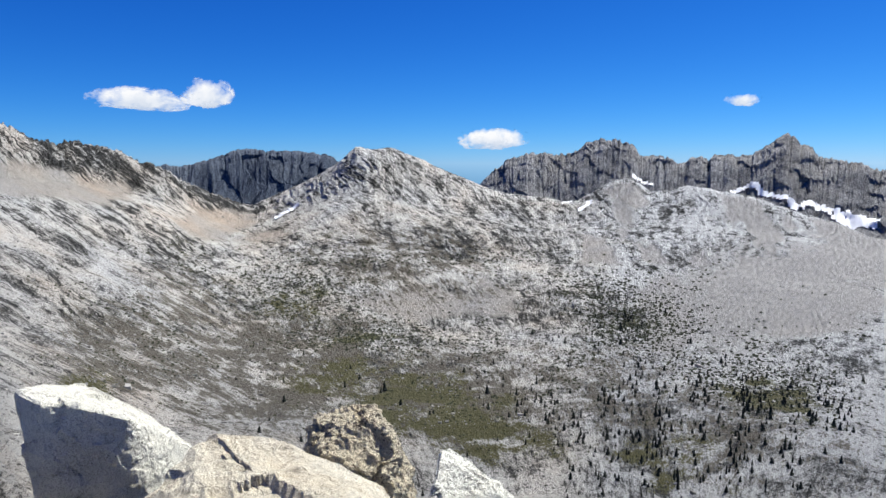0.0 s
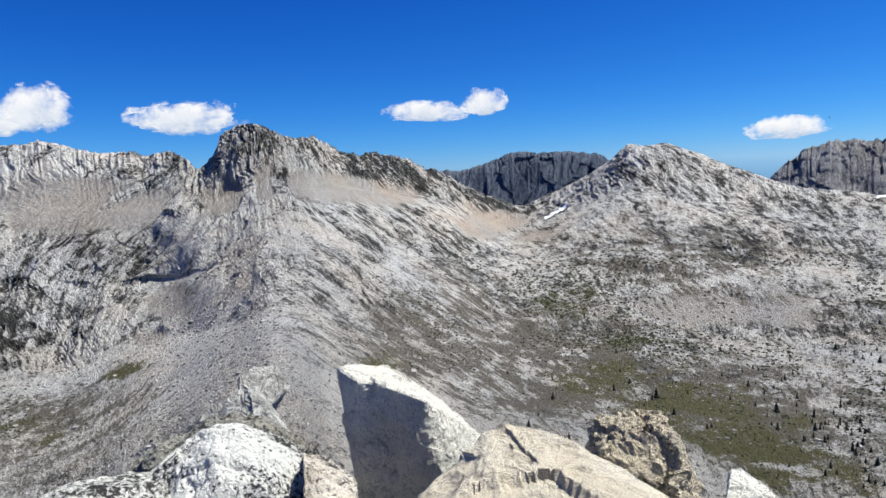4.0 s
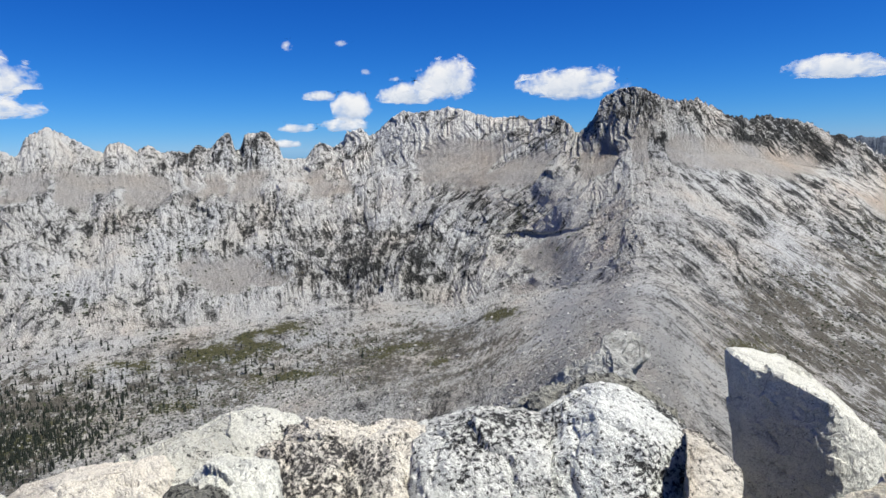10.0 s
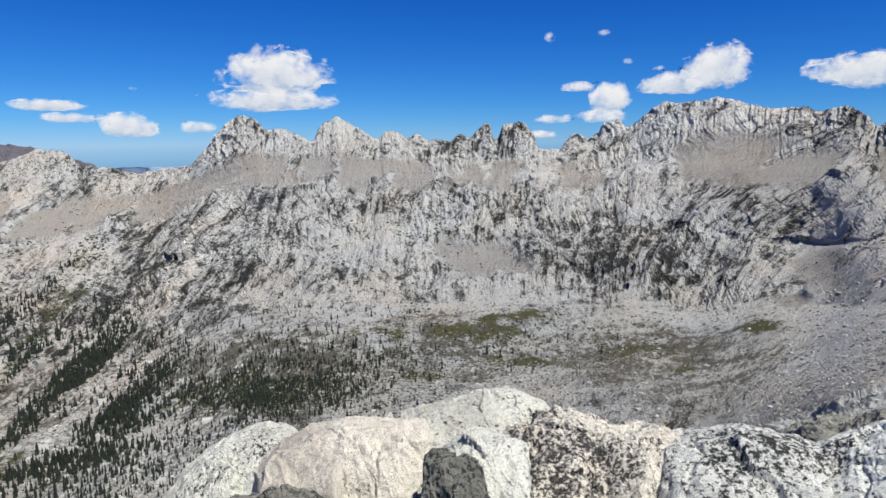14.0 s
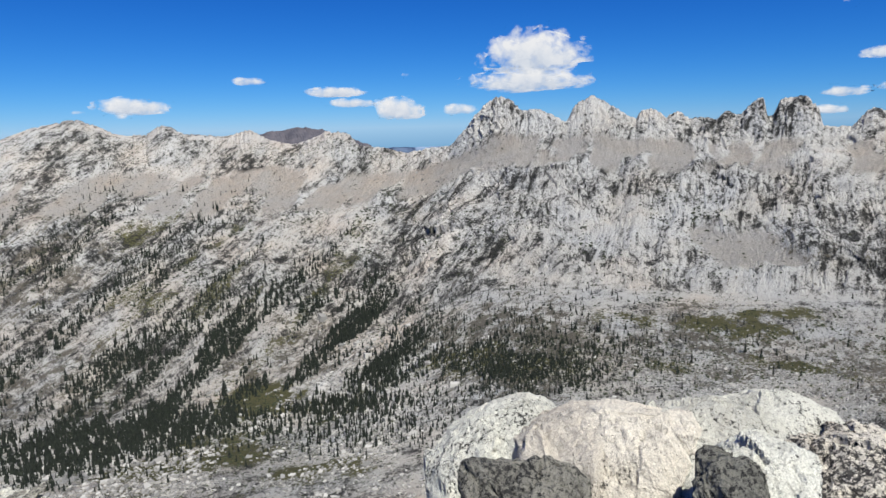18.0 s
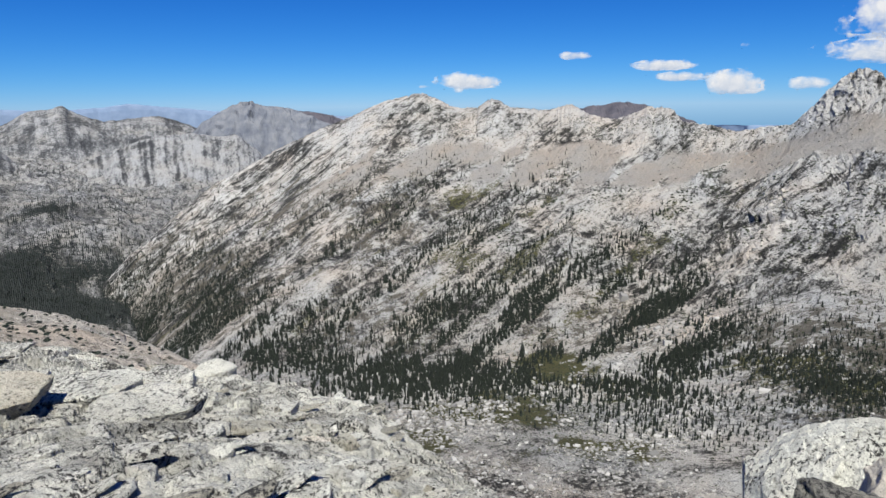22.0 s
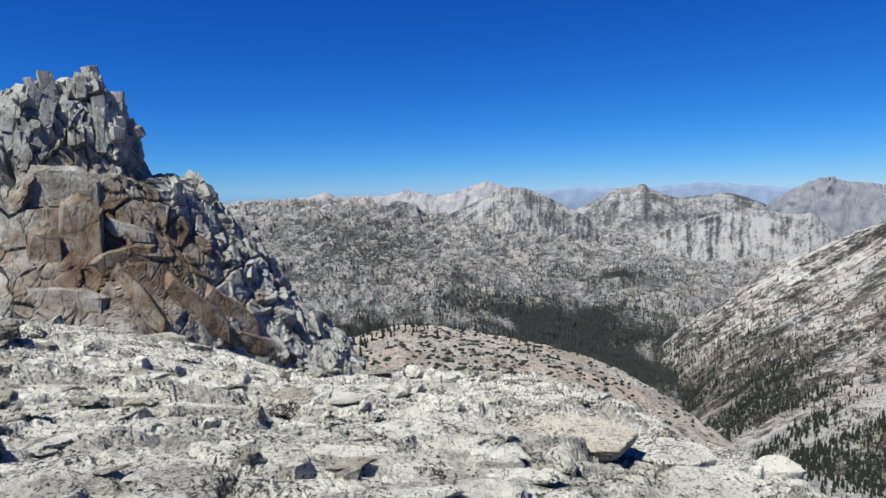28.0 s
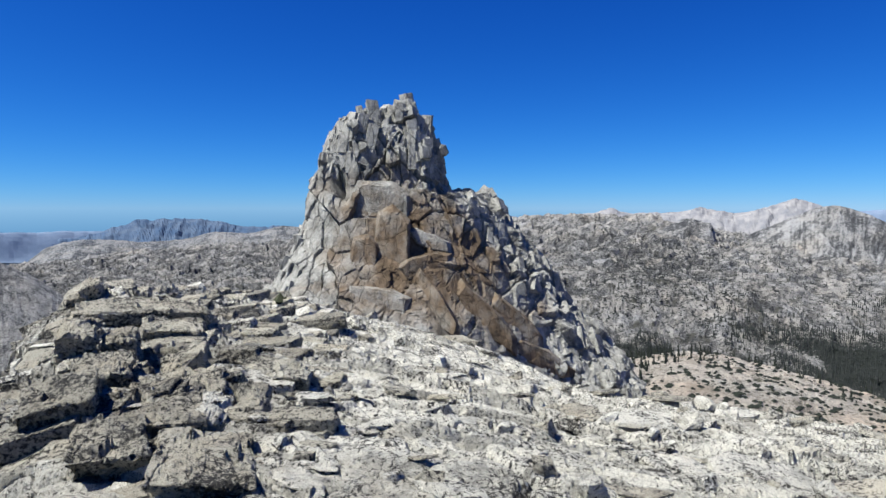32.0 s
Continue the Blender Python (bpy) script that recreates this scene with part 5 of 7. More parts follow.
hull_rock("boulder", at((0.8, -23.6, 7.6), (-0.6, -23.5, 8.2), (-4.2, -25.6, 7.6), (-7.5, -27.6, 7.2), (1.6, -28, 7.0), (1.8, -33, 6.8), (-8.5, -33, 7.0), (-5, -29, 8.6), (0, -34, 8.6)), WHITE_STONE, "angular white granite rock below the summit", 5, 0.06, 4, 0.5)
hull_rock("boulder", at((-7.2, -26.7, 7.9), (-8.6, -27.6, 7.8), (-10.2, -28.4, 7.8), (-6.8, -29, 7.5), (-10.5, -33, 7.6), (-6.5, -33, 8.2), (-8, -30, 8.6)), WHITE_STONE, "small white granite rock", 4, 0.05, 5, 0.4)


def crag(outline, r, drop, deep, mat, label, seed, rough=0.045, size=0.5, chips=0.0, lean=0.5, group="boulders of the summit edge"):
    """A rock by the line of its top (bearing, elevation) at distance r: its face runs down towards the eye, its back into the hill."""
    pts = []
    for n_, (a, e) in enumerate(outline):
        z = r * math.tan(radians(e))
        bow = 0.14 * math.sin(2.4 * n_ + seed)
        for dr, dz in ((0.0, 0.0), (-0.30 - bow, -0.16), (-lean - 0.25 - bow, -drop * 0.5), (-lean - 0.45, -drop), (deep * 0.5, -0.10), (deep, -drop)):
            pts.append((a, math.degrees(math.atan2(z + dz, r + dr)), r + dr))
    return hull_rock("boulder", at(*pts), mat, label, 4, rough, seed, size, group=group, chips=chips)


crag([(75.24, -21.3), (74.05, -20.63), (72.75, -19.96), (70.96, -19.93), (69.57, -20.47), (68.07, -20.92), (66.53, -22.06)], 5.9, 1.0, 0.7, WHITE_STONE, "smooth white granite boulder on the ridge", 9, 0.05, 0.6)
crag([(80.87, -22.57), (79.74, -22.11), (77.92, -21.63), (75.86, -21.2), (73.36, -21.8), (71.56, -23.04)], 5.5, 1.0, 0.8, WHITE_STONE, "pale granite slab with yellow-green stains", 15, 0.05, 0.6)
crag([(71.08, -23.61), (69.63, -22.95), (67.21, -22.24), (65.29, -21.89), (63.62, -22.22), (61.95, -22.69), (60.52, -23.45)], 5.2, 1.2, 0.9, PINK, "pinkish granite block streaked with black lichen", 8, 0.055, 0.4, 0.02)
crag([(63.4, -23.14), (61.95, -22.74), (60.03, -22.63), (58.49, -22.42), (56.92, -22.75), (55.74, -23.37)], 5.1, 1.2, 0.9, PINK, "pale pinkish granite block split by cracks", 16, 0.05, 0.5, 0.02)
crag([(76.04, -24.56), (75.08, -23.84), (73.22, -23.21), (70.91, -23.21), (69.08, -23.77)], 4.3, 0.9, 0.6, WHITE_STONE, "white granite block with a tan lichen streak", 17, 0.05, 0.4)
crag([(77.32, -24.92), (76.41, -24.64), (74.84, -24.66), (73.29, -25.33), (72.89, -26.19)], 4.05, 0.8, 0.5, HOLLOW_SHADE, "dark lichened granite block with a hollow's shade in its colour", 10, 0.07, 0.3, 0.03)
crag([(58.12, -23.15), (56.69, -22.58), (54.8, -22.1), (52.47, -21.63), (50.17, -21.85), (47.91, -21.95), (46.35, -22.37)], 5.0, 1.3, 0.9, SPECKLED, "white granite slab speckled with black lichen", 6, 0.04, 0.6, 0.02)
crag([(48.75, -22.64), (46.54, -21.75), (45.04, -20.52), (43.57, -19.54), (42.12, -19.19), (40.59, -19.32), (39.01, -20.27), (37.32, -20.93), (35.49, -22.06)], 5.2, 1.4, 0.8, SPECKLED, "big white granite slab thick with black lichen", 18, 0.04, 0.6, 0.02)
crag([(35.44, -22.32), (34.58, -22.36), (33.24, -23.25), (31.71, -24.61)], 4.9, 1.0, 0.7, PINK, "low pale granite block beside a dark crack", 7, 0.04, 0.4)
crag([(50.4, -22.29), (48.33, -21.17), (46.33, -19.98), (43.29, -19.08), (40.68, -18.82), (39.09, -19.44), (37.42, -20.46), (35.57, -21.91)], 6.6, 1.4, 0.8, CRUSTED, "dark lichened granite rock behind the white slab", 14, 0.06, 0.35, 0.015)
crag([(91.78, -25.53), (90.79, -24.75), (89.82, -24.1), (87.41, -23.02), (85.5, -22.78), (83.84, -23.05)], 5.3, 1.3, 0.8, PALE_PINK, "pinkish granite slab on the summit edge", 11, 0.05, 0.6)
crag([(86.21, -23.15), (84.56, -22.65), (82.92, -22.4), (80.14, -22.21), (78.1, -22.38), (77.4, -23.12)], 5.3, 1.3, 0.8, PALE_PINK, "cream-pink granite block with tan stains", 19, 0.05, 0.5, 0.02)
crag([(99.69, -26.92), (97.91, -25.1), (96.32, -24.0), (94.35, -23.13), (92.49, -22.5), (90.93, -22.28), (89.48, -22.71), (88.6, -23.44)], 5.8, 1.6, 0.8, WHITE_STONE, "pale blue-white granite block falling away steeply", 12, 0.045, 0.7)
# the dark stone colour supplies the shade on this block's face
crag([(96.25, -27.43), (95.61, -27.04), (92.47, -26.84), (90.54, -26.63), (88.14, -26.63), (87.09, -27.17), (85.99, -27.86)], 4.3, 0.8, 0.5, CRUSTED, "grey granite block with a rough shaded face", 13, 0.06, 0.4, 0.03)

# a knob of rock on the narrow ridge that leads away
for pts_, lab_, sd_ in (
        (((47.0, -20.9, 34), (45.6, -19.5, 34), (43.6, -18.4, 33), (41.4, -17.6, 33), (39.9, -17.6, 33), (38.6, -18.9, 32), (37.4, -21.4, 31), (47.0, -25, 30), (38, -26, 29), (42, -20, 40), (46, -24, 40)), "rocky grey knob on the narrow ridge", 41),
        (((51.0, -22.8, 31), (48.5, -21.6, 32), (46.5, -20.7, 31), (46.0, -24, 28), (52, -26, 28), (49, -26, 35)), "slabby grey rock flanking the ridge", 42),
        (((41.2, -16.2, 46), (39.8, -15.5, 47), (38.2, -15.9, 47), (37.4, -17.6, 45), (41.8, -17.8, 44), (40, -20, 42), (39, -20, 54)), "pale rock crest on the narrow ridge", 43)):
    hull_rock("outcrop", at(*pts_), RIDGE_ROCK, lab_, 6, 0.22, sd_, 2.6, group="rocks on the ridge", category="rock outcrop")

# ---------------------------------------------------------------- the rock tower
TOWER_LEFT = [(-18, 214), (-9, 212.6), (-6.2, 210.3), (-3.4, 208.4), (-0.75, 207.4), (2.4, 206.9), (5.2, 206.2), (7.1, 205.1), (8.2, 203.8), (8.6, 201.5), (9.0, 199.8)]
TOWER_RIGHT = [(-18, 175.5), (-14.9, 177.9), (-11.9, 180.7), (-10, 182.1), (-8.2, 184.3), (-5.4, 185.5), (-3, 188.4), (-0.8, 189.9), (0.5, 190.9), (1.3, 192.0), (1.9, 194.6), (2.6, 195.2), (5.3, 195.6), (5.6, 196.2), (7.5, 196.6), (7.9, 197.9), (9.0, 198.2)]
TWR = 85.0
levels = np.linspace(-18, 9.0, 260)
turns = np.concatenate([np.linspace(-0.25, math.pi + 0.25, 420, endpoint=False), np.linspace(math.pi + 0.25, 2 * math.pi - 0.25, 60, endpoint=False)])
tl, tr = np.interp(levels, *np.array(TOWER_LEFT).T), np.interp(levels, *np.array(TOWER_RIGHT).T)
mid_az, half = (tl + tr) / 2, (tl - tr) / 2
cs_, sn_ = np.cos(turns), np.sin(turns)
sup = np.sign(cs_) * np.abs(cs_) ** 0.75, np.sign(sn_) * np.abs(sn_) ** 0.75
t_az = mid_az[:, None] + half[:, None] * sup[0][None, :]
depth = np.radians(half)[:, None] * TWR * 0.8
t_r = TWR + 4 + 0.5 * (levels[:, None] + 18) * 0.35 - depth * sup[1][None, :] * 0.8 + 10 * smooth(198, 182, t_az)
tz = (TWR * np.tan(np.radians(levels)))[:, None] + 0 * t_az
tp = np.stack([-np.sin(np.radians(t_az)) * t_r, np.cos(np.radians(t_az)) * t_r, tz * t_r / TWR], -1)
tn = np.cross(np.roll(tp, -1, 1) - np.roll(tp, 1, 1), np.gradient(tp, axis=0))
tn /= np.linalg.norm(tn, axis=-1, keepdims=True) + 1e-9
axis = tp.mean(1, keepdims=True)
tn *= np.sign((tn * (tp - axis)).sum(-1, keepdims=True) + 1e-9)
tf = tp.reshape(-1, 3)
lv = np.repeat(levels, len(turns))
tnf = tn.reshape(-1, 3).astype(np.float32)
bend = 0.8 * fbm(tf / 5.0, 3)[:, None]
topness = smooth(-2.0, 5.0, lv)
rough_side = np.maximum(topness, smooth(0.5, 3.0, 190 + 0.85 * np.clip(lv + 10, 0, 13) - 2.5 - t_az.ravel()))      # the broken crown and flank
f1, b1, q1 = facets(tf.astype(np.float32) + bend, tnf, (0.11, 0.11, 0.085), 0.22, 1.8)
f2, b2, q2 = facets(tf.astype(np.float32) + 0.5 * bend, tnf, (0.42, 0.42, 0.16), 0.30, 1.1)
f3_, b3, q3 = facets(tf.astype(np.float32) + 0.25 * bend, tnf, (1.05, 1.05, 0.42), 0.30, 0.55)
out = 0.34 * f1 + (0.22 + 0.70 * rough_side) * f2 + (0.16 + 0.75 * rough_side) * f3_ - 0.5 * (1 - smooth(0, 0.02, q1)) - (0.12 + 0.4 * rough_side) * (1 - smooth(0, 0.06, q2)) + 0.08 * fbm(tf / 1.5, 4, 0.6) - 0.3
out = out - 3.0 * np.exp(-((t_az.ravel() - 204.6 + 0.35 * (2.2 - lv)) / 0.55) ** 2 - ((lv - 2.4) / 1.5) ** 2)
tf = tf + tnf * (out * (1 - 0.3 * smooth(8, 9, lv)))[:, None]
t_az2 = t_az.ravel()
rust = np.clip(1.6 * np.exp(-((t_az2 - 197) / 8.5) ** 2 - ((lv + 5.0) / 7.0) ** 2) + 0.8 * fbm(tf / 4.0 + 3, 4, 0.6) - 0.2 + 0.6 * (b1 - 0.5) + 0.35 * (b2 - 0.5), 0, 1) * (1 - smooth(2.0, 6.0, lv)) * smooth(-0.5, 1.0, t_az2 - 185 - 0.85 * np.clip(lv + 10, 0, 13))
cap = np.arange(len(turns)) + (len(levels) - 1) * len(turns)
quads = grid_quads(len(levels), len(turns), True)
top_mid = len(tf)
tf2 = np.concatenate([tf, tf[cap].mean(0, keepdims=True) + [[0, 0, 0.4]]])
lid = np.stack([cap[0::2], cap[1::2], np.roll(cap[0::2], -1), np.full(len(cap) // 2, top_mid)], 1)
tower = tagged(new("rock_tower", fast_mesh("rock_tower", tf2, np.concatenate([quads, lid]), TOWER_MAT, (("rust", np.append(rust, 0)),))), "blocky grey granite tower with rust-brown lower faces", "rock tower")


def tower_block(seed, mat):
    """A joint-bounded block about 1 m each way: a skewed box with broken corners."""
    rnd = random.Random(seed)
    bm = bmesh.new()
    for dx, dy, dz in itertools.product((-0.5, 0.5), repeat=3):
        bm.verts.new((dx * rnd.uniform(0.72, 1.05), dy * rnd.uniform(0.72, 1.05), dz * rnd.uniform(0.78, 1.05)))
        if rnd.random() < 0.45:
            bm.verts.new((dx * rnd.uniform(0.5, 1.0), dy * rnd.uniform(0.8, 1.1), dz * rnd.uniform(0.5, 0.95)))
    bmesh.ops.convex_hull(bm, input=bm.verts)
    bmesh.ops.delete(bm, geom=[v for v in bm.verts if not v.link_faces], context="VERTS")
    me = bpy.data.meshes.new("block")
    bm.to_mesh(me)
    bm.free()
    me.materials.append(mat)
    return me


grey_blocks = [tower_block(200 + k, TOWER_MAT) for k in range(12)]
rnd = random.Random(77)
tpos, tnor, trust = tf.reshape(len(levels), len(turns), 3), tnf.reshape(len(levels), len(turns), 3), rust.reshape(len(levels), len(turns))
for k in range(300):
    crown = k < 150
    level = rnd.uniform(3.6, 8.9) if crown else rnd.uniform(-13, 2.0)
    i = int(np.argmin(np.abs(levels - level)))
    face = np.nonzero((tnor[i] * -tpos[i]).sum(1) > -0.2 * np.linalg.norm(tpos[i], axis=1))[0]
    if not crown:                                 # the broken flank, away from the smooth brown faces
        face = face[(t_az[i, face] < 184.5 + 0.85 * max(0.0, min(13.0, level + 10))) | (t_az[i, face] > 208)]
        if not len(face):
            continue
    j = int(rnd.choice(list(face)))
    p_, n_ = Vector(tpos[i, j].tolist()), Vector(tnor[i, j].tolist())
    if crown:
        size = Vector((rnd.uniform(0.7, 1.7), rnd.uniform(1.0, 1.9), rnd.uniform(1.4, 4.2)))
    else:
        size = Vector((rnd.uniform(0.9, 2.4), rnd.uniform(0.9, 1.8), rnd.uniform(1.2, 3.6)))
    flat_n = Vector((n_.x, n_.y, n_.z * 0.5)).normalized()
    turn = flat_n.to_track_quat("Y", "Z").to_matrix().to_4x4() @ Euler((radians(rnd.gauss(0, 6)), radians(rnd.gauss(0 if crown else -18, 8)), radians(rnd.gauss(0, 14)))).to_matrix().to_4x4()
    ob = part("block", rnd.choice(grey_blocks), tower)
    ob.matrix_basis = Matrix.Translation(p_ - n_ * size.y * (0.44 if crown else 0.38)) @ turn @ Matrix.Diagonal((*size, 1))

def front_of(az, el):
    """Distance of the tower's near side at a bearing and elevation."""
    i = int(np.argmin(np.abs(levels - el)))
    near = np.nonzero(sn_ > 0.02)[0]
    near = near[np.argsort(t_az[i, near])]
    return float(np.interp(az, t_az[i, near], t_r[i, near]))


def tower_face(az, el, wide, high, slope, proud, stain, seed):
    """A flat joint face of the tower: a thick angular slab let into its side."""
    rnd = random.Random(seed)
    tall_ = max(0.6 * high, high - 0.6 * abs(slope) * wide)
    ring_ = []
    for k in range(7):
        a = 6.283 * (k + rnd.uniform(-0.25, 0.25)) / 7
        c, s_ = math.cos(a), math.sin(a)
        x = wide * 1.05 * math.copysign(abs(c) ** 0.7, c)
        ring_.append((x, 1.05 * tall_ * math.copysign(abs(s_) ** 0.7, s_) - slope * x))
    flat_r = np.polyfit([x for x, _ in ring_], [front_of(az + x, el + y) for x, y in ring_], 1)
    pts = []
    for x, y in ring_:
        r = float(np.polyval(flat_r, x)) + 0.25 * y
        pts += [(az + 0.88 * x, el + 0.88 * y, r - 0.3 * proud), (az + 1.08 * x, el + 1.08 * y, r + 0.7), (az + x, el + y, r + 3.0)]
    made = hull_rock("slab", at(*pts), TOWER_MAT, "", 4, 0.06, seed, 1.8)
    me = made.data
    bpy.data.objects.remove(made)
    level_ = me.attributes.new("rust", "FLOAT", "POINT")
    co = np.zeros(len(me.vertices) * 3, np.float32)
    me.vertices.foreach_get("co", co)
    level_.data.foreach_set("value", np.clip(stain + 0.7 * fbm(co.reshape(-1, 3) / 2.2 + seed, 4, 0.6), 0, 1).astype(np.float32))
    part("slab", me, tower)


for n, spec in enumerate(((199.9, -3.1, 1.5, 3.1, 0.00, 0.9), (202.4, -4.4, 1.2, 2.0, 0.00, 0.4), (197.1, -5.0, 2.2, 1.3, 0.20, 0.9),
                          (196.3, -8.1, 2.1, 2.3, -1.20, 1.4), (191.8, -9.4, 2.6, 2.3, -0.97, 1.2), (189.2, -9.9, 2.3, 2.1, -0.83, 0.8),
                          (186.9, -12.8, 2.6, 1.5, -0.44, 0.7))):
    tower_face(*spec, 0.85, 300 + n)
for n, spec in enumerate(((200.9, 0.2, 2.6, 2.2, -0.12, 0.5), (201.2, -8.0, 2.8, 1.5, -0.18, 0.5),
                          (196.7, -2.8, 1.8, 1.1, -0.38, 0.9))):
    tower_face(*spec, 0.42, 320 + n)
# ---------------------------------------------------------------- loose plates and stones on the slab
def plate_mesh(name, seed, thick, mat, corners=7, rough=0.02, cuts=1):
    """A flat broken plate about 1 m across, its rim uneven."""
    rnd = random.Random(seed)
    bm = bmesh.new()
    squash = rnd.uniform(0.5, 0.85)
    for z, shrink in ((0, 1.0), (thick, rnd.uniform(0.78, 0.95))):
        for k in range(corners):
            a = 2 * math.pi * (k + rnd.uniform(-0.3, 0.3)) / corners
            r = 0.5 * rnd.uniform(0.75, 1.1) * shrink
            bm.verts.new((r * math.cos(a), r * math.sin(a) * squash, z + rnd.uniform(-0.25, 0.25) * thick))
    bmesh.ops.convex_hull(bm, input=bm.verts)
    bmesh.ops.delete(bm, geom=[v for v in bm.verts if not v.link_faces], context="VERTS")
    if cuts:
        bmesh.ops.triangulate(bm, faces=bm.faces)
        bmesh.ops.subdivide_edges(bm, edges=[e for e in bm.edges if e.calc_length() > 0.3], cuts=1)
        bmesh.ops.triangulate(bm, faces=bm.faces)
        for v in bm.verts:
            v.co += Vector((noise.noise(v.co * 3 + Vector((seed, 0, 0))), noise.noise(v.co * 3 + Vector((0, seed, 0))), 0.6 * noise.noise(v.co * 3 + Vector((0, 0, seed))))) * rough
    me = bpy.data.meshes.new(name)
    bm.to_mesh(me)
    bm.free()
    me.materials.append(mat)
    return me


rnd = random.Random(11)
BUFF = stone_material("buff slab granite", (0.72, 0.67, 0.58), (0.56, 0.51, 0.43), (0.05, 0.047, 0.042), 0.6, (0.55, 0.42, 0.3), 0.45, 1.2)
LEDGE = stone_material("brown-grey layered granite", (0.61, 0.58, 0.51), (0.43, 0.405, 0.355), (0.035, 0.034, 0.032), 0.75, (0.44, 0.34, 0.23), 0.45, 1.3)
thin = [plate_mesh("slab", 20 + k, rnd.uniform(0.16, 0.12), (SLAB, SLAB, LEDGE, SLAB, SLAB, LEDGE, SLAB, DARK_STONE)[k % 8], rnd.choice((6, 7, 8)), 0.10) for k in range(24)]
chunky = [plate_mesh("stone", 60 + k, rnd.uniform(0.3, 0.55), (SLAB, LEDGE, SLAB, SLAB)[k % 4], rnd.choice((5, 6, 7)), 0.08) for k in range(12)]
dark_blocks = []
for k in range(12):
    box = [(dx * rnd.uniform(0.75, 1.05), dy * rnd.uniform(0.7, 1.05), dz * rnd.uniform(0.7, 1.1) + 0.25) for dx, dy, dz in itertools.product((-0.5, 0.5), (-0.5, 0.5), (-0.3, 0.3))] + [(rnd.uniform(-0.5, 0.5), rnd.uniform(-0.6, 0.6), rnd.uniform(0.3, 0.6)) for _ in range(3)]
    made = hull_rock("block", box, (DARK_STONE, LEDGE, DARK_STONE, LEDGE, SLAB, LEDGE)[k % 6], "", 3, 0.03, 90 + k, 0.5)
    dark_blocks.append(made.data)
    bpy.data.objects.remove(made)
for k in range(210):
    a = rnd.uniform(128, 226)
    far = float(np.interp(a, GZ, g_r))
    r = math.exp(rnd.uniform(math.log(2.8), math.log(far * 0.99)))
    size = rnd.uniform(0.12, 0.36) * (0.5 + 0.10 * r)
    if 140 < a < 178 and 5.6 < r < 10:
        size *= 0.4
    x, y = -math.sin(radians(a)) * r, math.cos(radians(a)) * r
    ob = part("slab", rnd.choice(thin), summit)
    ob.matrix_basis = Matrix.Translation((x, y, ground_at(x, y) + 0.04 * size)) @ Euler((radians(rnd.gauss(7, 4)), radians(rnd.gauss(3, 5)), radians(rnd.gauss(-8, 16)))).to_matrix().to_4x4() @ Matrix.Diagonal((size * rnd.uniform(1.1, 2.0), size * rnd.uniform(0.8, 1.2), size * rnd.uniform(0.5, 1.0), 1))
for k in range(290):
    a = rnd.uniform(125, 228)
    far = float(np.interp(a, GZ, g_r))
    r = math.exp(rnd.uniform(math.log(2.6), math.log(far * 0.97)))
    size = rnd.uniform(0.07, 0.26) * (0.6 + 0.08 * r)
    x, y = -math.sin(radians(a)) * r, math.cos(radians(a)) * r
    ob = part("stone", rnd.choice(chunky), summit)
    ob.matrix_basis = Matrix.Translation((x, y, ground_at(x, y) - 0.08 * size)) @ Euler((radians(rnd.gauss(0, 14)), radians(rnd.gauss(0, 14)), rnd.uniform(0, 6.28))).to_matrix().to_4x4() @ Matrix.Diagonal((size * 1.25, size, size, 1))
# the broken ledge: stacked blocks with deep joints
def on_slab(az, el):
    """Distance at which the slab lies under a line of sight."""
    j = int(np.argmin(np.abs(GZ - az)))
    line = np.degrees(np.arctan2(height[:, j], radius[:, j]))
    top = int(np.searchsorted(GS, 3.0))
    return float(np.interp(el, line[20:top], radius[20:top, j]))


def ledge_rock(mat, az, el, wide, high, slope, deep, label, seed, under=0.14):
    """A squared block on the slab, its near face undercut."""
    rnd = random.Random(seed)
    tall_ = max(0.35 * high, high - 0.7 * abs(slope) * wide)
    r0 = on_slab(az, el - tall_)
    pts = []
    for x in (-1.0, -0.35, 0.35, 1.0):
        for up_, r in ((1, r0 - 0.06), (-1, r0 + under), (1.0, r0 + deep), (-1, r0 + deep)):
            a = az + x * wide * rnd.uniform(0.88, 1.05) * (1 if r < r0 + 0.2 else r0 / r)
            z = r0 * math.tan(radians(el + up_ * tall_ * rnd.uniform(0.75, 1.0) * (1.0 if abs(x) < 0.5 else 0.85) - slope * x * wide))
            pts.append((a, math.degrees(math.atan2(z - (0.12 if up_ < 0 else 0), r)), r))
    hull_rock("rock", at(*pts), mat, label, 4, 0.06, seed, 0.35, group="rocks of the broken ledge")


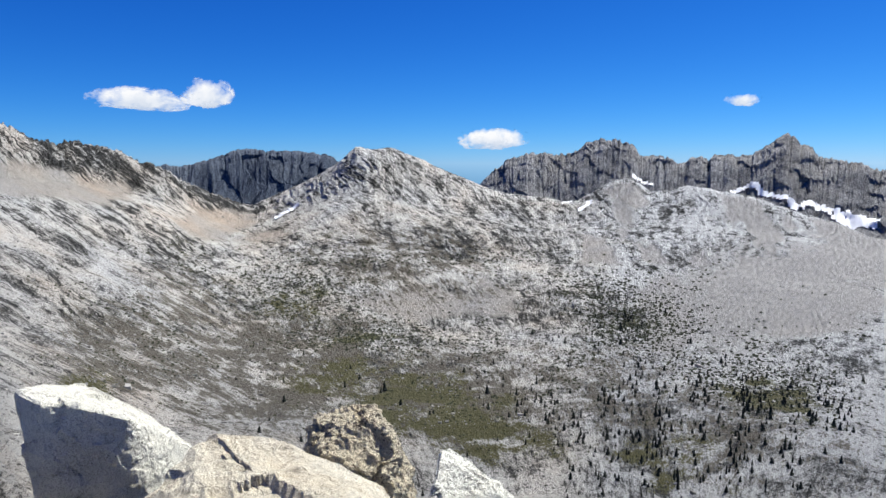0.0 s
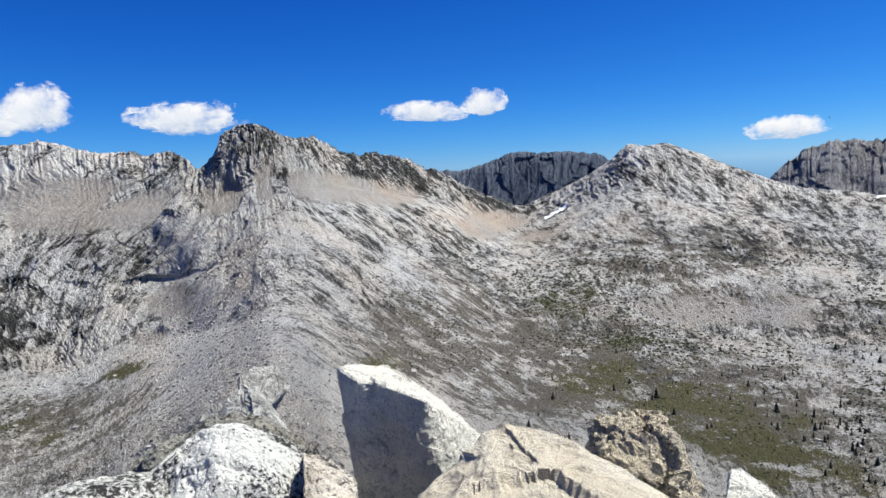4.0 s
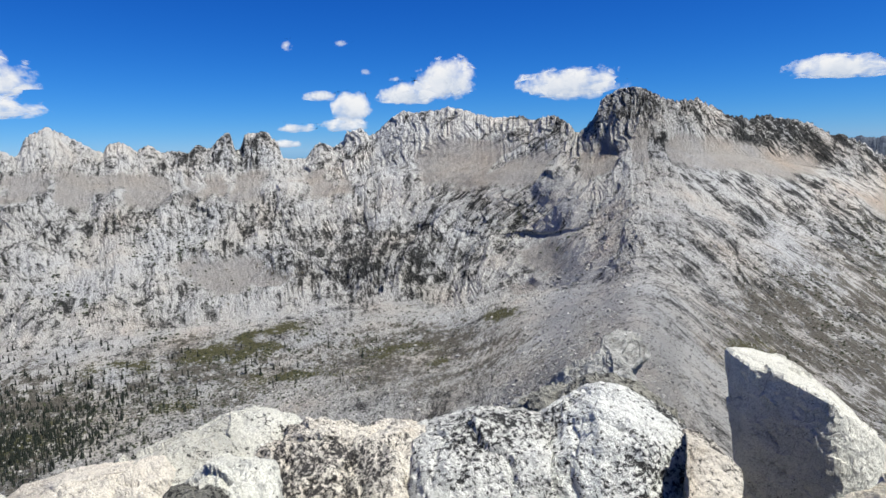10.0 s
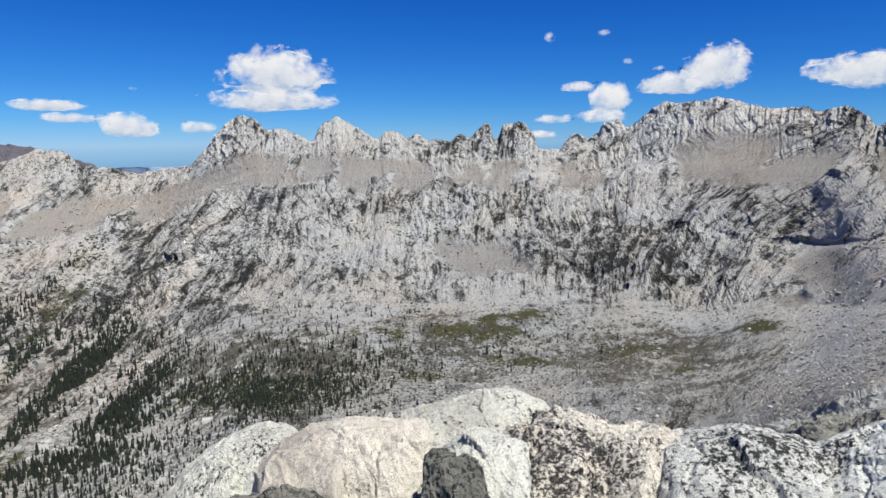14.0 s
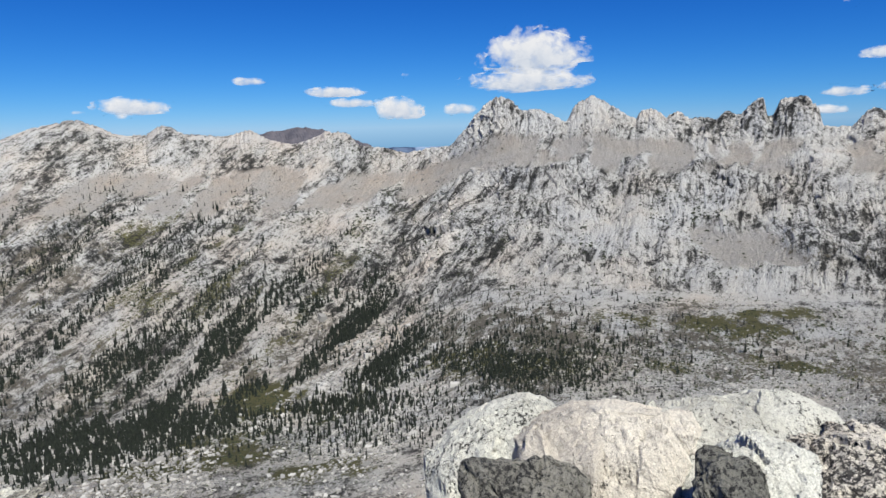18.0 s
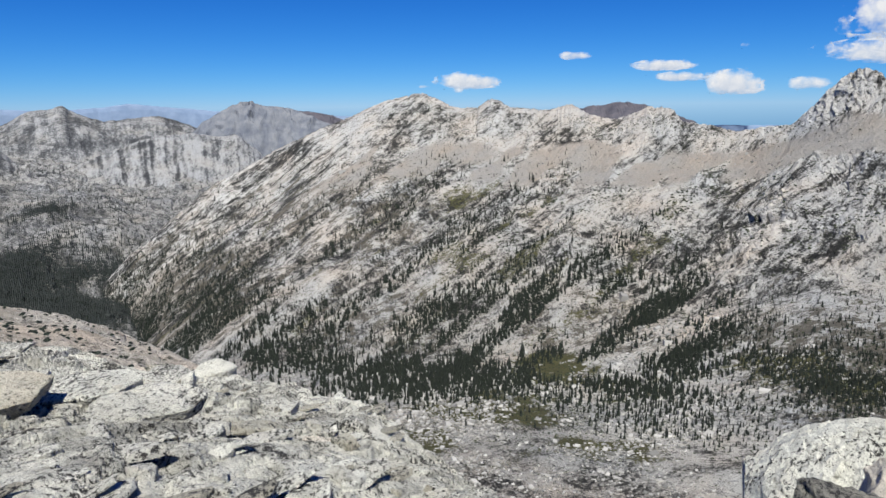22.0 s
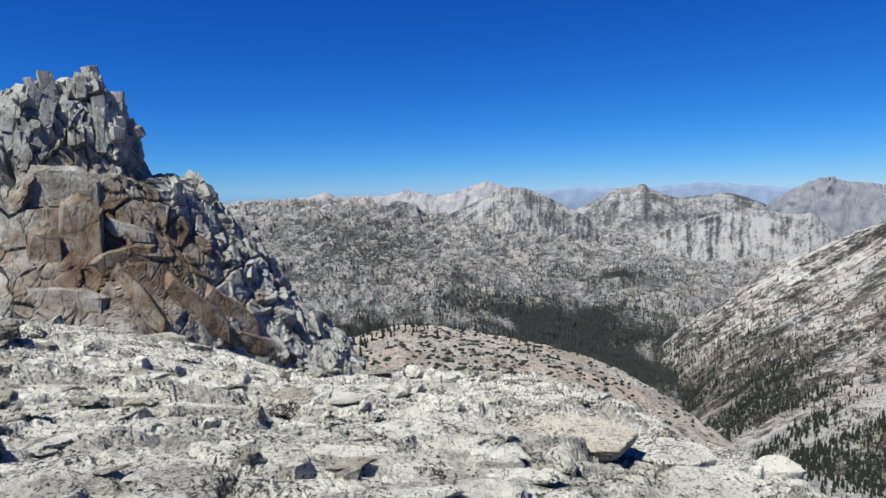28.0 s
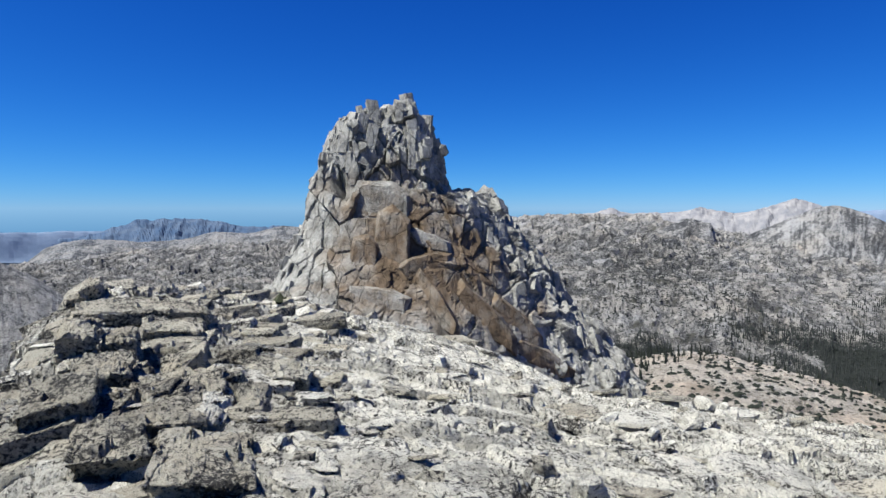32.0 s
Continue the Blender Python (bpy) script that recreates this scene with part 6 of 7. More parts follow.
for n, spec in enumerate((
        (LEDGE, 223.3, -6.6, 1.2, 1.1, 0.51, 1.2, "tan granite slab capping the broken ledge"),
        (LEDGE, 219.2, -8.2, 4.8, 0.8, -0.05, 1.4, "long flat granite beam lying along the ledge"),
        (LEDGE, 223.2, -10.1, 1.2, 1.6, 0.00, 0.9, "rounded tan granite block under the beam"),
        (SHADY, 223.1, -11.5, 1.0, 0.6, 0.17, 0.7, "small pale block wedged in the ledge"),
        (DARK_STONE, 221.0, -12.7, 1.9, 1.2, 0.03, 0.8, "dark lichened block in a hollow of the ledge"),
        (DARK_STONE, 223.7, -14.7, 2.5, 1.8, 0.13, 0.8, "dark broken rock with an upright split face"),
        (LEDGE, 217.3, -15.8, 3.6, 0.8, -0.03, 0.9, "long lichened granite beam over a dark gap"),
        (LEDGE, 215.1, -14.2, 2.6, 0.8, 0.15, 0.8, "tilted grey granite beam on the ledge"),
        (LEDGE, 215.6, -12.1, 1.4, 1.4, 0.57, 0.7, "grey granite block between the beams"),
        (DARK_STONE, 220.4, -17.8, 2.5, 1.0, -0.01, 0.7, "low dark slab below the ledge"),
        (SLAB, 212.9, -15.8, 1.0, 0.9, -0.50, 0.6, "lichened granite block at the foot of the ledge"),
        (DARK_STONE, 210.4, -15.6, 1.1, 0.6, -0.10, 0.7, "dark granite block standing on the slab"),
        (LEDGE, 213.4, -19.9, 4.0, 1.0, -0.14, 0.8, "layered granite slab below the ledge"),
        (LEDGE, 216.9, -9.7, 2.2, 0.7, -0.08, 0.9, "lichened granite slab on the broken ledge"),
        (LEDGE, 220.3, -10.4, 1.1, 1.0, 0.11, 0.8, "rough granite block on the broken ledge"),
        (SHADY, 207.6, -13.6, 1.1, 0.8, -0.09, 0.6, "pale granite block on the slab"))):
    ledge_rock(*spec, 400 + n)
def lying_plate(az, el, long_, wide_, thick, tilt, turn_, mat, label, seed):
    """A broken plate resting on the slab, one end lifted."""
    rnd = random.Random(seed)
    r = on_slab(az, el)
    x, y = -math.sin(radians(az)) * r, math.cos(radians(az)) * r
    m = Matrix.Translation((x, y, ground_at(x, y) + 0.25 * thick)) @ Matrix.Rotation(radians(az + 180 + turn_), 4, "Z") @ Matrix.Rotation(radians(tilt), 4, "Y") @ Matrix.Rotation(radians(-6), 4, "X")
    pts = []
    for k in range(8):
        a = 6.283 * (k + rnd.uniform(-0.25, 0.25)) / 8
        c, s_ = math.cos(a) * rnd.uniform(0.85, 1.08), math.sin(a) * rnd.uniform(0.85, 1.08)
        pts += [m @ Vector((0.5 * long_ * c, 0.5 * wide_ * s_, thick * rnd.uniform(0.8, 1.1) * (1 - 0.25 * c * c))), m @ Vector((0.44 * long_ * c, 0.40 * wide_ * s_, -0.5 * thick))]
    hull_rock("rock", [tuple(p) for p in pts], mat, label, 4, 0.018, seed, 0.4, group="rocks on the summit slab")


for n, spec in enumerate((
        (169.9, -19.08, 1.15, 0.75, 0.1, -11, 8, SLAB, "tilted thin granite plate over a dark gap"),
        (161.02, -20.39, 1.35, 0.8, 0.09, 4, -6, BUFF, "rounded pinkish granite slab undercut along its edge"),
        (153.19, -21.93, 0.9, 0.6, 0.15, 6, -12, SLAB, "pale granite slab with a shadowed end"),
        (148.29, -21.61, 0.75, 0.55, 0.17, -4, 10, SLAB, "cream granite slab near the brink"),
        (144.62, -21.84, 0.7, 0.5, 0.24, 4, -8, WHITE_STONE, "rounded granite block on the brink"),
        (149.34, -23.46, 1.0, 0.6, 0.12, -3, 5, SLAB, "low cream granite slab at the summit edge"),
        (176.38, -19.11, 0.6, 0.4, 0.12, -9, 15, SLAB, "small tilted plate with a dark end"),
        (184.52, -16.95, 1.0, 0.6, 0.13, 4, -10, LEDGE, "grey granite plate lying on the slab"),
        (178.76, -17.59, 0.9, 0.5, 0.1, -6, 4, SLAB, "thin pale plate lifted from the slab"))):
    lying_plate(*spec, 430 + n)
for k in range(290):
    a = rnd.uniform(204.5, 232)
    far = float(np.interp(a, GZ, g_r))
    r = rnd.uniform(0.22, 1.0) * far
    size = rnd.uniform(0.14, 0.36) * (0.5 + 0.06 * r)
    x, y = -math.sin(radians(a)) * r, math.cos(radians(a)) * r
    ob = part("block", rnd.choice(dark_blocks), summit)
    ob.matrix_basis = Matrix.Translation((x, y, ground_at(x, y) - 0.36 * size)) @ Euler((radians(rnd.gauss(-6, 8)), radians(rnd.gauss(8, 7)), radians(a - 180 + rnd.gauss(-22, 11)))).to_matrix().to_4x4() @ Matrix.Diagonal((size * rnd.uniform(1.3, 2.6), size, size * rnd.uniform(0.6, 1.1), 1))

for pts, mat, label, seed in (
        (((197.6, -19.8, 4.9), (193.6, -19.5, 4.9), (193.2, -20.4, 4.7), (197.9, -20.8, 4.65), (197.4, -21.9, 4.6), (193.9, -21.7, 4.6), (195, -21.5, 5.2)), SHADY, "small flat-topped grey granite block on the slab", 21),
        (((202.5, -17.4, 5.6), (200.2, -18.2, 5.5), (198.2, -18.6, 5.5), (202.8, -18.8, 5.4), (198.4, -19.2, 5.4), (200, -19.4, 5.9)), DARK_STONE, "low dark granite slab on the summit", 22),
        (((198.3, -16.8, 5.7), (197.0, -17.6, 5.6), (196.2, -19.0, 5.5), (198.4, -19.0, 5.5), (197.5, -19.3, 5.9)), SHADY, "pointed grey stone standing on the slab", 23),
        (((187.2, -17.4, 6.0), (185.4, -18.0, 5.9), (185.0, -19.9, 5.7), (187.8, -20.2, 5.7), (186, -20.2, 6.3)), WHITE_STONE, "upright pale stone leaning on rubble", 24),
        (((186.8, -19.4, 5.4), (182.8, -20.3, 5.3), (183.0, -21.2, 5.2), (186.9, -20.3, 5.2), (185, -21, 5.6)), SLAB, "flat grey stone on the summit slab", 25),
        (((150.4, -22.6, 7.6), (146.0, -23.3, 7.8), (145.3, -24.9, 7.4), (149.0, -26.4, 6.9), (152, -25.2, 7.0), (148, -26, 7.9)), CREAM, "cream granite block at the drop", 30),
        (((144.6, -22.4, 8.2), (142.2, -22.7, 8.2), (141.8, -24.0, 7.9), (144.8, -24.3, 7.8), (143, -24.2, 8.6)), SHADY, "rounded granite block on the brink", 31),
        (((146.8, -27.8, 4.6), (143.2, -27.4, 4.7), (141.5, -28.4, 4.6), (142.4, -30.2, 4.3), (146.6, -30.0, 4.2), (148.6, -30.6, 4.3), (145, -30.6, 4.9)), DARK_STONE, "dark overhanging edge of a lichened slab", 32),
        (((137.5, -26.0, 5.6), (133.5, -26.3, 5.7), (132.8, -28.3, 5.4), (137.8, -28.6, 5.3), (135, -28.5, 5.9)), PINK, "pinkish angular rock with a split", 33),
        (((134.5, -30.0, 5.0), (129.5, -30.2, 5.0), (129.0, -33.0, 4.7), (134.8, -33.4, 4.5), (132, -33, 5.2)), WHITE_STONE, "pale granite block above the drop", 34)):
    hull_rock("rock", at(*pts), mat, label, 4, 0.045, seed, 0.45, group="rocks on the summit slab")

# ---------------------------------------------------------------- trees and shrubs
def conifer_parts(seed, tiers=9, spread=0.16):
    """A slender mountain conifer 1 m tall: crown and trunk. Drooping boughs in uneven whorls."""
    rnd = random.Random(seed)
    v, f = [], []
    for k in range(tiers):
        t = k / (tiers - 1)
        z = 0.10 + 0.84 * t
        reach = spread * (1 - t) ** 0.75 + 0.015
        n = 7 if t < 0.7 else 5
        off = rnd.uniform(0, 6.28)
        for i in range(n):
            a = off + 6.283 * i / n + rnd.uniform(-0.25, 0.25)
            r = reach * rnd.uniform(0.65, 1.2)
            w = 0.45 * reach + 0.012
            c, s_ = math.cos(a), math.sin(a)
            b = len(v)
            v += [(0, 0, z + 0.075), (c * r * 0.6 - s_ * w, s_ * r * 0.6 + c * w, z - 0.01), (c * r, s_ * r, z - 0.055 * (1 - t) - 0.01), (c * r * 0.6 + s_ * w, s_ * r * 0.6 - c * w, z - 0.01), (c * r * 0.3, s_ * r * 0.3, z - 0.035)]
            f += [(b, b + 1, b + 2), (b, b + 2, b + 3), (b + 4, b + 2, b + 1), (b + 4, b + 3, b + 2)]
    b = len(v)
    v += [(0.02, 0, 0.92), (-0.01, 0.017, 0.92), (-0.01, -0.017, 0.92), (0, 0, 1.0)]
    f += [(b, b + 1, b + 3), (b + 1, b + 2, b + 3), (b + 2, b, b + 3)]
    tv, tf_ = [], []
    for z, r in ((-0.04, 0.026), (0.3, 0.018), (0.9, 0.006)):
        tv += [(r * math.cos(1.2566 * i), r * math.sin(1.2566 * i), z) for i in range(5)]
    tf_ = [(5 * l + i, 5 * l + (i + 1) % 5, 5 * l + 5 + (i + 1) % 5, 5 * l + 5 + i) for l in (0, 1) for i in range(5)]
    return v, f, tv, tf_


def mesh_of(name, v, f, mat):
    me = bpy.data.meshes.new(name)
    me.from_pydata(v, [], f)
    me.materials.append(mat)
    return me


def scatter(verts, faces, spots, heights, widths, turns_, mat, name, label, category):
    """Many small copies joined into one thing."""
    V, F = np.array(verts, np.float32), np.array(faces, np.int32)
    n = len(spots)
    c, s_ = np.cos(turns_), np.sin(turns_)
    x = (V[None, :, 0] * c[:, None] - V[None, :, 1] * s_[:, None]) * widths[:, None]
    y = (V[None, :, 0] * s_[:, None] + V[None, :, 1] * c[:, None]) * widths[:, None]
    z = V[None, :, 2] * heights[:, None]
    P = np.stack([x, y, z], -1) + spots[:, None, :]
    Q = F[None] + (np.arange(n) * len(V))[:, None, None]
    me = fast_mesh(name, P.reshape(-1, 3), Q.reshape(-1, F.shape[1]), mat)
    return tagged(new(name, me), label, category, kind="stuff")


def small_conifer(seed):
    """The same tree for far off: ragged skirts on a thin spire."""
    rnd = random.Random(seed)
    v, f = [], []
    for k in range(6):
        z, reach = 0.06 + 0.145 * k, 0.15 * (1 - k / 6.4) ** 0.8
        b = len(v)
        v.append((0, 0, z + 0.27))
        for i in range(5):
            a, r = 6.283 * i / 5 + k, reach * rnd.uniform(0.55, 1.25)
            v.append((r * math.cos(a), r * math.sin(a), z - 0.04 * rnd.random()))
        f += [(b, b + 1 + i, b + 1 + (i + 1) % 5) for i in range(5)]
    return v, f


pick = np.random.default_rng(5)
groves = fbm(np.stack([across / 38, down / 190, RR / 400], 1) + 51.0, 4, 0.62)
STRIPS = smooth(-0.04, 0.2, groves)
W_TREE = (2.4 * bell(A2, ELV, 112, -16.5, 8, 3.4) + 1.7 * bell(A2, ELV, 121, -18.5, 7, 2.8) + 1.2 * bell(A2, ELV, 132, -16, 8, 4.0) + 1.6 * bell(A2, ELV, 143, -15.5, 6, 3.5) + 0.5 * bell(A2, ELV, 126, -11, 9, 3)
          + 1.5 * bell(A2, ELV, 102, -19, 5, 2.4) + 0.9 * bell(A2, ELV, 94, -20.5, 7, 2.2)) * smooth(0.0, 0.30, groves)
W_TREE = W_TREE + 1.6 * bell(A2, ELV, 106, -15.5, 4, 3.5) * smooth(-0.2, 0.2, groves) + 0.16 * bell(A2, ELV, 92, -18.5, 11, 4.0) + 2.6 * bell(A2, ELV, 107.5, -15.5, 4.0, 2.6) * smooth(-0.3, 0.1, groves) + 1.2 * bell(A2, ELV, 120, -19, 9, 2.6) * STRIPS + 0.5 * bell(A2, ELV, 128, -10, 12, 4) * STRIPS + 0.6 * bell(A2, ELV, 146, -12.5, 5, 3)
W_TREE = W_TREE + (0.4 * bell(A2, ELV, 126, -22.3, 9, 1.0) + 0.5 * bell(A2, ELV, 137, -20.6, 7, 1.4) + 2.0 * bell(A2, ELV, 147, -17.6, 5, 1.8)) * smooth(-0.35, 0.1, groves) + 1.4 * bell(A2, ELV, 97, -21.4, 8, 0.8) * smooth(-0.2, 0.2, groves) + 1.2 * bell(A2, ELV, 106, -23.6, 6, 0.6) + 0.8 * bell(A2, ELV, 130, -24.4, 6, 1.2) + 0.7 * bell(A2, ELV, 121, -23.8, 6, 1.3) + 0.5 * bell(A2, ELV, 104, -25.5, 8, 1.5)
W_TREE = W_TREE * (1 - bell(A2, ELV, 114.2, -22.6, 4.5, 1.4)) * (1 - 0.9 * bell(A2, ELV, 143.6, -19.1, 2.5, 0.9))
W_TREE = W_TREE + 0.05 * bell(A2, ELV, 70, -17.5, 8, 2.0)
W_EAST = (2.0 * bell(A2, ELV, -16.5, -13.4, 3.2, 1.7) + 0.9 * bell(A2, ELV, -20, -19.5, 9, 3.0) + 0.8 * bell(A2, ELV, -16, -24, 9, 3.0) + 0.5 * bell(A2, ELV, -8, -18, 5, 3) + 1.3 * bell(A2, ELV, -12.5, -14, 3, 1.6) + 1.0 * bell(A2, ELV, -28, -18, 5, 1.6) + 0.15 * bell(A2, ELV, 5, -18, 10, 4) + 1.5 * bell(A2, ELV, -15, -14, 3.5, 1.8) + 0.5 * bell(A2, ELV, -14, -21, 7, 3) + 1.6 * bell(A2, ELV, -27, -17.5, 5, 1.6) + 1.0 * bell(A2, ELV, -23, -22, 6, 2)) * smooth(-0.3, 0.2, groves)


def chosen(weight, n):
    w = weight * (S2 > 0.4) * (S2 < 5.7)
    return pick.choice(len(w), n, replace=False, p=w / w.sum())


W_TREE = W_TREE + 1.1 * bell(A2, ELV, 92, -20, 8, 2.3) * smooth(-0.3, 0.2, turf_noise) + (6.0 * bell(A2, ELV, 150, -15.8, 4.5, 2.6) + 1.2 * bell(A2, ELV, 144, -17.5, 6, 2.2)) * smooth(-0.35, 0.1, groves)
west, east = chosen(W_TREE, 18500), chosen(W_EAST, 900)
spots = np.concatenate([terrain[west], terrain[east]])
tall = np.concatenate([pick.lognormal(1.84, 0.3, len(west)) * (0.62 + 0.38 * smooth(98, 107, A2[west])) * np.clip(RR[west] / 520, 0.55, 1.05), pick.lognormal(1.2, 0.35, len(east))])
tv, tf3 = small_conifer(1)
order = np.argsort(np.hypot(spots[:, 0], spots[:, 1]) / np.sqrt(tall))
own, rest_ = order[:300], order[300:]
scatter(tv, tf3, spots[rest_], tall[rest_], tall[rest_] * pick.uniform(1.0, 1.6, len(rest_)) * np.where(rest_ < len(west), 1.0, 1.6), pick.uniform(0, 6.28, len(rest_)), NEEDLES, "conifer_forest", "dark green slender conifers scattered over granite slopes", "forest")
protos = []
for k in range(4):
    v, f, bv, bf = conifer_parts(70 + k, 10, (0.11, 0.14, 0.12, 0.15)[k])
    protos.append((mesh_of("crown", v, f, NEEDLES), mesh_of("trunk", bv, bf, BARK)))
for n, i in enumerate(own):
    crown, trunk = protos[n % 4]
    tree = tagged(new("conifer"), "dark green slender conifer on a granite slope", "tree", "conifers in the basin")
    tree.matrix_basis = Matrix.Translation(spots[i].tolist()) @ Matrix.Rotation(n * 2.4, 4, "Z") @ Matrix.Scale(float(tall[i]), 4)
    part("crown", crown, tree)
    part("trunk", trunk, tree)

cw = (np.clip(c_wood, 0, 1.2) ** 1.2 + 0.9 * bell(ca2, ce2, 150, -15, 5, 2.0) + 0.012) * (cs2 < 3.3) * smooth(-0.35, 0.2, c_lump)
ci = pick.choice(len(cw), 12000, replace=False, p=cw / cw.sum())
chh = pick.lognormal(2.15, 0.3, len(ci))
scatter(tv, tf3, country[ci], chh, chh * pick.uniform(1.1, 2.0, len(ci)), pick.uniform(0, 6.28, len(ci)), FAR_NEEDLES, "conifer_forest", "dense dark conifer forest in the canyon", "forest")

dots = (smooth(0.0, 0.45, fbm(cf / 70.0 + 14, 4, 0.65)) + 0.12 + 1.2 * bell(ca2, ce2, 177.5, -4.6, 5, 2.4) + 0.4 * bell(ca2, ce2, 172, -8, 9, 2.5)) * (cs2 > 1.2) * (cs2 < 3.9)
di = pick.choice(len(dots), 15000, replace=False, p=dots / dots.sum())
dh = pick.uniform(3.0, 7.0, len(di))
DOTS = (di, dh)


def shrub_shape(seed, clumps_=3):
    rnd = random.Random(seed)
    v, f = [], []
    for k in range(clumps_):
        cx, cy, cz, r = rnd.uniform(-0.3, 0.3), rnd.uniform(-0.3, 0.3), rnd.uniform(0.1, 0.45), rnd.uniform(0.2, 0.36)
        b = len(v)
        v += [(cx + r * dx * rnd.uniform(0.7, 1.3), cy + r * dy * rnd.uniform(0.7, 1.3), cz + r * dz * rnd.uniform(0.7, 1.2)) for dx, dy, dz in ((1, 0, 0), (0, 1, 0), (-1, 0, 0), (0, -1, 0), (0, 0, 1), (0, 0, -1))]
        f += [(b + i, b + (i + 1) % 4, b + 4) for i in range(4)] + [(b + (i + 1) % 4, b + i, b + 5) for i in range(4)]
    return v, f


sv, sf = shrub_shape(3)
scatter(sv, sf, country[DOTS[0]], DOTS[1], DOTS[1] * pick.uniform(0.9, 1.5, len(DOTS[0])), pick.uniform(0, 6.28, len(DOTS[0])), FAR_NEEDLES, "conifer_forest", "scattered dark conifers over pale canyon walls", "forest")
W_BUSH = (0.9 * bell(A2, ELV, 122, -3, 12, 3) + 0.8 * bell(A2, ELV, 106, -5, 8, 4) + 0.5 * bell(A2, ELV, 112, -13, 14, 6) + 0.6 * bell(A2, ELV, 84, -9, 12, 5) + 0.55 * bell(A2, ELV, 12, -13, 12, 5) + 0.5 * bell(A2, ELV, 25, -12, 6, 6) + 0.5 * bell(A2, ELV, 64, -17, 12, 3) + 0.7 * bell(A2, ELV, -14, -16, 14, 6)
          + 0.8 * bell(A2, ELV, 45.4, -9.2, 1.4, 0.7) + 0.8 * bell(A2, ELV, -13, -14, 4, 2) + 0.8 * bell(A2, ELV, 72, -16, 6, 1.5) + 0.5 * bell(A2, ELV, 115, -24, 12, 3) + 0.35 * bell(A2, ELV, 44, -6, 6, 5)) * smooth(-0.15, 0.3, scrub_noise + 0.4 * turf_noise) * (1 - np.clip(scree, 0, 1) * 0.8)
W_BUSH = W_BUSH + 2.4 * bell(A2, ELV, -16.5, -13.0, 3.6, 1.9) + 1.6 * bell(A2, ELV, 12, -11, 4.5, 1.9) + 1.0 * bell(A2, ELV, -13, -10.8, 3, 1.0) + 1.2 * bell(A2, ELV, 7, -15, 7, 1.0) + 1.4 * bell(A2, ELV, -27, -16.8, 5, 1.6) + 0.8 * bell(A2, ELV, 2, -8.4, 7, 0.5) + 2.2 * bell(A2, ELV, 126, -0.8, 8, 1.6) + 1.2 * bell(A2, ELV, 107, -1.5, 9, 1.2) + 0.6 * bell(A2, ELV, 132, -5, 8, 3) + 0.6 * bell(A2, ELV, 115, -27, 16, 3) + 0.5 * bell(A2, ELV, 85, -20, 14, 3)
bi = chosen(W_BUSH, 21000)
bs = pick.uniform(1.2, 3.6, len(bi)) * (1 - 0.45 * smooth(-8, -4, ELV[bi])) * np.clip(RR[bi] / 700, 0.35, 1.6)
scatter(sv, sf, terrain[bi] - [0, 0, 0.3], bs, bs * pick.uniform(0.9, 1.6, len(bi)), pick.uniform(0, 6.28, len(bi)), SHRUB, "shrubs", "low dark green shrubs dotted over the rock", "shrubs")
hw = bell(np.tile(HZ, len(HS)), hs2, 165, 1.6, 14, 0.6)
hi = pick.choice(len(hw), 1100, replace=False, p=hw / hw.sum())
hb = pick.uniform(0.4, 1.3, len(hi))
scatter(sv, sf, shoulder[hi] - [0, 0, 0.1], hb, hb * pick.uniform(1.0, 1.7, len(hi)), pick.uniform(0, 6.28, len(hi)), NEEDLES, "shrubs", "small dark shrubs on the pinkish shoulder", "shrubs")
hw = bell(np.tile(HZ, len(HS)), hs2, 179.5, 2.0, 3.5, 0.25) + 0.15 * bell(np.tile(HZ, len(HS)), hs2, 170, 1.95, 8, 0.2)
hi = pick.choice(len(hw), 220, replace=False, p=hw / hw.sum())
hb = pick.uniform(1.2, 2.6, len(hi))
scatter(tv, tf3, shoulder[hi], hb, hb * pick.uniform(1.1, 1.8, len(hi)), pick.uniform(0, 6.28, len(hi)), NEEDLES, "conifer_forest", "stunted conifers along the shoulder", "forest")

# pale blocks of talus
kv_, kf_ = [], []
for dx, dy, dz in itertools.product((-0.5, 0.5), repeat=3):
    kv_.append((dx * (1 + 0.3 * dy), dy * (0.8 - 0.3 * dz), dz * (0.8 + 0.25 * dx) + 0.12 * dy))
kf_ = [(0, 1, 3, 2), (4, 6, 7, 5), (0, 4, 5, 1), (2, 3, 7, 6), (0, 2, 6, 4), (1, 5, 7, 3)]
W_BLOCK = (bell(A2, ELV, 112, -24.5, 14, 4) + 0.8 * bell(A2, ELV, 85, -18, 16, 4) + 0.8 * bell(A2, ELV, 60, -17.5, 12, 4) + 0.9 * bell(A2, ELV, -10, -20, 22, 6) + 0.4 * bell(A2, ELV, 20, -12, 20, 6) + 0.5 * bell(A2, ELV, 100, -11, 25, 6) + 0.6 * bell(A2, ELV, 132, -24, 10, 4) + 1.0 * bell(A2, ELV, 122, -28.5, 14, 3)) * smooth(-0.3, 0.3, clumps)
W_BLOCK = W_BLOCK + (2.0 * bell(A2, ELV, 120, -27.5, 22, 3.5) + 0.1 * bell(A2, ELV, -8, -21, 14, 5)) * smooth(-0.3, 0.3, clumps)
W_BLOCK = W_BLOCK * (1 - bell(A2, ELV, 114.2, -22.6, 4.5, 1.5))
W_BLOCK = W_BLOCK + 1.6 * bell(A2, ELV, 42, -17, 6, 6) + 0.8 * bell(A2, ELV, 30, -15, 10, 6) + 0.8 * bell(A2, ELV, 75, -21, 25, 3)
ki = chosen(W_BLOCK, 36000)
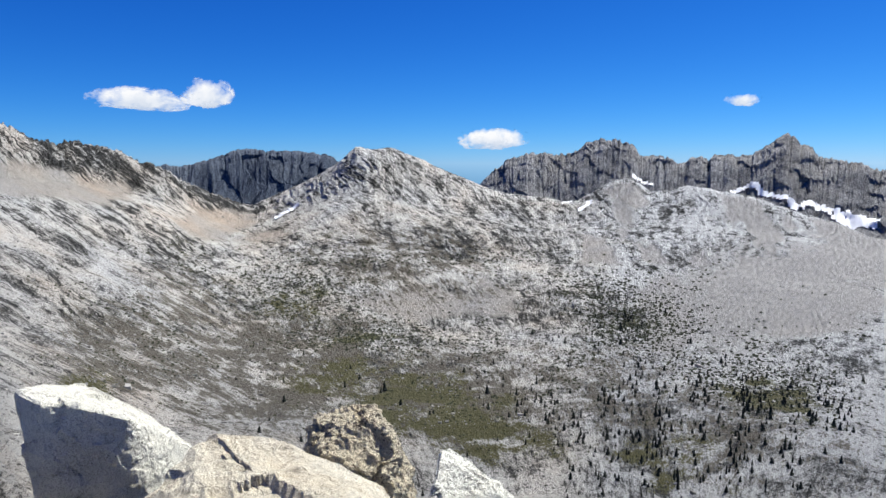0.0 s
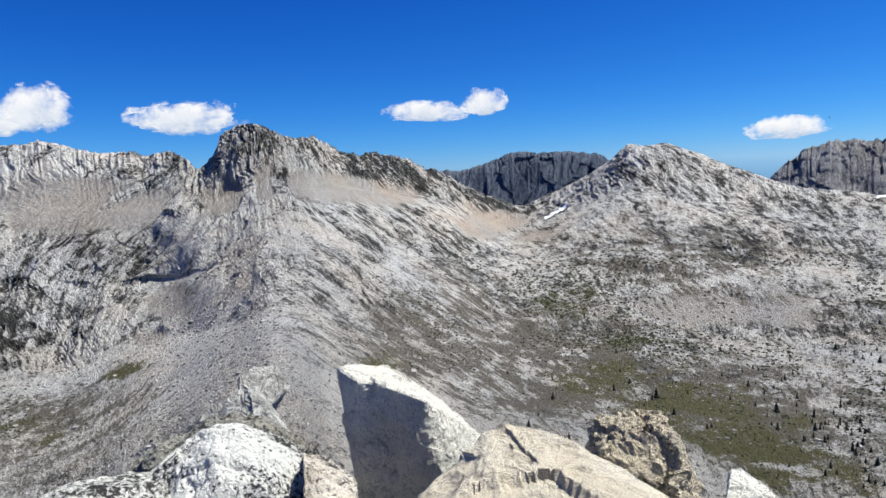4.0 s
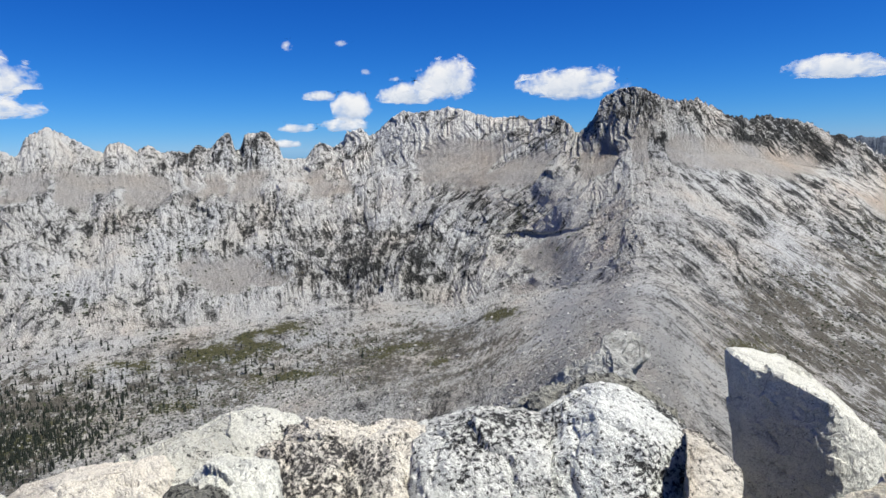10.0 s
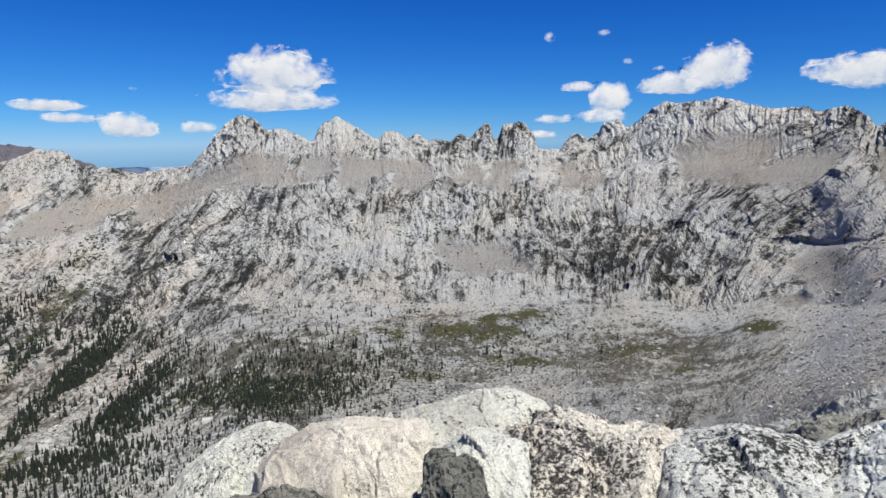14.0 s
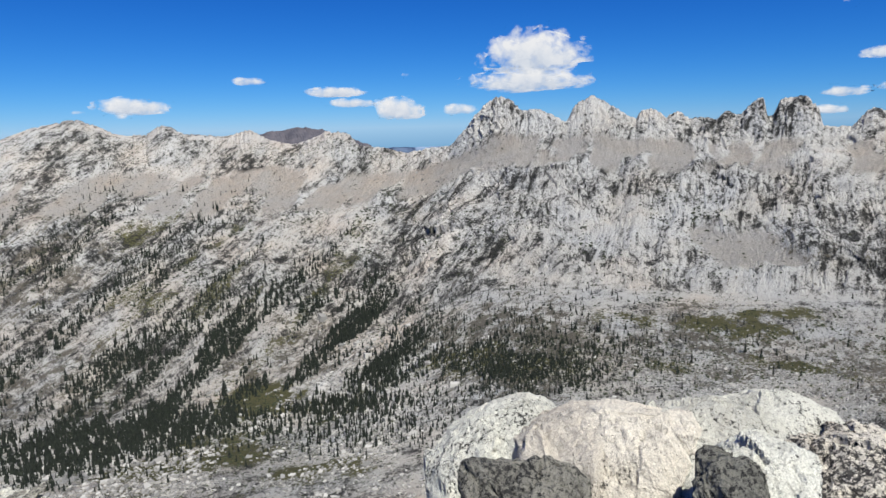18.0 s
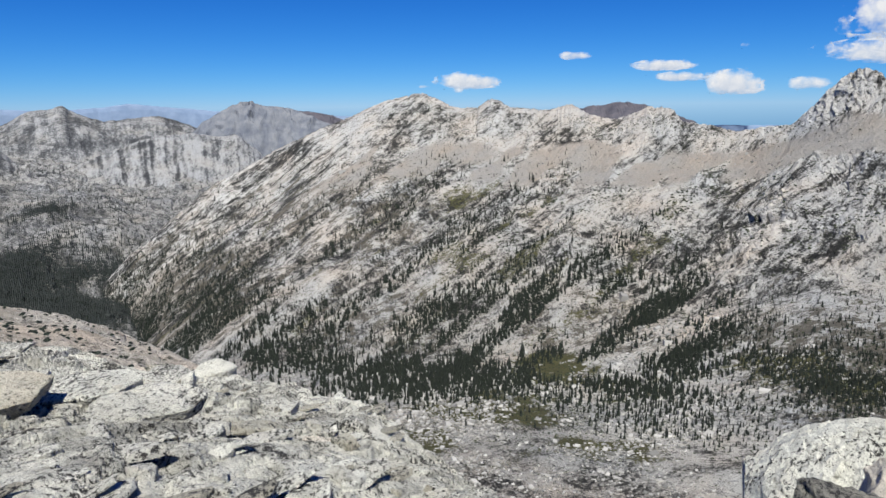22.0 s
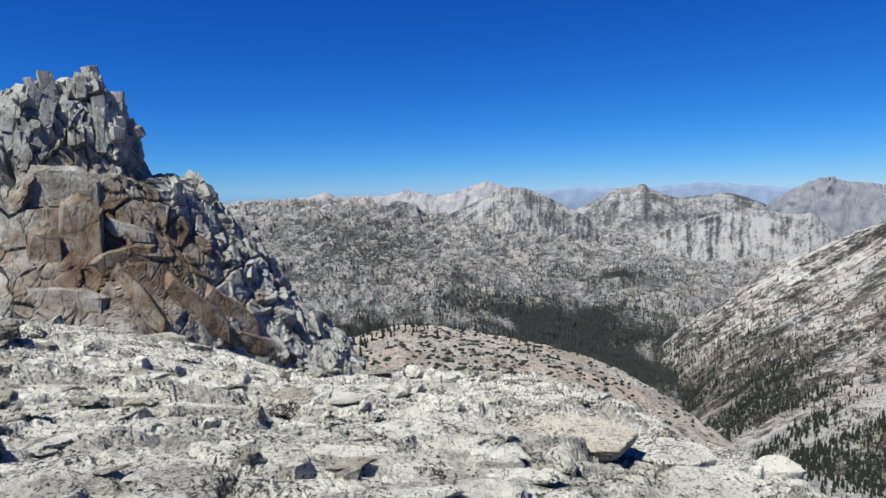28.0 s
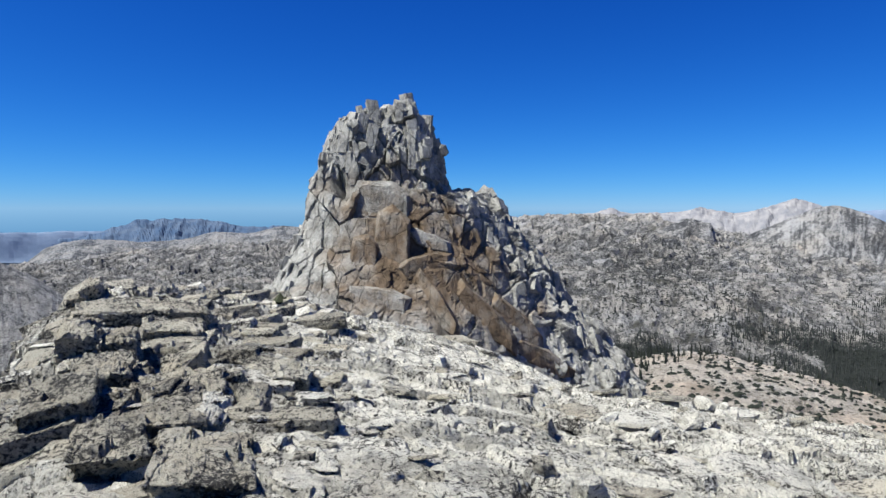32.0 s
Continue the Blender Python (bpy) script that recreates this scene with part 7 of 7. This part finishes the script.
ks = pick.lognormal(0.05, 0.5, len(ki)) * np.clip(RR[ki] / 430, 0.3, 1.3) * (0.5 + 0.5 * smooth(90, 104, A2[ki]))
TALUS, _kt, _kb = nodes_of("pale talus granite", 0.9)
_kt.links.new(ramp(_kt, _kt.nodes.new("ShaderNodeNewGeometry").outputs["Random Per Island"], [(0.0, (0.12, 0.118, 0.11)), (0.5, (0.22, 0.214, 0.2)), (1.0, (0.36, 0.35, 0.325))]), _kb.inputs["Base Color"])
scatter(kv_, kf_, terrain[ki], ks, ks * pick.uniform(0.9, 1.5, len(ki)), pick.uniform(0, 6.28, len(ki)), TALUS, "talus_blocks", "pale granite blocks strewn over the basin", "boulders")

# a tuft of shrub on the slab
ob = tagged(new("shrub", mesh_of("shrub", *shrub_shape(9, 14), SHRUB)), "small green shrub growing from a crack in the slab", "shrub")
x, y, z = place(209.2, -7.6, 17.0)
ob.matrix_basis = Matrix.Translation((x, y, ground_at(x, y) - 0.05)) @ Matrix.Scale(0.55, 4)

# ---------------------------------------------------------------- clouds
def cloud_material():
    """Vapour that glows by itself, thinning out raggedly towards its rim."""
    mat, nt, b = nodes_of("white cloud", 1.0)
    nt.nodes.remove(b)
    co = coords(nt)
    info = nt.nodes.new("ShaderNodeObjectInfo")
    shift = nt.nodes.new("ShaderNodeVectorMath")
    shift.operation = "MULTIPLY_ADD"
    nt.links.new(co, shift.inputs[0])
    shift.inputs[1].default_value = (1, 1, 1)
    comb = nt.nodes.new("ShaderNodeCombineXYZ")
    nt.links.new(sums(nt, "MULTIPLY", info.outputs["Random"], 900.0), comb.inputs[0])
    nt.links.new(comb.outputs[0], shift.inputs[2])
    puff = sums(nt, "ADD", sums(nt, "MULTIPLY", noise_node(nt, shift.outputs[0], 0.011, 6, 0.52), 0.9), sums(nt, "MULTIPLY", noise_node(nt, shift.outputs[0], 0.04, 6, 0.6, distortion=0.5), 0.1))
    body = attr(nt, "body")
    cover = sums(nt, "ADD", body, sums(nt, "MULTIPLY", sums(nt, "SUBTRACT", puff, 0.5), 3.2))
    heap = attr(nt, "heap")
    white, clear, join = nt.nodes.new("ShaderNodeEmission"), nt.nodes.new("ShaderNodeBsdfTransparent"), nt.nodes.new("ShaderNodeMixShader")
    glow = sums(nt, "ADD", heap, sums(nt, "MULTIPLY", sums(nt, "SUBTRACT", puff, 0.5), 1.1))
    # sunlit tops and grey undersides are painted into the glow by height
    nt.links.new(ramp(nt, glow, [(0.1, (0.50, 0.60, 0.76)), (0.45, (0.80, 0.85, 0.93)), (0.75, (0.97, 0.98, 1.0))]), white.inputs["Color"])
    white.inputs["Strength"].default_value = CLOUD_GLOW
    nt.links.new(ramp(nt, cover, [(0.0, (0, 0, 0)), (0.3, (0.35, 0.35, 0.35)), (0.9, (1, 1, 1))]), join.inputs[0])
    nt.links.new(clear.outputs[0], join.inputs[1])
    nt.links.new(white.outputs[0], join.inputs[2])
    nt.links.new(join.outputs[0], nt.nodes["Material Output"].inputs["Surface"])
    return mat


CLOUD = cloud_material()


def cloud(az, el, wide, high, seed, body):
    """A fair-weather cloud, thick in the middle with a flattish base. Sizes in degrees of arc; body: how solid it is."""
    far = 4300.0
    k = far * math.pi / 180
    th, ph = np.meshgrid(np.linspace(0, math.pi, 30), np.linspace(0, 2 * math.pi, 60, endpoint=False), indexing="ij")
    u = np.stack([np.sin(th) * np.cos(ph), np.sin(th) * np.sin(ph), np.cos(th)], -1).reshape(-1, 3)
    lump = 1 + 0.5 * fbm(u * 1.5 + seed * 3.7, 4, 0.6)
    p = u * lump[:, None] * np.array([0.62 * wide * k, 0.22 * wide * k, 0.72 * high * k])
    p[:, 2] = np.where(p[:, 2] < 0, p[:, 2] * 0.7, p[:, 2])
    rim = np.sqrt((p[:, 0] / (0.62 * wide * k)) ** 2 + (p[:, 2] / (0.72 * high * k)) ** 2)
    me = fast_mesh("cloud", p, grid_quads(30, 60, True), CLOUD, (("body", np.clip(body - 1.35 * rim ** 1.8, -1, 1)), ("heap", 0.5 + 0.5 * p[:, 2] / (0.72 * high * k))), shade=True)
    ob = tagged(new("cloud", me), "small white fair-weather cloud" if body > 0.5 else "thin wisp of white cloud", "cloud", "clouds")
    ob.matrix_basis = Matrix.Translation(place(az, el, far * math.cos(radians(el))).tolist()) @ Matrix.Rotation(radians(az), 4, "Z")
    return ob


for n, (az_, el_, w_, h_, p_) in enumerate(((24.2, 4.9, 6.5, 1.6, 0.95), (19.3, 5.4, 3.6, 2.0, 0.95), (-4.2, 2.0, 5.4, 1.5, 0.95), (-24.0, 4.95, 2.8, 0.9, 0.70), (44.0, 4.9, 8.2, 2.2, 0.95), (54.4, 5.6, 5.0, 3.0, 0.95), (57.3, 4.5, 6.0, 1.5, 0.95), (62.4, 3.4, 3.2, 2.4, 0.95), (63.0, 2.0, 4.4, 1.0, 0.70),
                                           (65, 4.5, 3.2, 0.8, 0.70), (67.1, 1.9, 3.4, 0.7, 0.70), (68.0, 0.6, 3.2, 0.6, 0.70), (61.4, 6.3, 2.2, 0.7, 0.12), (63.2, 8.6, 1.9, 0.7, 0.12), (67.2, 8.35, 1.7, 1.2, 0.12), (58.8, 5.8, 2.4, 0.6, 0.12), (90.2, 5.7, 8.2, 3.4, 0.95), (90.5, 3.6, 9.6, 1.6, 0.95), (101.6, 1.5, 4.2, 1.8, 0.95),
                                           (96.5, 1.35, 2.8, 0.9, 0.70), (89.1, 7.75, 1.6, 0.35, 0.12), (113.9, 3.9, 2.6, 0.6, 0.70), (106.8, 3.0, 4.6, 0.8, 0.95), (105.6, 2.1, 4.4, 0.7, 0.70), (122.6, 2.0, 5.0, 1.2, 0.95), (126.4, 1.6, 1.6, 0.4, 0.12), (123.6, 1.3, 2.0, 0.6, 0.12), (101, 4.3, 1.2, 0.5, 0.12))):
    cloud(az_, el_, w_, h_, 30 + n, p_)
